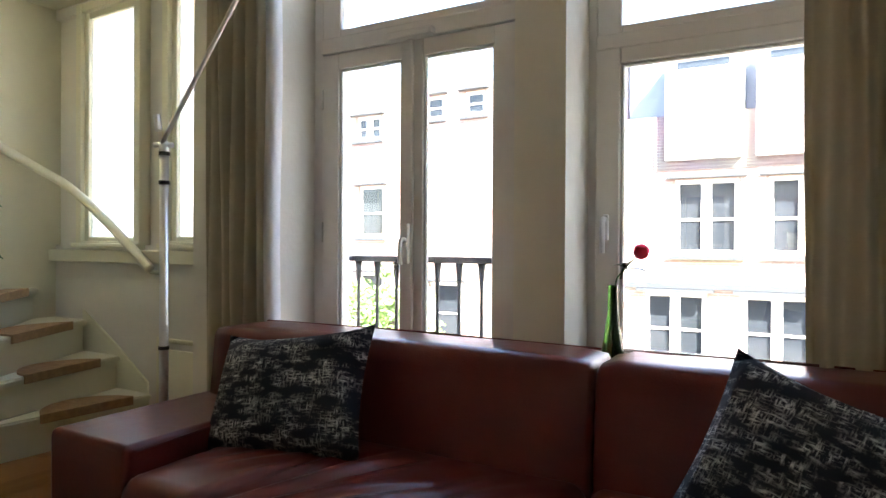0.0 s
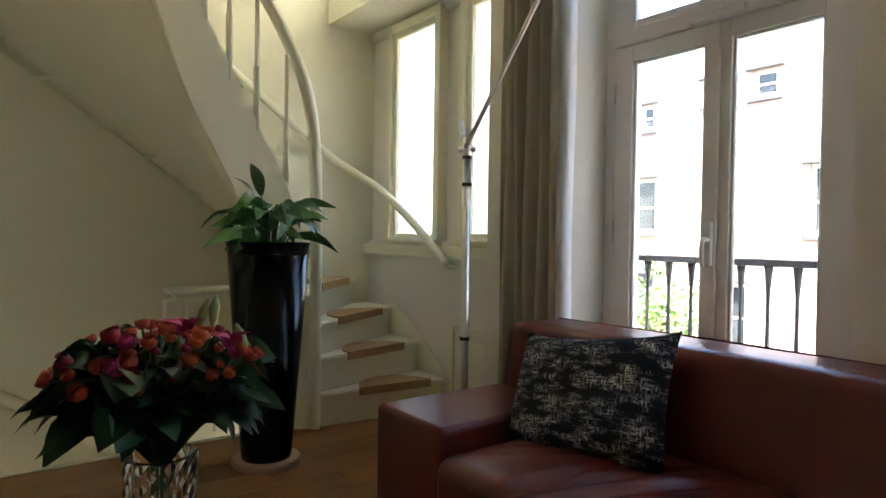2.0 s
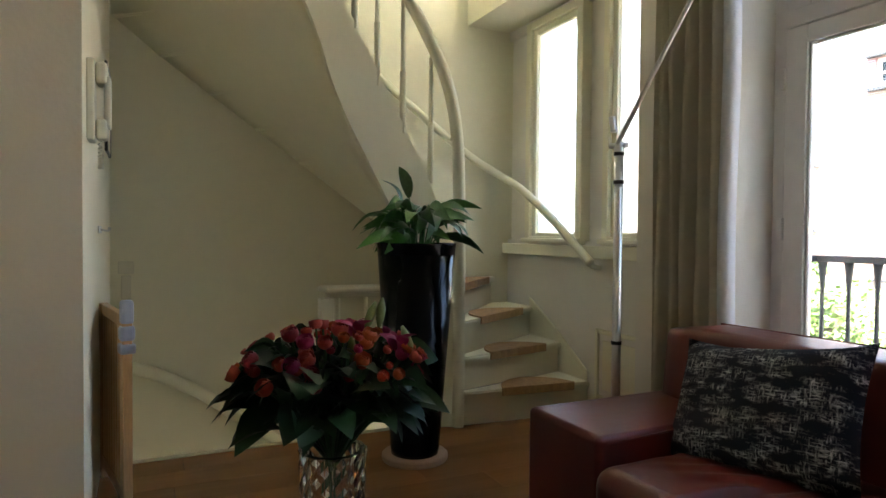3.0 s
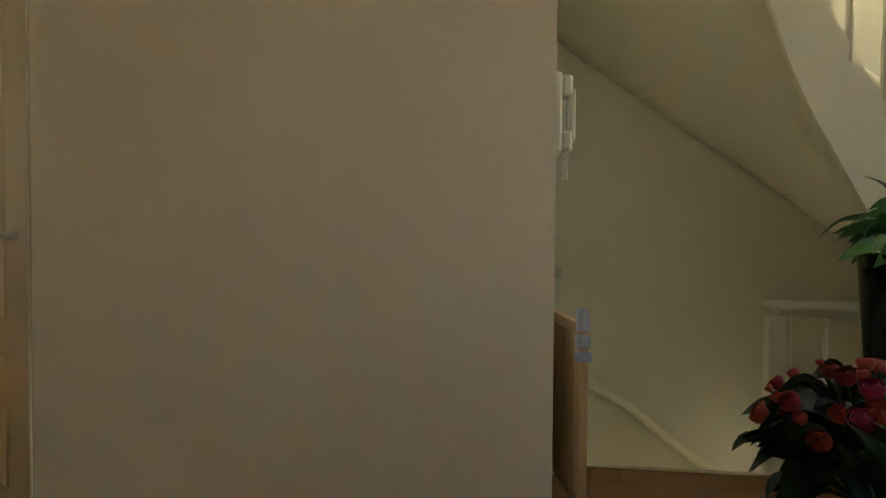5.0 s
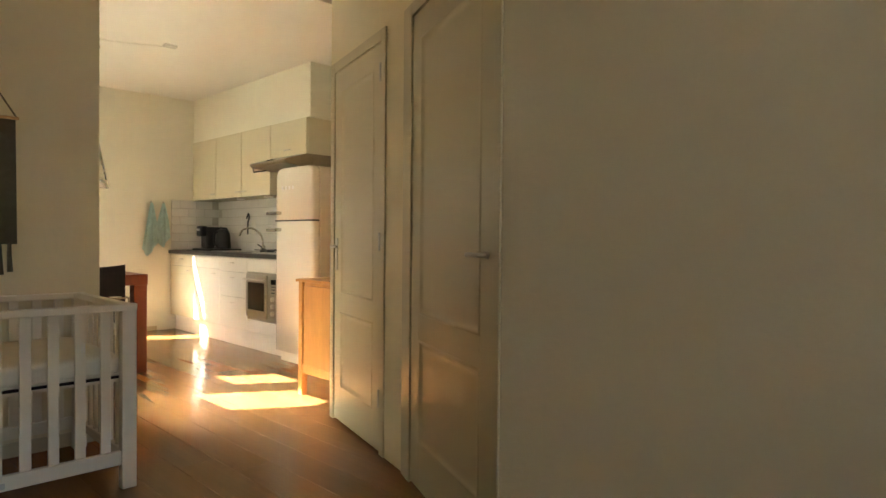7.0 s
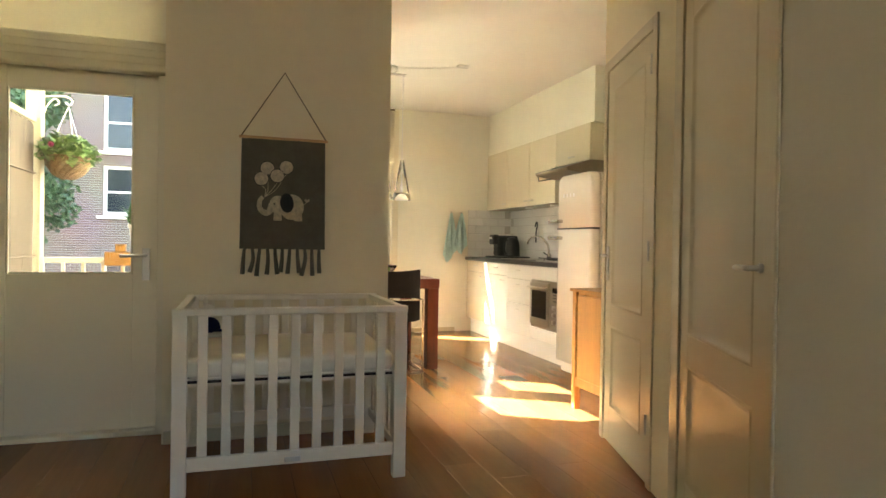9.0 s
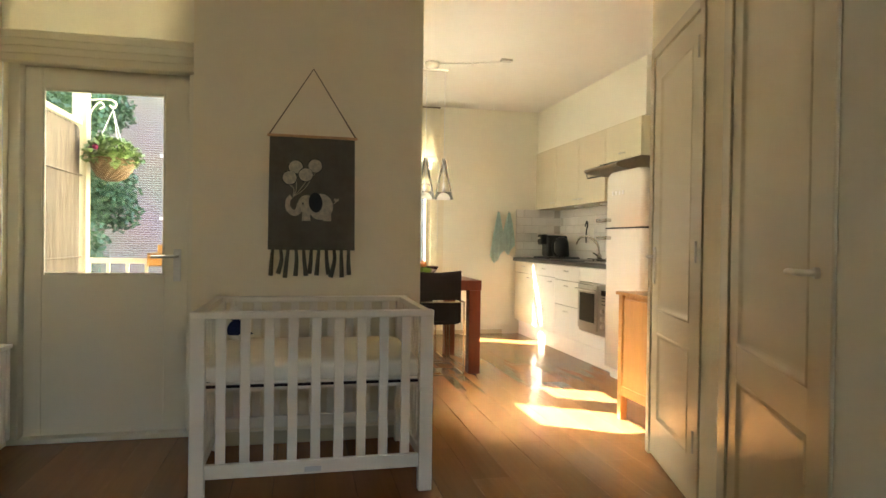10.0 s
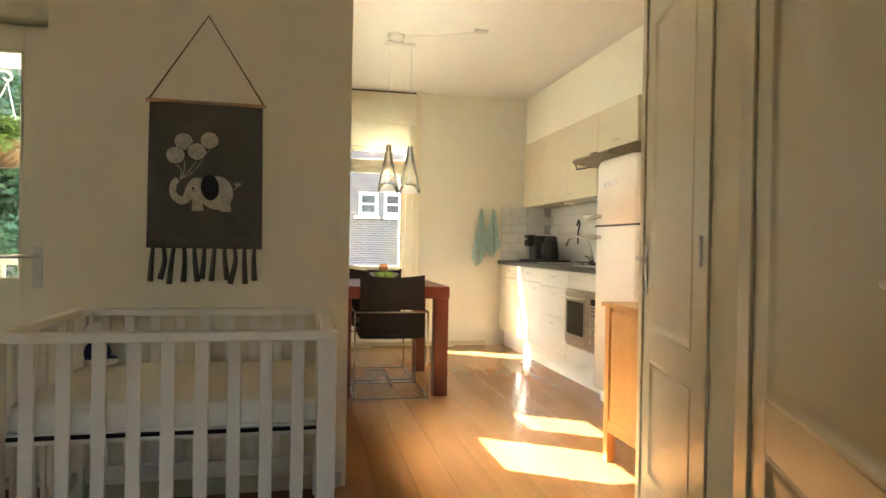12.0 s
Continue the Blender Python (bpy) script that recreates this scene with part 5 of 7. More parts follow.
def applique(name, pts, mat, y=0.0, th=0.006):
    """A flat cloth shape on the hanging; points in hundredths of its width and drop."""
    bm = bmesh.new()
    P = [(TX - u * 0.00446, TZ - v * 0.0062) for u, v in pts]
    y0 = TY + 0.006 + y
    a = [bm.verts.new((x, y0, z)) for x, z in P]
    b = [bm.verts.new((x, y0 + th, z)) for x, z in P]
    bm.faces.new(a), bm.faces.new(b[::-1])
    for k in range(len(P)):
        bm.faces.new((a[k], a[(k + 1) % len(P)], b[(k + 1) % len(P)], b[k]))
    return part(name, bm, mat, wh)


def oval(cx, cy, rx, ry, n=20, turn=0.0):
    return [(cx + rx * math.cos(t) * math.cos(turn) - ry * math.sin(t) * math.sin(turn),
             cy + rx * math.cos(t) * math.sin(turn) * 0.72 + ry * math.sin(t) * math.cos(turn)) for t in (2 * math.pi * k / n for k in range(n))]


for k, (cx, cy) in enumerate(((30, 28), (53, 26.5), (23, 37.5), (42, 34.5))):
    applique("balloon_rim", oval(cx, cy, 9.0, 6.3), NAVY_FELT, 0.001 * k)
    applique("balloon", oval(cx, cy, 8.2, 5.7), CREAM_WOOL, 0.002 + 0.001 * k)
    part("balloon_string", tube(bmesh.new(), smoothed([(TX - cx * 0.00446, TY + 0.012, TZ - (cy + 6) * 0.0062), (TX - (cx * 0.4 + 19) * 0.00446, TY + 0.012, TZ - 47 * 0.0062), (TX - 27 * 0.00446, TY + 0.012, TZ - 54 * 0.0062)], 4), 0.0016, 5), CREAM_WOOL, wh)
applique("elephant_body", oval(60, 62, 15, 11.5), CREAM_WOOL)
applique("elephant_head", oval(43, 60, 10, 8.0), CREAM_WOOL, 0.0005)
for x in (43, 68):
    applique("elephant_leg", [(x - 4.5, 66), (x + 4.5, 66), (x + 5, 74.5), (x - 5, 74.5)], CREAM_WOOL, 0.001)
trunk = smoothed([(36, 60, 0), (33, 66.5, 0), (27, 67.5, 0), (21.5, 63.5, 0), (21.5, 57, 0), (25, 53.5, 0)], 4)
left, right = [], []
for k, p in enumerate(trunk):
    dv = (trunk[min(k + 1, len(trunk) - 1)] - trunk[max(k - 1, 0)]).normalized()
    wd = 4.0 - 1.6 * k / len(trunk)
    left.append((p.x - dv.y * wd, p.y + dv.x * wd * 0.75))
    right.append((p.x + dv.y * wd, p.y - dv.x * wd * 0.75))
applique("elephant_trunk", left + right[::-1], CREAM_WOOL, 0.0015)
applique("elephant_ear", oval(54, 58.5, 8.3, 8.8, turn=-0.2), NAVY_FELT, 0.004)
applique("elephant_eye", oval(39, 59.5, 1.1, 0.9, 10), NAVY_FELT, 0.004)
part("elephant_tail", tube(bmesh.new(), smoothed([(TX - 74 * 0.00446, TY + 0.012, TZ - 60 * 0.0062), (TX - 79 * 0.00446, TY + 0.012, TZ - 57.5 * 0.0062)], 3), 0.0016, 5), CREAM_WOOL, wh)
applique("tail_tuft", [(78, 58), (75.5, 55.5), (77, 54), (79, 55.2), (81, 54), (82, 56)], CREAM_WOOL, 0.003)

crib = thing("crib", (-0.72, -3.79, 0), "white painted slatted baby crib with mattress", "crib")
CX0, CX1, CY0, CY1, CZ = -1.225, -0.210, -4.17, -3.412, 0.800
for x in (CX0, CX1 - 0.06):
    for y in (CY0, CY1 - 0.045):
        part("post", boxed(x, x + 0.06, y, y + 0.045, 0, CZ - 0.004, 0.004), CRIB_PAINT, crib)
for y0, lab in ((CY1 - 0.038, "front"), (CY0 + 0.002, "back")):
    part("top_rail", boxed(CX0 - 0.002, CX1 + 0.002, y0 - 0.006, y0 + 0.040, CZ - 0.03, CZ, 0.005), CRIB_PAINT, crib)
    part("bottom_rail", boxed(CX0 + 0.06, CX1 - 0.06, y0 + 0.004, y0 + 0.028, 0.105, 0.165, 0.004), CRIB_PAINT, crib)
    for k in range(9):
        x = CX0 + 0.06 + (CX1 - CX0 - 0.12) * (k + 0.62) / 9.25
        part("slat", boxed(x - 0.0205, x + 0.0205, y0 + 0.009, y0 + 0.021, 0.165, CZ - 0.03, 0.003), CRIB_PAINT, crib)
part("badge", boxed(-0.745, -0.675, CY1 - 0.011, CY1 - 0.006, 0.115, 0.138, 0.002, 1), STEEL, crib)
for x0 in (CX0 + 0.008, CX1 - 0.046):
    part("end_rail", boxed(x0, x0 + 0.038, CY0 + 0.045, CY1 - 0.045, CZ - 0.03, CZ - 0.001, 0.004), CRIB_PAINT, crib)
    part("end_rail", boxed(x0 + 0.006, x0 + 0.032, CY0 + 0.045, CY1 - 0.045, 0.105, 0.15, 0.004), CRIB_PAINT, crib)
    for k in range(8):
        y = CY0 + 0.10 + k * 0.079
        part("end_slat", boxed(x0 + 0.010, x0 + 0.026, y, y + 0.020, 0.15, CZ - 0.03, 0.003), CRIB_PAINT, crib)
part("base_board", boxed(CX0 + 0.035, CX1 - 0.035, CY0 + 0.035, CY1 - 0.04, 0.462, 0.475), CRIB_PAINT, crib)
bm = soft_box(CX0 + 0.05, CX1 - 0.05, CY0 + 0.045, CY1 - 0.05, 0.482, 0.585, 0.035, 9, 0.016, 0.0, 16)
mt = thing("mattress", (-0.72, -3.79, 0.482), "white crib mattress with fitted cotton sheet", "mattress")
part("body", bm, SHEET, mt, smooth=True)
ring = [(CX0 + 0.052, CY0 + 0.047), (CX1 - 0.052, CY0 + 0.047), (CX1 - 0.052, CY1 - 0.052), (CX0 + 0.052, CY1 - 0.052), (CX0 + 0.052, CY0 + 0.047)]
part("hem", tube(bmesh.new(), [(x, y, 0.492) for x, y in ring], 0.006, 6), SHEET, mt)
part("mattress_trim", boxed(CX0 + 0.04, CX1 - 0.04, CY0 + 0.04, CY1 - 0.042, 0.4755, 0.4805), DARK_LEATHER, crib, "dark strip under the mattress")
# plain rag toy lying in the crib's corner
bm = bmesh.new()
for c3, r3 in (((-0.335, -4.06, 0.635), (0.05, 0.04, 0.055)), ((-0.325, -4.06, 0.72), (0.035, 0.03, 0.038)), ((-0.375, -4.04, 0.61), (0.045, 0.022, 0.022)), ((-0.31, -4.075, 0.765), (0.012, 0.01, 0.03))):
    r = bmesh.ops.create_uvsphere(bm, u_segments=12, v_segments=8, radius=1)
    bmesh.ops.scale(bm, vec=r3, verts=r["verts"])
    bmesh.ops.translate(bm, vec=c3, verts=r["verts"])
for f in bm.faces:
    cz = f.calc_center_median()
    f.material_index = 1 if 0.62 < cz.z < 0.69 and cz.y > -4.09 else 0
solid("soft_toy", bm, [SHEET, material("navy_cotton", (0.02, 0.03, 0.12), 0.9, vary=0.1)], "small white and navy rag toy in the crib", "toy", smooth=True)

rad = thing("radiator", (0.86, -3.7, 0.1), "white ribbed panel radiator on the wall", "radiator")
for k in range(20):
    y = -4.17 + k * 0.05
    part("rib", boxed(0.735, 0.79, y, y + 0.040, 0.10, 0.55, 0.008), CRIB_PAINT, rad)
part("top_grille", boxed(0.73, 0.825, -4.18, -3.17, 0.55, 0.57, 0.003), CRIB_PAINT, rad)
part("bracket", boxed(0.79, 0.837, -3.9, -3.85, 0.2, 0.5), CRIB_PAINT, rad)
part("bracket", boxed(0.79, 0.837, -3.3, -3.25, 0.2, 0.5), CRIB_PAINT, rad)

# ---------------------------------------------------------------- kitchen
KF, CT = -3.20, 0.93          # front of the units, top of the counter


def bow_handle(parent, x, y, z, w=0.07):
    part("handle", tube(bmesh.new(), smoothed([(x, y - w / 2, z), (x + 0.02, y - w / 2 + 0.008, z), (x + 0.024, y, z), (x + 0.02, y + w / 2 - 0.008, z), (x, y + w / 2, z)], 3), 0.005, 6), STEEL, parent, "steel bow handle", smooth=True)


def base_unit(y0, y1, fronts, mat, handles=True, label="cream kitchen base unit with steel handles"):
    u = thing("base_cabinet", ((KF + KIT_W) / 2, (y0 + y1) / 2, 0), label, "kitchen cabinet", "kitchen base units")
    part("carcass", boxed(KIT_W + 0.002, KF - 0.022, y0 + 0.001, y1 - 0.001, 0.17, CT - 0.042), KITCHEN_WHITE, u)
    part("plinth", boxed(KIT_W + 0.01, KF - 0.06, y0 + 0.001, y1 - 0.001, 0, 0.17), KITCHEN_WHITE, u)
    for z0, z1 in fronts:
        f = part("front", boxed(KF - 0.02, KF, y0 + 0.002, y1 - 0.002, z0 + 0.0015, z1 - 0.0015, 0.002, 1), mat, u)
        if handles:
            bow_handle(f, KF, (y0 + y1) / 2 + (0 if z1 - z0 < 0.5 else 0.18), z1 - 0.055 if z1 - z0 < 0.5 else z1 - 0.05)
    return u


base_unit(-8.05, -7.39, ((0.18, 0.755), (0.757, 0.886)), KITCHEN)
base_unit(-7.39, -6.79, ((0.18, 0.755), (0.757, 0.886)), KITCHEN_WHITE, label="white kitchen base unit with door and drawer")
base_unit(-6.79, -6.20, ((0.18, 0.49), (0.492, 0.74), (0.742, 0.886)), KITCHEN_WHITE, label="white kitchen unit with three drawers")
base_unit(-6.20, -5.60, ((0.18, 0.30), (0.757, 0.886)), KITCHEN_WHITE, False, "white kitchen unit around the built-in oven")
OVEN_STEEL = material("dull_oven_steel", (0.40, 0.38, 0.33), 0.34, metal=1.0, vary=0.05, scale=20, stretch=(1, 12, 1))
ov = thing("oven", (KF - 0.2, -5.90, 0.30), "brushed steel built-in oven with dark glass door", "oven")
part("body", boxed(KF - 0.5, KF + 0.002, -6.19, -5.61, 0.302, 0.755, 0.003), OVEN_STEEL, ov)
part("door", boxed(KF + 0.002, KF + 0.018, -6.185, -5.80, 0.33, 0.735, 0.004), OVEN_STEEL, ov)
part("glass", boxed(KF + 0.018, KF + 0.022, -6.14, -5.84, 0.40, 0.66, 0.002, 1), POT_BLACK, ov, "dark oven glass")
part("handle", tube(bmesh.new(), smoothed([(KF + 0.018, -6.17, 0.69), (KF + 0.055, -6.165, 0.69), (KF + 0.055, -5.83, 0.69), (KF + 0.018, -5.825, 0.69)], 3), 0.009, 8), STEEL, ov)
part("display", boxed(KF + 0.002, KF + 0.006, -5.74, -5.66, 0.655, 0.70), POT_BLACK, ov)
for z in (0.39, 0.455, 0.52):
    part("knob", lathe(bmesh.new(), (0, 0, 0), [(0.022, 0), (0.020, 0.022), (0.012, 0.026)], 14, Matrix.Translation((KF + 0.002, -5.70, z)) @ Matrix.Rotation(radians(90), 4, "Y")), STEEL, ov, smooth=False)
for z in (0.575, 0.605, 0.63):
    part("button", boxed(KF + 0.002, KF + 0.006, -5.73, -5.67, z, z + 0.008), BLACK, ov)
solid("worktop", boxed(KIT_W + 0.002, KF + 0.02, -8.065, -5.58, CT - 0.04, CT, 0.006), WORKTOP, "dark grey laminate kitchen worktop", "worktop")
# upper units and the boxed soffit above them
structure("soffit_kitchen", boxed(KIT_W, -3.485, KIT_S, -5.55, 2.21, KIT_H - 0.003), KITCHEN_PLASTER, "cream boxed soffit over the wall units", "wall")
for y0, y1, z0, hy in ((-8.05, -7.435, 1.515, 0.25), (-7.43, -6.835, 1.515, 0.24), (-6.83, -6.23, 1.515, -0.24), (-6.225, -5.58, 1.87, 0.0)):
    u = thing("wall_cabinet", (-3.62, (y0 + y1) / 2, z0), "cream kitchen wall cabinet with steel handle", "kitchen cabinet", "kitchen wall units")
    part("carcass", boxed(KIT_W + 0.002, -3.482, y0, y1, z0, 2.205), KITCHEN, u)
    f = part("door", boxed(-3.481, -3.462, y0 + 0.002, y1 - 0.002, z0, 2.203, 0.002, 1), KITCHEN, u)
    bow_handle(f, -3.462, (y0 + y1) / 2 + hy, z0 + 0.055, 0.09)
for y in (-7.1, -6.5):
    solid("cabinet_light", lathe(bmesh.new(), (-3.6, y, 1.495), [(0.045, 0), (0.05, 0.006), (0.05, 0.019)], 20), KITCHEN_WHITE, "round white under-cabinet spotlight", "lamp")
hood = thing("cooker_hood", (-3.5, -5.9, 1.74), "slim brown-steel cooker hood under a wall cabinet", "cooker hood")
HOOD = material("bronze_steel", (0.30, 0.25, 0.19), 0.35, metal=0.8, vary=0.08, scale=10)
bm = bmesh.new()
prof = [(-3.79, 1.868), (-3.47, 1.868), (-3.25, 1.80), (-3.235, 1.785), (-3.25, 1.765), (-3.45, 1.74), (-3.79, 1.74)]
lo = [bm.verts.new((x, -6.22, z)) for x, z in prof]
hi = [bm.verts.new((x, -5.585, z)) for x, z in prof]
bm.faces.new(lo), bm.faces.new(hi[::-1])
for k in range(len(prof)):
    bm.faces.new((lo[k], lo[(k + 1) % len(prof)], hi[(k + 1) % len(prof)], hi[k]))
part("body", bm, HOOD, hood)
part("visor_strut", tube(bmesh.new(), [(-3.26, -6.21, 1.78), (-3.27, -6.21, 1.72), (-3.40, -6.19, 1.745)], 0.006, 6), BLACK, hood)
for y in (-5.98, -5.92):
    part("button", boxed(-3.30, -3.28, y, y + 0.025, 1.808, 1.822, 0.002, 1), BLACK, hood)

fg = thing("fridge", (-3.42, -5.25, 0), "cream rounded retro fridge-freezer with chrome handles", "fridge")


def rounded_panel(x0, x1, y0, y1, z0, z1, r_top, r_side=0.05, r_bot=0.004):
    """A fridge shell: corners rounded on plan, its crown rounded in front view."""
    bm = bmesh.new()
    zs = [z0] + [z1 - r_top + r_top * math.sin(math.pi / 2 * k / 8) for k in range(9)]
    ins = [0.0] + [r_top * (1 - math.cos(math.pi / 2 * k / 8)) for k in range(9)]
    rows = []
    for z, i in zip(zs, ins):
        a, b = y0 + i, y1 - i
        r = min(r_side, (b - a) / 2 - 0.001)
        row = [(x0, a), (x0, b)]
        row += [(x1 - r + r * math.sin(t), b - r + r * math.cos(t)) for t in (math.pi / 2 * k / 5 for k in range(6))]
        row += [(x1 - r + r * math.cos(t), a + r - r * math.sin(t)) for t in (math.pi / 2 * k / 5 for k in range(6))]
        rows.append([bm.verts.new((x - i * 0.25, y, z)) for x, y in row])
    for p, q in zip(rows, rows[1:]):
        for k in range(len(p)):
            bm.faces.new((p[k], p[(k + 1) % len(p)], q[(k + 1) % len(q)], q[k]))
    bm.faces.new(rows[0]), bm.faces.new(rows[-1][::-1])
    return bm


part("body", rounded_panel(KIT_W + 0.02, -3.20, -5.55, -4.95, 0.03, 1.69, 0.07, 0.01), ENAMEL, fg, smooth=False)
part("lower_door", rounded_panel(-3.195, -3.12, -5.55, -4.95, 0.10, 1.228, 0.012), ENAMEL, fg, smooth=True)
part("upper_door", rounded_panel(-3.195, -3.12, -5.55, -4.95, 1.240, 1.69, 0.075), ENAMEL, fg, smooth=True)
part("seam", boxed(-3.19, -3.125, -5.545, -4.955, 1.228, 1.240), BLACK, fg)
part("plinth", boxed(KIT_W + 0.05, -3.18, -5.53, -4.97, 0, 0.10), KITCHEN_WHITE, fg)
for z in (1.30, 1.155):
    part("handle", boxed(-3.125, -3.065, -5.61, -5.43, z - 0.015, z + 0.015, 0.010, 3), FRAME_STEEL, fg, "chrome pull handle")
for k in range(4):
    part("badge", boxed(-3.118, -3.114, -5.42 + k * 0.055, -5.395 + k * 0.055, 1.50, 1.53, 0.001, 1), CHROME, fg)

# worktop things
cm = thing("coffee_machine", (-3.55, -7.62, CT), "black capsule coffee machine on the worktop", "coffee machine")
part("body", boxed(-3.68, -3.42, -7.74, -7.56, CT + 0.02, CT + 0.27, 0.03, 3), BLACK, cm)
part("head", boxed(-3.44, -3.36, -7.72, -7.58, CT + 0.16, CT + 0.28, 0.02, 3), BLACK, cm)
part("tray", boxed(-3.70, -3.33, -7.75, -7.28, CT, CT + 0.022, 0.004), BLACK, cm)
part("lever", boxed(-3.40, -3.345, -7.68, -7.62, CT + 0.225, CT + 0.25, 0.006), CHROME, cm)
kt = thing("kettle", (-3.52, -7.40, CT), "black electric kettle with dark handle", "kettle")
part("body", lathe(bmesh.new(), (-3.52, -7.38, CT + 0.024), [(0.085, 0), (0.09, 0.02), (0.078, 0.17), (0.06, 0.21), (0.02, 0.225)], 24), BLACK, kt, smooth=True)
part("handle", tube(bmesh.new(), smoothed([(-3.45, -7.36, CT + 0.21), (-3.40, -7.33, CT + 0.19), (-3.40, -7.33, CT + 0.08), (-3.44, -7.35, CT + 0.05)], 4), 0.012, 8), BLACK, kt)
wk = thing("utensil", (-3.74, -7.30, CT + 0.12), "black utensil hanging on the tiled wall", "utensil")
part("loop", tube(bmesh.new(), smoothed([(-3.77, -7.30, 1.30), (-3.77, -7.26, 1.36), (-3.77, -7.24, 1.31), (-3.77, -7.27, 1.25), (-3.77, -7.27, 1.12)], 5), 0.008, 6), BLACK, wk)
tp = thing("kitchen_tap", (-3.66, -6.72, CT), "chrome arched kitchen mixer tap", "tap")
part("spout", tube(bmesh.new(), smoothed([(-3.66, -6.72, CT + 0.05), (-3.65, -6.74, CT + 0.17), (-3.60, -6.83, CT + 0.25), (-3.55, -6.95, CT + 0.24), (-3.53, -7.0, CT + 0.17)], 6), 0.011, 10), FRAME_STEEL, tp, smooth=True)
part("body", lathe(bmesh.new(), (-3.66, -6.72, CT), [(0.026, 0), (0.024, 0.06), (0.012, 0.075)], 16), FRAME_STEEL, tp, smooth=True)
part("lever", tube(bmesh.new(), [(-3.65, -6.72, CT + 0.05), (-3.58, -6.70, CT + 0.085)], 0.008, 8), FRAME_STEEL, tp)
solid("sink_rim", boxed(-3.68, -3.32, -7.24, -6.80, CT + 0.001, CT + 0.006, 0.002, 1), STEEL, "steel kitchen sink rim set in the worktop", "sink")
hb = thing("gas_hob", (-3.5, -5.95, CT), "steel gas hob with black pan supports", "hob")
part("plate", boxed(-3.72, -3.26, -6.22, -5.64, CT + 0.001, CT + 0.012, 0.003), STEEL, hb)
for y in (-6.08, -5.78):
    for x in (-3.60, -3.38):
        part("burner", lathe(bmesh.new(), (x, y, CT + 0.012), [(0.04, 0), (0.04, 0.012), (0.028, 0.018)], 14), BLACK, hb)
    bm = bmesh.new()
    for dx in (-0.21, 0.0, 0.21):
        tube(bm, [(-3.49 + dx, y - 0.12, CT + 0.035), (-3.49 + dx, y + 0.12, CT + 0.035)], 0.005, 6)
    tube(bm, [(-3.70, y, CT + 0.035), (-3.28, y, CT + 0.035)], 0.005, 6)
    for x in (-3.70, -3.28):
        tube(bm, [(x, y, CT + 0.012), (x, y, CT + 0.035)], 0.005, 6)
    part("pan_support", bm, BLACK, hb)
sock = solid("wall_socket", boxed(KIT_W + 0.012, KIT_W + 0.022, -7.2, -7.12, 1.12, 1.28, 0.003), KITCHEN_WHITE, "white double wall socket on the tiles", "socket")


def towel(x, seed):
    rnd = random.Random(seed)
    t = thing("tea_towel", (x, KIT_S + 0.02, 0.78), "aqua tea towel hanging from a hook", "towel", "tea towels")
    bm = bmesh.new()
    rows = []
    ph = rnd.uniform(0, 6)
    long, lean = (0.60, 0.30) if seed == 1 else (0.50, -0.1)
    for j in range(23):
        u = j / 22
        w = 0.010 + 0.086 * u ** 0.8
        row = []
        for i in range(17):
            s = i / 8 - 1
            drop = long - 0.13 * abs(s - lean)
            row.append(bm.verts.new((x + w * s + 0.02 * u * math.sin(ph), KIT_S + 0.034 + 0.020 * (0.25 + u) * math.sin(6.5 * s + ph + 1.2 * u) + 0.006 * math.sin(13 * s + 4 * u), 1.475 - u * drop - 0.02 * u)))
        rows.append(row)
    for a, b in zip(rows, rows[1:]):
        for i in range(16):
            bm.faces.new((a[i], a[i + 1], b[i + 1], b[i]))
    r = bmesh.ops.solidify(bm, geom=list(bm.faces), thickness=0.004)
    part("cloth", bm, TOWEL, t, smooth=True)
    part("hook", tube(bmesh.new(), smoothed([(x, KIT_S, 1.49), (x, KIT_S + 0.03, 1.475), (x, KIT_S + 0.034, 1.495)], 3), 0.004, 6), STEEL, t)


towel(-2.980, 1)
towel(-3.115, 4)

# dining table, chairs, fruit bowl
tb = thing("dining_table", (-1.73, -6.28, 0), "red-stained heavy square-legged dining table", "table")
part("tabletop", boxed(-2.13, -1.33, -6.80, -5.79, 0.70, 0.785, 0.005), CHERRY, tb)
for x in (-2.125, -1.435):
    for y in (-6.795, -5.895):
        part("leg", boxed(x, x + 0.10, y, y + 0.10, 0, 0.70, 0.004), CHERRY, tb)
ch = thing("dining_chair", (-1.71, -5.72, 0), "dark brown leather chair on a square chrome frame", "chair", "dining chairs")
bm = bmesh.new()
rows = []
for z0, z1, y in ((0.625, 0.87, 0.0), (0.44, 0.605, 0.0)):
    rows = []
    for i in range(13):
        s = i / 6 - 1
        yy = -5.725 - 0.03 * (1 - s * s)
        zz = z1 - 0.02 * (1 - s * s) * (1 if z1 > 0.7 else 0)
        rows.append([bm.verts.new((-1.71 + 0.225 * s, yy + dy, q)) for dy, q in ((0.006, z0), (0.006, zz), (-0.006, zz), (-0.006, z0))])
    for a, b in zip(rows, rows[1:]):
        for k in range(4):
            bm.faces.new((a[k], a[(k + 1) % 4], b[(k + 1) % 4], b[k]))
    bm.faces.new(rows[0]), bm.faces.new(rows[-1][::-1])
part("backrest", bm, DARK_LEATHER, ch)
part("seat", soft_box(-1.93, -1.49, -6.20, -5.74, 0.42, 0.46, 0.018, 3), DARK_LEATHER, ch, smooth=True)


def bar(a, b, w=0.0062):
    bm = bmesh.new()
    tube(bm, [a, b], w * 1.25, 4)
    return bm


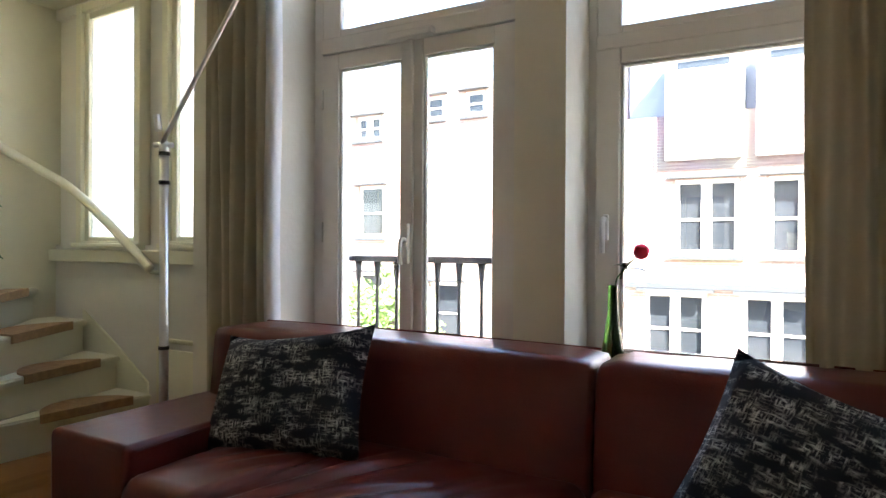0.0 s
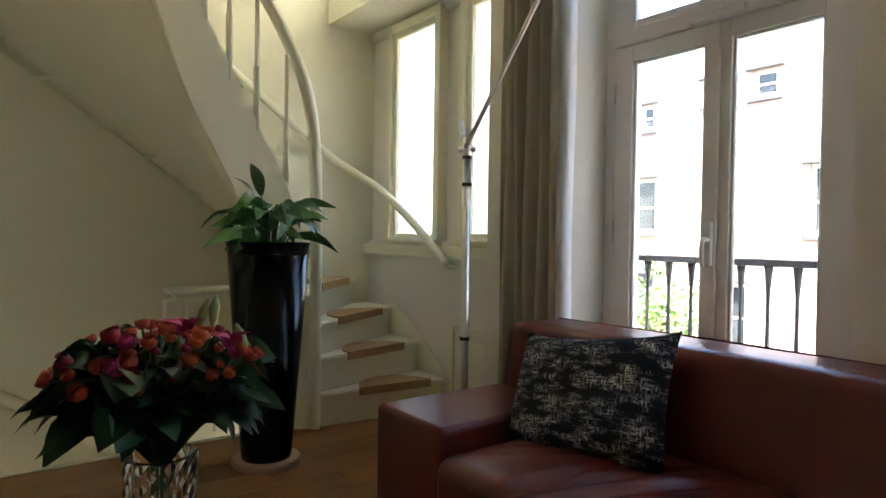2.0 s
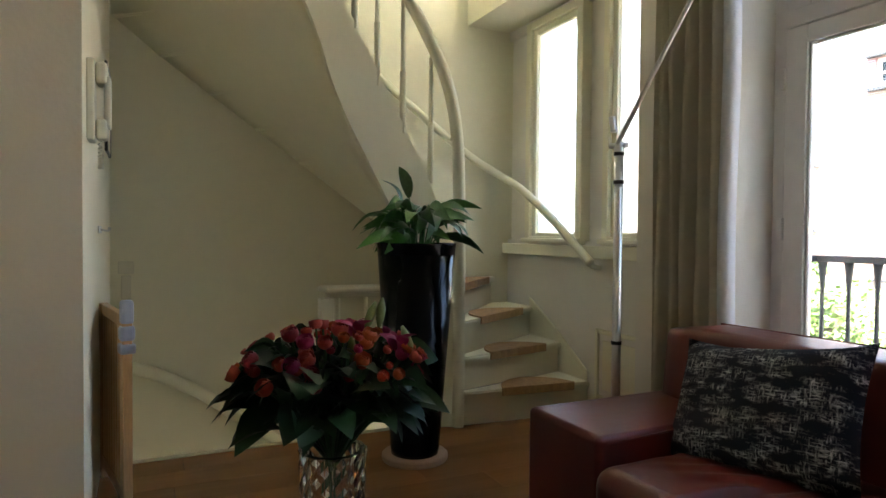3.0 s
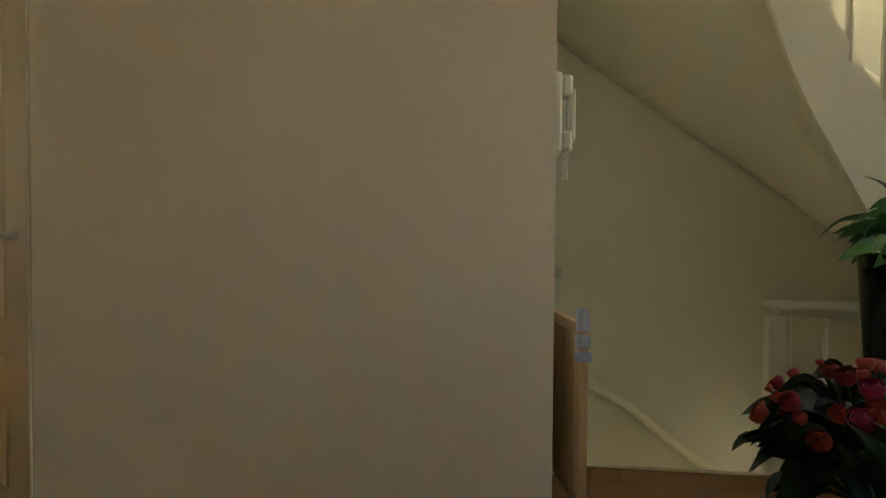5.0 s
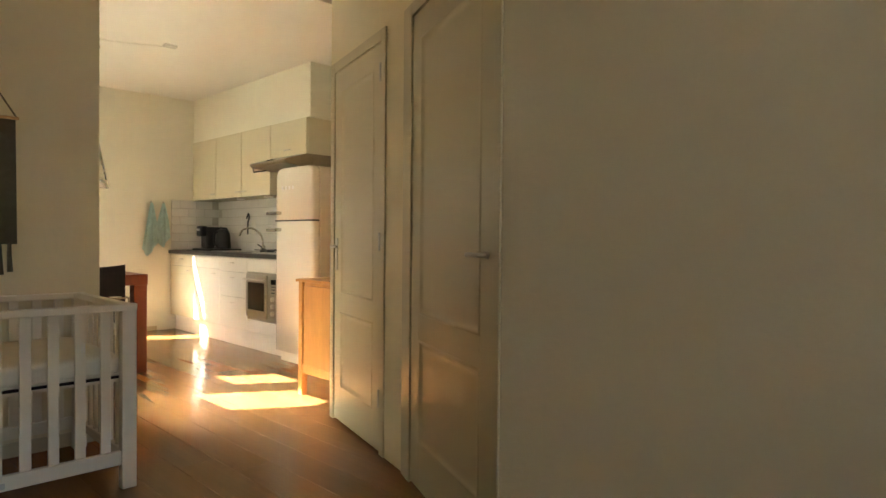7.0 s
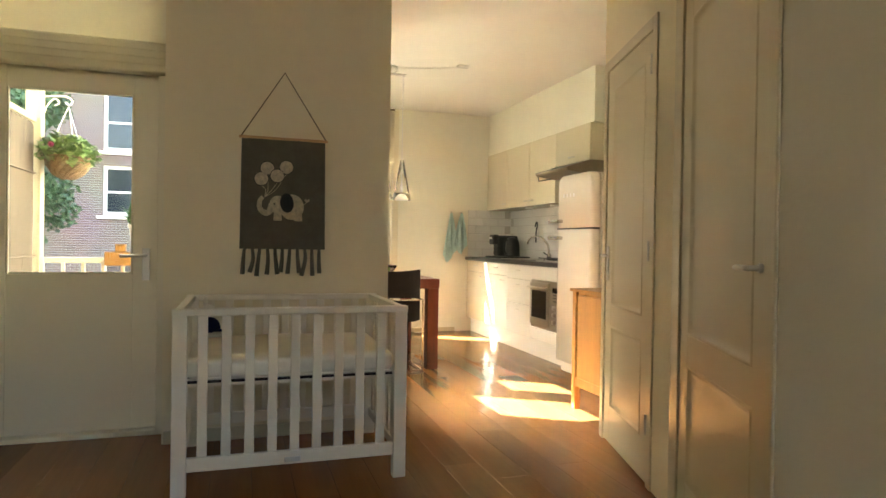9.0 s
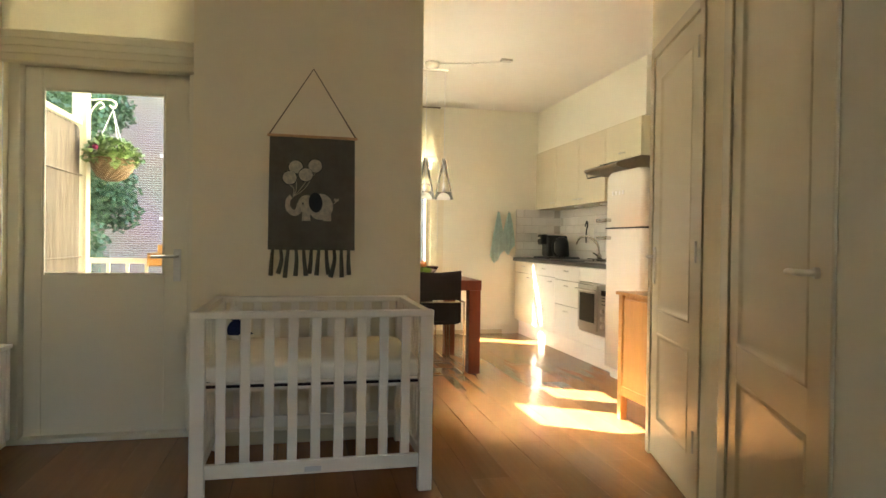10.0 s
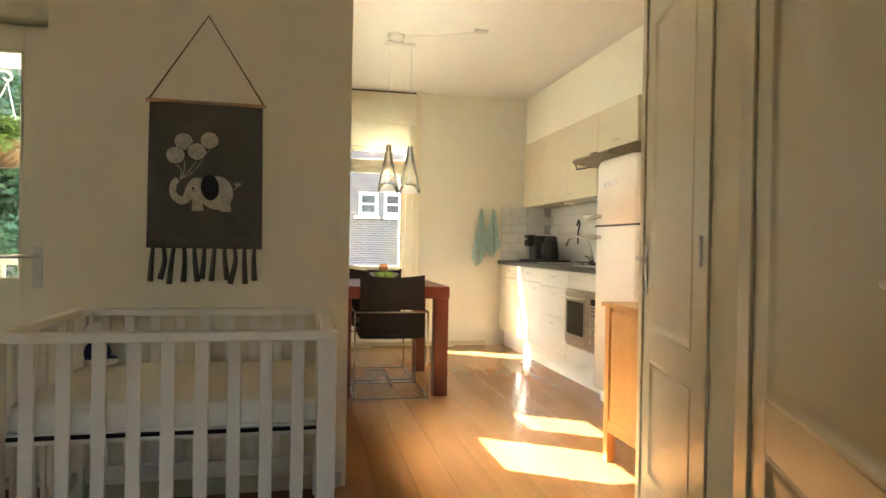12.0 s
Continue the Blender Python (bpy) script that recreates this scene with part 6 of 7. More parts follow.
for x in (-1.965, -1.455):
    for y in (-5.73, -6.24):
        part("leg", bar((x, y, 0.0), (x, y, 0.61)), FRAME_STEEL, ch)
    part("arm", bar((x, -5.73, 0.61), (x, -6.24, 0.61)), FRAME_STEEL, ch)
    part("runner", bar((x, -5.73, 0.012), (x, -6.24, 0.012)), FRAME_STEEL, ch)
for y, z in ((-5.73, 0.61), (-5.73, 0.012), (-6.24, 0.012), (-6.10, 0.43)):
    part("crossbar", bar((-1.965, y, z), (-1.455, y, z)), FRAME_STEEL, ch)
c2 = copy_thing(ch, pose(-1.71, -6.87, 0, 0, 0, 180))
bowl = lathe(bmesh.new(), (-1.70, -6.15, 0.787), [(0.05, 0), (0.06, 0.006), (0.12, 0.075), (0.135, 0.10), (0.132, 0.101), (0.115, 0.075), (0.05, 0.012), (0.01, 0.010)], 32)
solid("fruit_bowl", bowl, glass_material("bowl_glass", 0.0, 1.12), "clear glass fruit bowl on the dining table", "bowl", smooth=True)
for at, c, lab in (((-1.73, -6.13, 0.85), (0.30, 0.48, 0.06), "green apple lying in the glass bowl"), ((-1.665, -6.16, 0.85), (0.34, 0.50, 0.08), "green apple lying in the glass bowl"),
                   ((-1.70, -6.19, 0.905), (0.62, 0.22, 0.08), "red-yellow apple on top of the fruit")):
    m = material("apple_skin", c, 0.35, vary=0.12, scale=12)
    bm = lathe(bmesh.new(), (at[0], at[1], at[2] - 0.032), [(0.008, 0.004), (0.022, 0.0), (0.036, 0.02), (0.038, 0.036), (0.028, 0.056), (0.012, 0.060), (0.004, 0.052)], 18)
    tube(bm, [(at[0], at[1], at[2] + 0.02), (at[0] + 0.004, at[1], at[2] + 0.038)], 0.0018, 5)
    solid("apple", bm, m, lab, "apple", smooth=True)

# pendant lamps over the table
pd = thing("pendant_light", (-1.78, -6.28, 2.70), "two clear glass cone pendants on a white ceiling rose", "lamp")
part("ceiling_rose", lathe(bmesh.new(), (-1.78, -6.28, 2.66), [(0.02, 0), (0.06, 0.012), (0.065, 0.055)], 24), KITCHEN_WHITE, pd, smooth=True)
part("bar", boxed(-1.93, -1.70, -6.315, -6.285, 2.645, 2.663, 0.004), KITCHEN_WHITE, pd)
CONE = glass_material("pendant_glass", 0.03, 1.18, (0.99, 0.99, 0.98))
BAND = glass_material("frosted_pendant_band", 0.5, 1.3, (0.97, 0.96, 0.95))
for x in (-1.735, -1.905):
    part("cable", tube(bmesh.new(), [(x, -6.30, 2.66), (x, -6.30, 1.87)], 0.003, 6), LINING, pd)
    part("shade", lathe(bmesh.new(), (x, -6.30, 1.49), [(0.0735, 0.065), (0.018, 0.37), (0.014, 0.37), (0.0705, 0.065)], 28, cap=False), CONE, pd, "clear glass cone", smooth=True)
    part("shade_band", lathe(bmesh.new(), (x, -6.30, 1.49), [(0.088, 0), (0.0737, 0.0645), (0.0700, 0.0645), (0.084, 0.0)], 28, cap=False), BAND, pd, "frosted glass rim band", smooth=True)
    part("lamp_holder", lathe(bmesh.new(), (x, -6.30, 1.56), [(0.016, 0), (0.016, 0.05), (0.006, 0.10), (0.006, 0.30)], 14), CHROME, pd, smooth=True)
part("ceiling_cable", tube(bmesh.new(), smoothed([(-1.80, -6.27, 2.705), (-2.10, -6.16, 2.700), (-2.36, -6.05, 2.705)], 4), 0.004, 6), KITCHEN_WHITE, pd)
solid("ceiling_junction", boxed(-2.44, -2.34, -6.04, -5.98, 2.695, 2.716, 0.004), KITCHEN_WHITE, "small white cable box on the ceiling", "cable box")

# sideboard beside the closet
sb = thing("sideboard", (-3.1, -4.1, 0), "honey teak sideboard on tapered legs", "sideboard")
part("top", boxed(-3.70, -2.60, -4.36, -3.86, 0.785, 0.805, 0.003), TEAK, sb)
part("body", boxed(-3.68, -2.635, -4.33, -3.88, 0.17, 0.785), TEAK, sb)
part("end_panel", boxed(-2.635, -2.622, -4.29, -3.91, 0.20, 0.76, 0.003), TEAK, sb)
part("front_stile", boxed(-2.66, -2.615, -4.345, -4.30, 0.0, 0.785, 0.003), TEAK, sb)
part("end_rail", boxed(-2.635, -2.618, -4.30, -3.88, 0.155, 0.215, 0.003), TEAK, sb)
for x in (-3.66, -2.64):
    for y in (-4.32, -3.92):
        bm = bmesh.new()
        lathe(bm, (x, y, 0), [(0.016, 0), (0.03, 0.17)], 8)
        part("leg", bm, TEAK, sb)

# kitchen windows
w = thing("window_4", (-1.76, KIT_S, 0.72), "kitchen window in a cream frame with roman blind above", "window", kind="structure")
part("window_frame", framed(bmesh.new(), -2.22, KIT_E, 0.72, 2.62, KIT_S - 0.10, KIT_S - 0.004, 0.075), DOOR_PAINT, w)
part("sash", framed(bmesh.new(), -2.145, KIT_E - 0.075, 0.795, 1.90, KIT_S - 0.085, KIT_S - 0.025, 0.06), DOOR_PAINT, w)
part("transom", boxed(-2.145, KIT_E - 0.075, KIT_S - 0.09, KIT_S - 0.012, 1.90, 1.985, 0.006), DOOR_PAINT, w)
pane("pane", -2.085, KIT_E - 0.135, 0.855, 1.84, KIT_S - 0.055, w)
pane("top_pane", -2.145, KIT_E - 0.075, 1.985, 2.545, KIT_S - 0.055, w)
part("window_sill", boxed(-2.24, KIT_E, KIT_S - 0.004, KIT_S + 0.03, 0.70, 0.722, 0.004), DOOR_PAINT, w)
part("casing", boxed(-2.30, -2.215, KIT_S, KIT_S + 0.015, 0.05, 2.69, 0.004), DOOR_PAINT, w)
bl = thing("roman_blind", (-1.76, KIT_S + 0.05, 2.05), "cream roman blind over the kitchen window", "blind")
part("cloth", boxed(-2.235, KIT_E - 0.01, KIT_S + 0.035, KIT_S + 0.040, 2.075, 2.69, 0.0015, 1), BLIND, bl)
for z in (2.36, 2.11):
    part("fold", soft_box(-2.238, KIT_E - 0.011, KIT_S + 0.036, KIT_S + 0.047, z - 0.006, z + 0.006, 0.004, 1, cuts=3), BLIND, bl, smooth=True)
part("hem_bar", boxed(-2.238, KIT_E - 0.011, KIT_S + 0.033, KIT_S + 0.046, 2.055, 2.078, 0.004), BLIND, bl)
part("headrail", boxed(-2.238, KIT_E - 0.011, KIT_S + 0.028, KIT_S + 0.052, 2.685, 2.70, 0.003), OAK_GAP, bl)
part("cord", tube(bmesh.new(), [(-2.225, KIT_S + 0.03, 2.1), (-2.225, KIT_S + 0.03, 1.0)], 0.002, 5), LINING, bl)
for y0, y1, z0, z1 in (SIDE_A, SIDE_B):
    w = thing("window_5", (KIT_E + 0.1, (y0 + y1) / 2, z0), "narrow kitchen side window in a cream frame", "window", kind="structure")
    bm = bmesh.new()
    for a, b, c, d in ((y0, y0 + 0.02, z0, z1), (y1 - 0.02, y1, z0, z1), (y0 + 0.02, y1 - 0.02, z0, z0 + 0.02), (y0 + 0.02, y1 - 0.02, z1 - 0.02, z1)):
        box(bm, KIT_E + 0.08, KIT_E + 0.13, a, b, c, d, 0.003, 1)
    part("window_frame", bm, PAINT, w)
    ob = part("pane", boxed(KIT_E + 0.10, KIT_E + 0.106, y0 + 0.02, y1 - 0.02, z0 + 0.02, z1 - 0.02), GLASS, w)
    ob.visible_shadow = False

# ---------------------------------------------------------------- outdoors, rear
GROUND = -4.2
GRAVEL = material("grey_paving", (0.22, 0.21, 0.19), 0.9, vary=0.15, scale=2, bump=0.2)
structure("ground", boxed(-400, 400, -400, 400, GROUND - 0.2, GROUND), GRAVEL, "grey street and yard paving", "ground")
structure("balcony_floor", boxed(-1.04, 1.6, -6.1, -4.52, -0.15, -0.03), GRAVEL, "grey rear balcony floor", "floor")
bm = boxed(-0.3, 4.0, -5.5, -4.52, 2.78, 2.95)
# unseen extra slab, added to block the sun from basket and post
box(bm, 0.78, 4.0, -5.5 - 3.0, -5.5, 2.78, 2.95)
structure("balcony_above", bm, CRIB_PAINT, "underside of the balcony above with an added sun-blocking slab", "ceiling")
rl = thing("balcony_fence", (0.4, -5.95, -0.03), "white painted balcony railing with flat bars", "railing")
part("top_rail", boxed(-1.0, 1.55, -5.98, -5.93, 0.905, 0.945, 0.004), CRIB_PAINT, rl)
part("bottom_rail", boxed(-1.0, 1.55, -5.97, -5.94, 0.05, 0.09, 0.004), CRIB_PAINT, rl)
for k in range(19):
    part("bar", boxed(-0.98 + k * 0.135, -0.955 + k * 0.135, -5.965, -5.945, -0.03, 0.905, 0.003), CRIB_PAINT, rl)
solid("balcony_post", boxed(0.905, 1.005, -5.92, -5.82, -0.03, 3.1, 0.006), PAINT, "cream wooden balcony post", "post")
br = thing("plant_bracket", (0.90, -5.86, 2.1), "white scrolled iron plant bracket on the post", "bracket")
part("arm", tube(bmesh.new(), smoothed([(0.905, -5.86, 2.12), (0.82, -5.86, 2.13), (0.75, -5.86, 2.13), (0.715, -5.86, 2.10), (0.735, -5.86, 2.07), (0.76, -5.86, 2.09)], 5), 0.007, 6), CRIB_PAINT, br)
part("scroll", tube(bmesh.new(), smoothed([(0.905, -5.86, 1.96), (0.88, -5.86, 2.05), (0.83, -5.86, 2.11), (0.80, -5.86, 2.08), (0.83, -5.86, 2.06)], 5), 0.006, 6), CRIB_PAINT, br)
WICKER = material("woven_willow", (0.26, 0.16, 0.08), 0.8, vary=0.3, scale=40, bump=0.5, bump_scale=120)
hbk = thing("hanging_basket", (0.738, -5.86, 1.52), "wicker hanging basket full of green trailing plants", "hanging basket")
bm = bmesh.new()
seg, rings = 30, []
for j in range(9):
    t = math.pi / 2 * j / 8
    r, z = 0.140 * math.sin(t) + 0.01, 1.52 + 0.165 * (1 - math.cos(t))
    rings.append([bm.verts.new((0.738 + (r + (0.006 if (i + j) % 2 else 0)) * math.cos(2 * math.pi * i / seg), -5.86 + (r + (0.006 if (i + j) % 2 else 0)) * math.sin(2 * math.pi * i / seg), z)) for i in range(seg)])
for a, b in zip(rings, rings[1:]):
    for i in range(seg):
        bm.faces.new((a[i], a[(i + 1) % seg], b[(i + 1) % seg], b[i]))
bm.faces.new(rings[0][::-1])
bm.faces.new(rings[-1])
part("basket", bm, WICKER, hbk)
for j, z in enumerate((1.56, 1.60, 1.64, 1.68)):
    r = (0.085, 0.118, 0.138, 0.150)[j]
    part("weave", tube(bmesh.new(), [(0.738 + r * math.cos(2 * math.pi * i / 24), -5.86 + r * math.sin(2 * math.pi * i / 24), z + 0.004 * (i % 2)) for i in range(25)], 0.008, 6), WICKER, hbk)
for k in range(3):
    a = 2 * math.pi * k / 3 + 0.4
    part("chain", tube(bmesh.new(), [(0.738 + 0.14 * math.cos(a), -5.86 + 0.14 * math.sin(a), 1.69), (0.738, -5.86, 2.06)], 0.003, 5), STEEL, hbk)
bm = bmesh.new()
rnd = random.Random(5)
for k in range(420):
    a, r = rnd.uniform(0, 2 * math.pi), 0.205 * math.sqrt(rnd.random())
    z = 1.70 + rnd.uniform(0, 0.17) * (1 - r / 0.34) - (0.10 if r > 0.15 else 0) * rnd.random()
    p = Vector((0.738 + r * math.cos(a), -5.86 + r * math.sin(a), z))
    leaf(bm, p, p + Vector((rnd.uniform(-.06, .06), rnd.uniform(-.06, .06), rnd.uniform(-0.02, 0.06))), rnd.uniform(0.025, 0.045), 0.01)
part("foliage", bm, LEAF_BRIGHT, hbk, "bright green trailing leaves", smooth=True)
rose(hbk, (0.80, -5.66, 1.75), 0.02, PETALS["magenta"], (0, 1, 0.5))
sc = thing("privacy_screen", (0.95, -5.2, 0), "woven reed privacy screen under a cream rail", "screen")
REED = material("dry_reed", (0.22, 0.175, 0.125), 0.9, vary=0.25, scale=20, stretch=(1, 1, 0.1), island=0.2)
for k in range(68):
    y = -5.80 + k * 0.0185
    part("reed", boxed(0.945, 0.955, y, y + 0.0155, -0.03, 1.90 + 0.004 * (k % 5)), REED, sc)
part("top_rail", boxed(0.93, 0.97, -5.818, -4.53, 1.92, 1.96, 0.004), PAINT, sc)
for z in (0.35, 0.95, 1.55):
    part("batten", boxed(0.930, 0.9445, -5.818, -4.53, z, z + 0.012, 0.002, 1), REED, sc)
pb = thing("planter_box", (0.32, -5.95, 0.89), "small varnished wood box hung on the railing", "planter")
part("box", boxed(0.15, 0.50, -6.00, -5.89, 0.885, 0.99, 0.004), TEAK, pb)
part("lid", boxed(0.36, 0.43, -5.98, -5.91, 0.99, 1.05, 0.004), TEAK, pb)
solid("flower_pot", lathe(bmesh.new(), (0.265, -5.955, 0.992), [(0.05, 0), (0.075, 0.18), (0.085, 0.185), (0.085, 0.22), (0.07, 0.22)], 18), CRIB_PAINT, "white ribbed flower pot on the railing box", "flower pot")
bm = bmesh.new()
for k in range(60):
    p = Vector((0.265 + rnd.uniform(-.07, .07), -5.955 + rnd.uniform(-.07, .07), 1.20))
    leaf(bm, p, p + Vector((rnd.uniform(-.1, .1), rnd.uniform(-.1, .1), rnd.uniform(0.05, 0.2))), 0.05, 0.02)
solid("pot_plant", bm, LEAF_PALE, "leafy green plant in the white pot", "plant", smooth=True)


def tree(name, x, y, z0, height, crown, n, seed, mat, label):
    """A tapered trunk with limbs and a crown of small leaf clumps."""
    rnd = random.Random(seed)
    t = thing(name, (x, y, z0), label, "tree")
    bark = MATS.get("bark") or material("bark", (0.12, 0.085, 0.06), 0.9, vary=0.25, scale=8, bump=0.5)
    part("trunk", tube(bmesh.new(), smoothed([(x, y, z0), (x + 0.1, y, z0 + height * 0.35), (x - 0.05, y + 0.1, z0 + height * 0.8)], 4), 0.22, 10, 0.07), bark, t)
    tips = []
    for k in range(9):
        a = 2 * math.pi * k / 9 + rnd.uniform(-.3, .3)
        s = Vector((x, y, z0 + height * rnd.uniform(0.3, 0.65)))
        e = s + Vector((math.cos(a), math.sin(a), rnd.uniform(0.3, 0.9))) * crown * rnd.uniform(0.6, 0.9)
        part("limb", tube(bmesh.new(), smoothed([s, (s + e) / 2 + Vector((0, 0, 0.2)), e], 3), 0.07, 6, 0.02), bark, t)
        tips.append(e)
    bm = bmesh.new()
    centre = Vector((x, y, z0 + height * 0.68))
    clumps = [(centre + Vector((rnd.gauss(0, 1), rnd.gauss(0, 1), rnd.gauss(0, 1) * 1.1)).normalized() * crown * rnd.uniform(0.2, 1.0), rnd.uniform(0.35, 0.8) * crown * 0.4) for _ in range(46)]
    for k in range(n):
        c, r = clumps[k % len(clumps)]
        p = c + Vector((rnd.gauss(0, 1), rnd.gauss(0, 1), rnd.gauss(0, 1))).normalized() * r * rnd.uniform(0.5, 1.0)
        q = Vector((rnd.gauss(0, 1), rnd.gauss(0, 1), rnd.gauss(0, 0.7))).normalized() * 0.115
        sd = q.orthogonal().normalized() * 0.036
        v = [bm.verts.new(u) for u in (p, p + q * 0.5 + sd, p + q, p + q * 0.5 - sd)]
        bm.faces.new(v)
    part("crown", bm, mat, t, "dense green leaf crown")
    return t


TREE_LEAF = material("tree_leaf", (0.07, 0.14, 0.055), 0.5, vary=0.3, scale=1.2)
TREE_PALE = material("street_tree_leaf", (0.16, 0.26, 0.07), 0.5, vary=0.25, scale=1.2)
tree("garden_tree", 4.7, -13.5, GROUND, 9.0, 2.7, 34000, 2, TREE_LEAF, "dense green garden tree behind the houses")


def brick_wall(name, x0, x1, y, z0, z1, face, openings, label):
    """A far brick building: walls round its openings, with framed windows and sills as parts."""
    h = thing(name, ((x0 + x1) / 2, y, z0), label, "building")
    xs = sorted({x0, x1, *[o[0] for o in openings], *[o[1] for o in openings]})
    bm = bmesh.new()
    y0, y1 = (y, y + 0.3) if face < 0 else (y - 0.3, y)
    for a, b in zip(xs, xs[1:]):
        cuts = sorted([(o[2], o[3]) for o in openings if o[0] < b - 1e-6 and o[1] > a + 1e-6])
        z = z0
        for c0, c1 in cuts:
            box(bm, a, b, y0, y1, z, c0)
            z = c1
        box(bm, a, b, y0, y1, z, z1)
    part("wall", bm, face_brick, h)
    for o in openings:
        fy = y + 0.12 if face < 0 else y - 0.12
        bm = bmesh.new()
        framed(bm, o[0], o[1], o[2], o[3], fy - 0.04, fy + 0.04, 0.09)
        if len(o) > 4 and o[4] == 2:
            m = (o[0] + o[1]) / 2
            box(bm, m - 0.10, m + 0.10, fy - 0.05, fy + 0.05, o[2] + 0.09, o[3] - 0.09)
        zz = o[2] + (o[3] - o[2]) * 0.45
        box(bm, o[0] + 0.09, o[1] - 0.09, fy - 0.03, fy + 0.03, zz, zz + 0.05)
        wdw = part("window", bm, CRIB_PAINT, h)
        part("pane", boxed(o[0] + 0.05, o[1] - 0.05, fy - 0.004, fy + 0.004, o[2] + 0.05, o[3] - 0.05), dark_pane, wdw)
        if face < 0:
            part("lintel", boxed(o[0] - 0.15, o[1] + 0.15, y - 0.16, y, o[3] + 0.02, o[3] + 0.08), LEAD, wdw)
        part("sill", boxed(o[0] - 0.12, o[1] + 0.12, min(y, y + face * 0.12), max(y, y + face * 0.12), o[2] - 0.10, o[2] - 0.02), LEAD if face < 0 else CRIB_PAINT, wdw)
    return h


def brick_texture(name, c1, c2, mortar):
    m = bpy.data.materials.new(name)
    m.use_nodes = True
    n, l = m.node_tree.nodes, m.node_tree.links
    b = n["Principled BSDF"]
    b.inputs["Roughness"].default_value = 0.9
    tc, mp, t = n.new("ShaderNodeTexCoord"), n.new("ShaderNodeMapping"), n.new("ShaderNodeTexBrick")
    mp.inputs["Rotation"].default_value = (radians(90), 0, 0)
    l.new(tc.outputs["Object"], mp.inputs[0]), l.new(mp.outputs[0], t.inputs["Vector"])
    for k, v in (("Color1", c1), ("Color2", c2), ("Mortar", mortar)):
        t.inputs[k].default_value = (*v, 1)
    t.inputs["Scale"].default_value = 1.0
    t.inputs["Brick Width"].default_value, t.inputs["Row Height"].default_value, t.inputs["Mortar Size"].default_value = 0.21, 0.0625, 0.008
    nz, mx = n.new("ShaderNodeTexNoise"), n.new("ShaderNodeMix")
    nz.inputs["Scale"].default_value = 0.7
    mx.data_type, mx.blend_type = "RGBA", "MULTIPLY"
    mx.inputs[0].default_value = 0.5
    l.new(tc.outputs["Object"], nz.inputs["Vector"])
    l.new(t.outputs["Color"], mx.inputs[6]), l.new(nz.outputs["Color"], mx.inputs[7])
    l.new(mx.outputs[2], b.inputs["Base Color"])
    bp = n.new("ShaderNodeBump")
    bp.inputs["Strength"].default_value, bp.inputs["Distance"].default_value = 0.5, 0.01
    l.new(t.outputs["Fac"], bp.inputs["Height"])
    bp.invert = True
    l.new(bp.outputs[0], b.inputs["Normal"])
    return m


LEAD = material("dark_lead_flashing", (0.05, 0.055, 0.06), 0.6, vary=0.1, scale=4)
ZINC = material("grey_blue_slate", (0.20, 0.23, 0.30), 0.6, vary=0.1, scale=4)
dark_pane = material("dark_window_pane", (0.03, 0.035, 0.04), 0.06, vary=0.1, scale=0.6)
face_brick = brick_texture("rear_brick", (0.13, 0.083, 0.066), (0.21, 0.138, 0.11), (0.38, 0.34, 0.30))
REAR_Y = -19.0
brick_wall("rear_building", -30, 30, REAR_Y, GROUND, 9.0, 1,
           [(-3.05, -2.50, 1.90, 2.55), (-3.75, -3.2, 1.90, 2.55), (-3.05, -2.50, -0.6, 0.3), (1.95, 2.95, 1.70, 3.0), (1.95, 2.95, 3.38, 5.0), (1.95, 2.95, -0.9, 0.6), (-6.0, -5.0, 1.4, 3.2)],
           "brown brick apartment block behind the gardens")

# ---------------------------------------------------------------- outdoors, street side
face_brick = brick_texture("street_brick", (0.40, 0.25, 0.20), (0.50, 0.33, 0.27), (0.60, 0.56, 0.50))
FAR = 14.0
brick_wall("street_house", -3.0, 9.0, FAR, GROUND, 3.75, -1,
           [(-1.95, -0.72, 0.85, 2.40, 2), (-0.20, 1.03, 0.85, 2.40, 2), (1.6, 2.8, 0.85, 2.40, 2), (-2.55, -1.32, -1.4, 0.05, 2), (-0.65, 0.58, -1.4, 0.05, 2), (1.3, 2.5, -1.4, 0.05, 2)],
           "brick terraced house across the street with white windows")
brick_wall("street_house", -14.0, -3.2, FAR + 1.2, GROUND, 5.4, -1,
           [(-11.1, -10.2, 1.25, 2.75), (-11.2, -10.3, 4.1, 4.8, 2), (-8.8, -8.2, 4.5, 5.15), (-7.55, -6.95, 4.5, 5.15), (-11.1, -10.2, -1.4, 0.2), (-6.2, -5.2, 1.2, 2.8), (-8.6, -7.6, -1.6, 0.0)],
           "taller terraced house across the street")
STONE = material("white_render", (0.75, 0.73, 0.70), 0.8, vary=0.05, scale=2)
structure("street_band", boxed(-3.0, 9.0, FAR - 0.10, FAR, 0.14, 0.26), LEAD, "dark lead band on the house front", "trim")
face_brick = brick_texture("gable_brick", (0.15, 0.105, 0.095), (0.20, 0.145, 0.13), (0.30, 0.27, 0.25))
structure("street_brick_band", boxed(-2.35, 9.0, FAR - 0.03, FAR, 2.60, 3.75), face_brick, "brown brick band under the dormers", "wall")
structure("street_brick_pier", boxed(-4.55, -3.9, FAR + 1.15, FAR + 1.2, -1.5, 3.6), face_brick, "brown brick pier on the house front", "wall")
structure("street_roof", boxed(-3.0, 9.0, FAR + 0.5, FAR + 5, 3.75, 5.6), ZINC, "grey slate mansard roof", "roof")
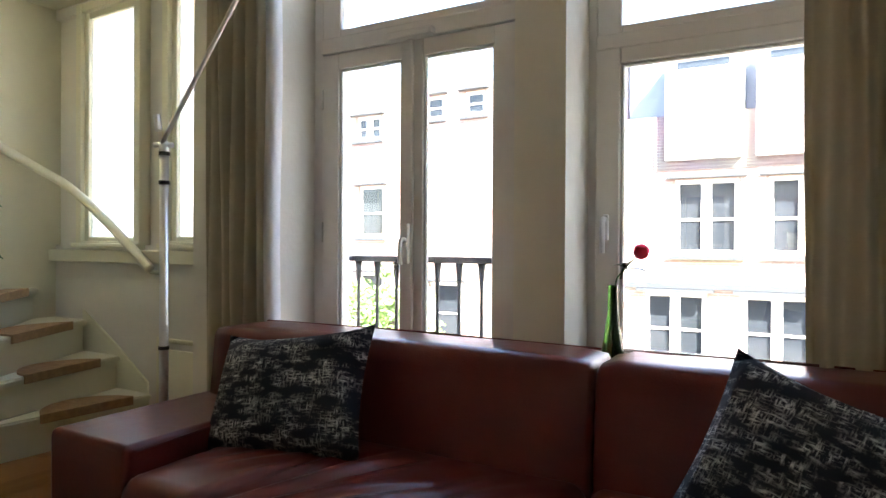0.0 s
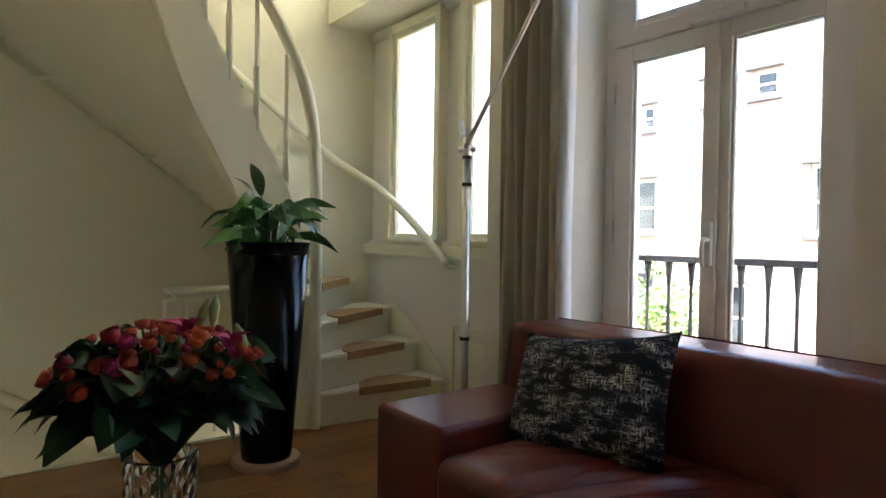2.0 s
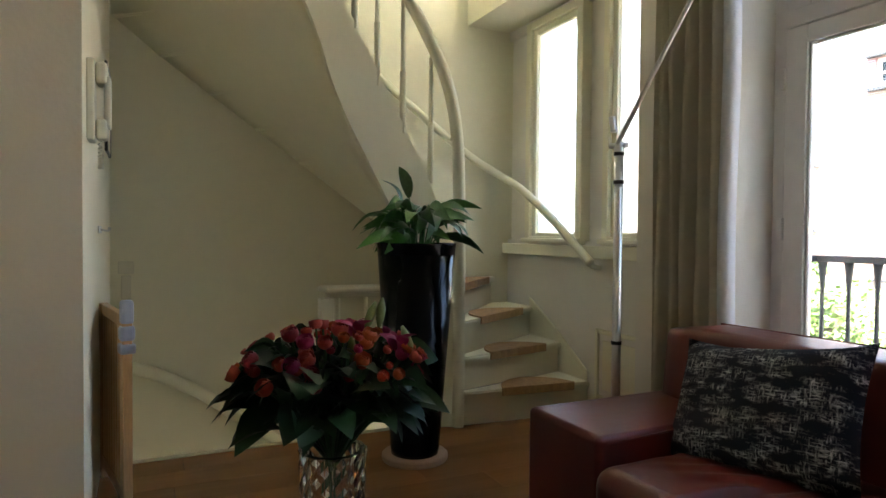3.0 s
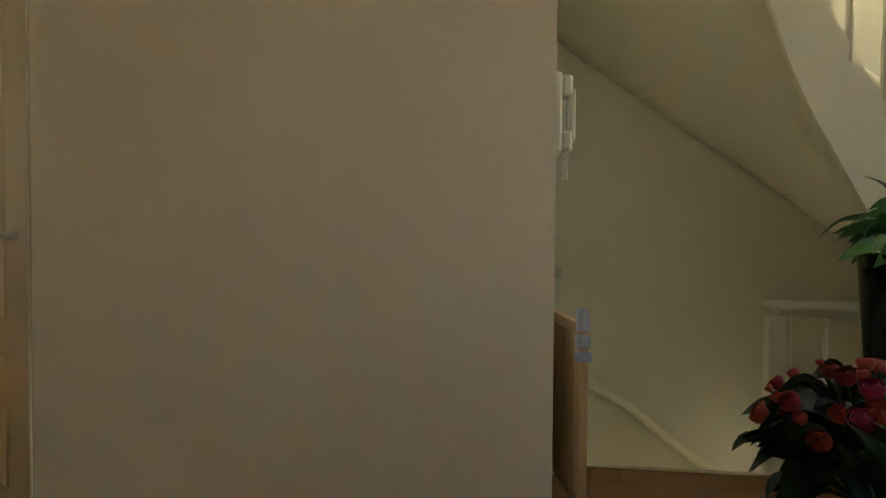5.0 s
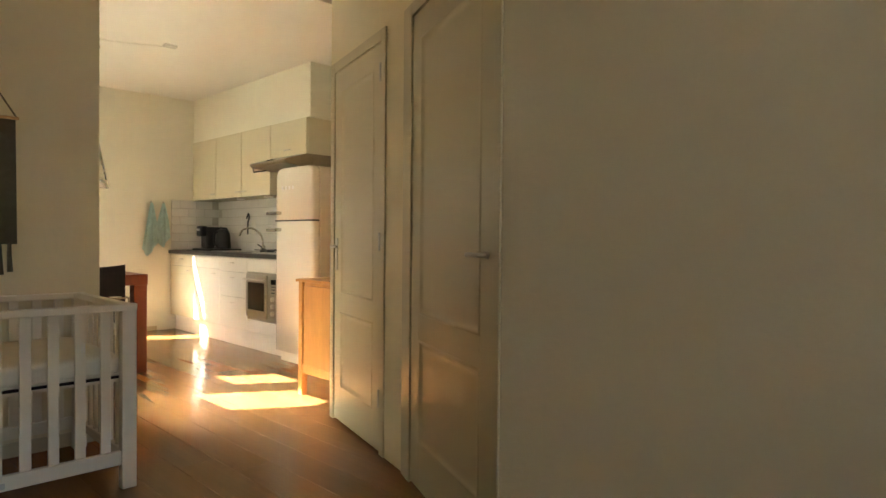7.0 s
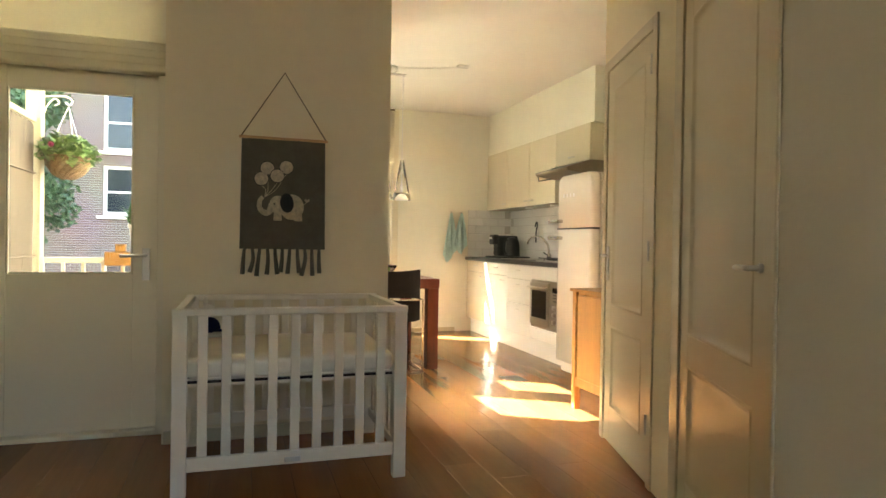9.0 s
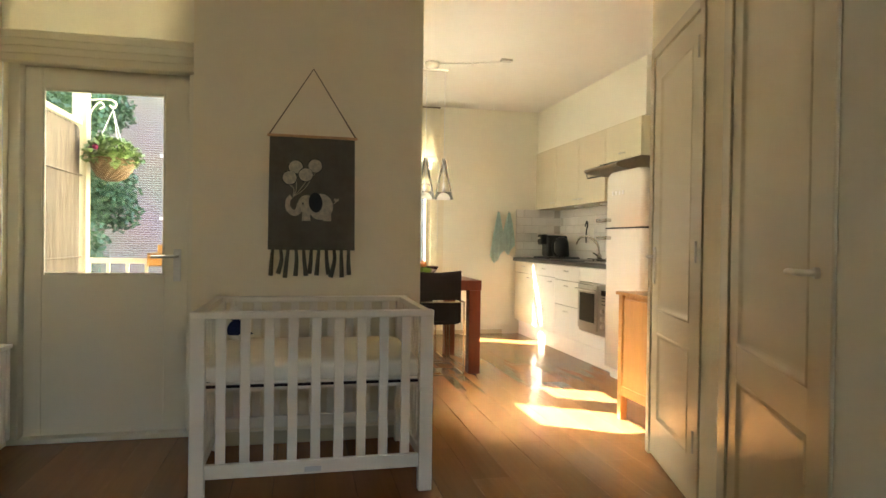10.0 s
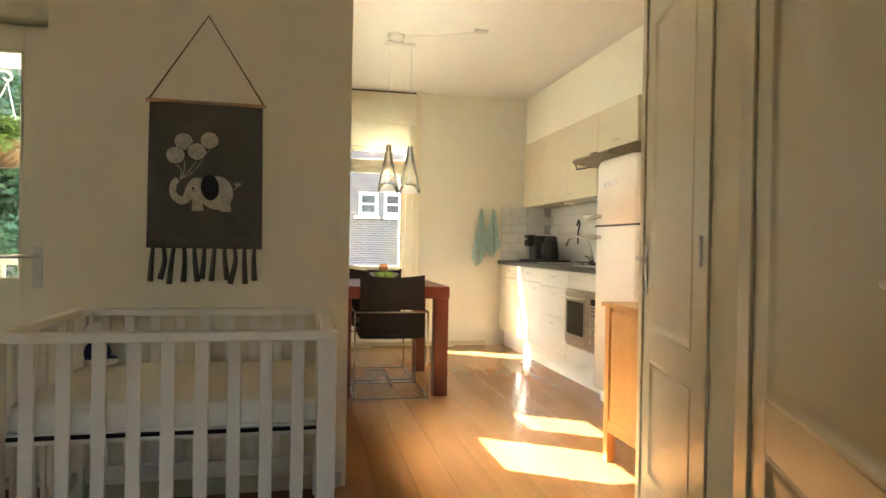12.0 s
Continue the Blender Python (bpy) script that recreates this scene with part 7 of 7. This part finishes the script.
for x0 in (-2.13, -0.42, 1.3):
    dm = thing("dormer", (x0 + 0.75, FAR - 0.1, 2.8), "white box dormer on the roof across the street", "dormer", "street dormers")
    part("body", boxed(x0, x0 + 1.48, FAR - 0.15, FAR + 0.6, 2.80, 4.85, 0.02), STONE, dm)
    part("cornice", boxed(x0 - 0.03, x0 + 1.51, FAR - 0.22, FAR + 0.6, 4.85, 4.97), STONE, dm)
    part("window", boxed(x0 + 0.25, x0 + 1.23, FAR - 0.165, FAR - 0.15, 4.66, 4.80), dark_pane, dm)
tree("street_tree", -7.1, 10.6, GROUND, 5.2, 1.3, 5000, 8, TREE_PALE, "leafy young street tree")
tree("street_tree", -2.3, 9.8, GROUND, 4.2, 0.7, 2500, 9, TREE_PALE, "leafy young street tree")

# ---------------------------------------------------------------- tiles and floor boards
tl = new("wall_tiles")
BASE[tl.name] = Vector((0, 0, 0))
tagged(tl, "white rectangular kitchen wall tiles in stretcher bond", "tiles", kind="structure")
part("grout", boxed(KIT_W, KIT_W + 0.003, KIT_S + 0.002, -5.56, CT, 1.515), GROUT, tl)
part("grout", boxed(KIT_W + 0.003, -3.215, KIT_S, KIT_S + 0.003, CT, 1.515), GROUT, tl)
TW, TH, GAP = 0.20, 0.098, 0.003


def shared(name, bm, mat):
    return finish(bm, name, mat)


tile_w = shared("tile", boxed(0, 0.010, GAP / 2, TW - GAP / 2, GAP / 2, TH - GAP / 2, 0.003, 1), TILE)
tile_h = shared("tile", boxed(GAP / 2, TW / 2 - GAP / 2, 0, 0.010, GAP / 2, TH - GAP / 2, 0.003, 1), TILE)
tile_s = shared("tile", boxed(GAP / 2, TW - GAP / 2, 0, 0.010, GAP / 2, TH - GAP / 2, 0.003, 1), TILE)
for r in range(6):
    z = CT + 0.001 + r * TH
    y = KIT_S + 0.012 - (TW / 2 if r % 2 else 0) + 0.1
    while y < -5.78:
        o = new("tile", tile_w)
        o.parent, o.location = tl, (KIT_W + 0.002, y, z)
        y += TW
    for k in range(3):
        x = -3.215 - (k + 1) * TW - (TW / 2 if r % 2 else 0)
        if x < KIT_W - 0.02:
            continue
        o = new("tile", tile_s)
        o.parent, o.location = tl, (x, KIT_S + 0.002, z)
    if r % 2:
        o = new("tile", tile_h)
        o.parent, o.location = tl, (-3.215 - TW / 2, KIT_S + 0.002, z)

bd = new("floor_boards")
BASE[bd.name] = Vector((0, 0, 0))
tagged(bd, "honey oak floor boards laid lengthwise", "floor", kind="structure")
BW = 0.18
rnd = random.Random(4)
lengths = (1.6, 2.1, 2.6)
board = {}
for ln in lengths + (0.8, 0.4):
    board[ln] = shared("board", boxed(0.0005, BW - 0.0008, 0.0006, ln - 0.0008, -0.016, 0, 0.0006, 1), OAK)


def lay(x, y0, y1):
    y = y0 - rnd.uniform(0, 1.2)
    while y < y1:
        ln = rnd.choice(lengths)
        fits = [l for l in (2.6, 2.1, 1.6, 0.8, 0.4) if y + l <= y1 + 0.25]
        ln = ln if y + ln <= y1 + 0.25 else (fits[0] if fits else 0)
        if not ln:
            break
        o = new("board", board[ln])
        o.parent, o.location = bd, (x, y, 0)
        y += ln


x = -2.88
while x < EAST:
    south = KIT_S if x < KIT_E - 0.05 else REAR - 0.28
    lay(x, south + 0.1, 2.20)
    x += BW
x = -2.88 - BW
while x > KIT_W - 0.1:
    lay(x, KIT_S + 0.1, -3.9)
    x -= BW
lay(-2.88 - BW, -3.5, -0.45)
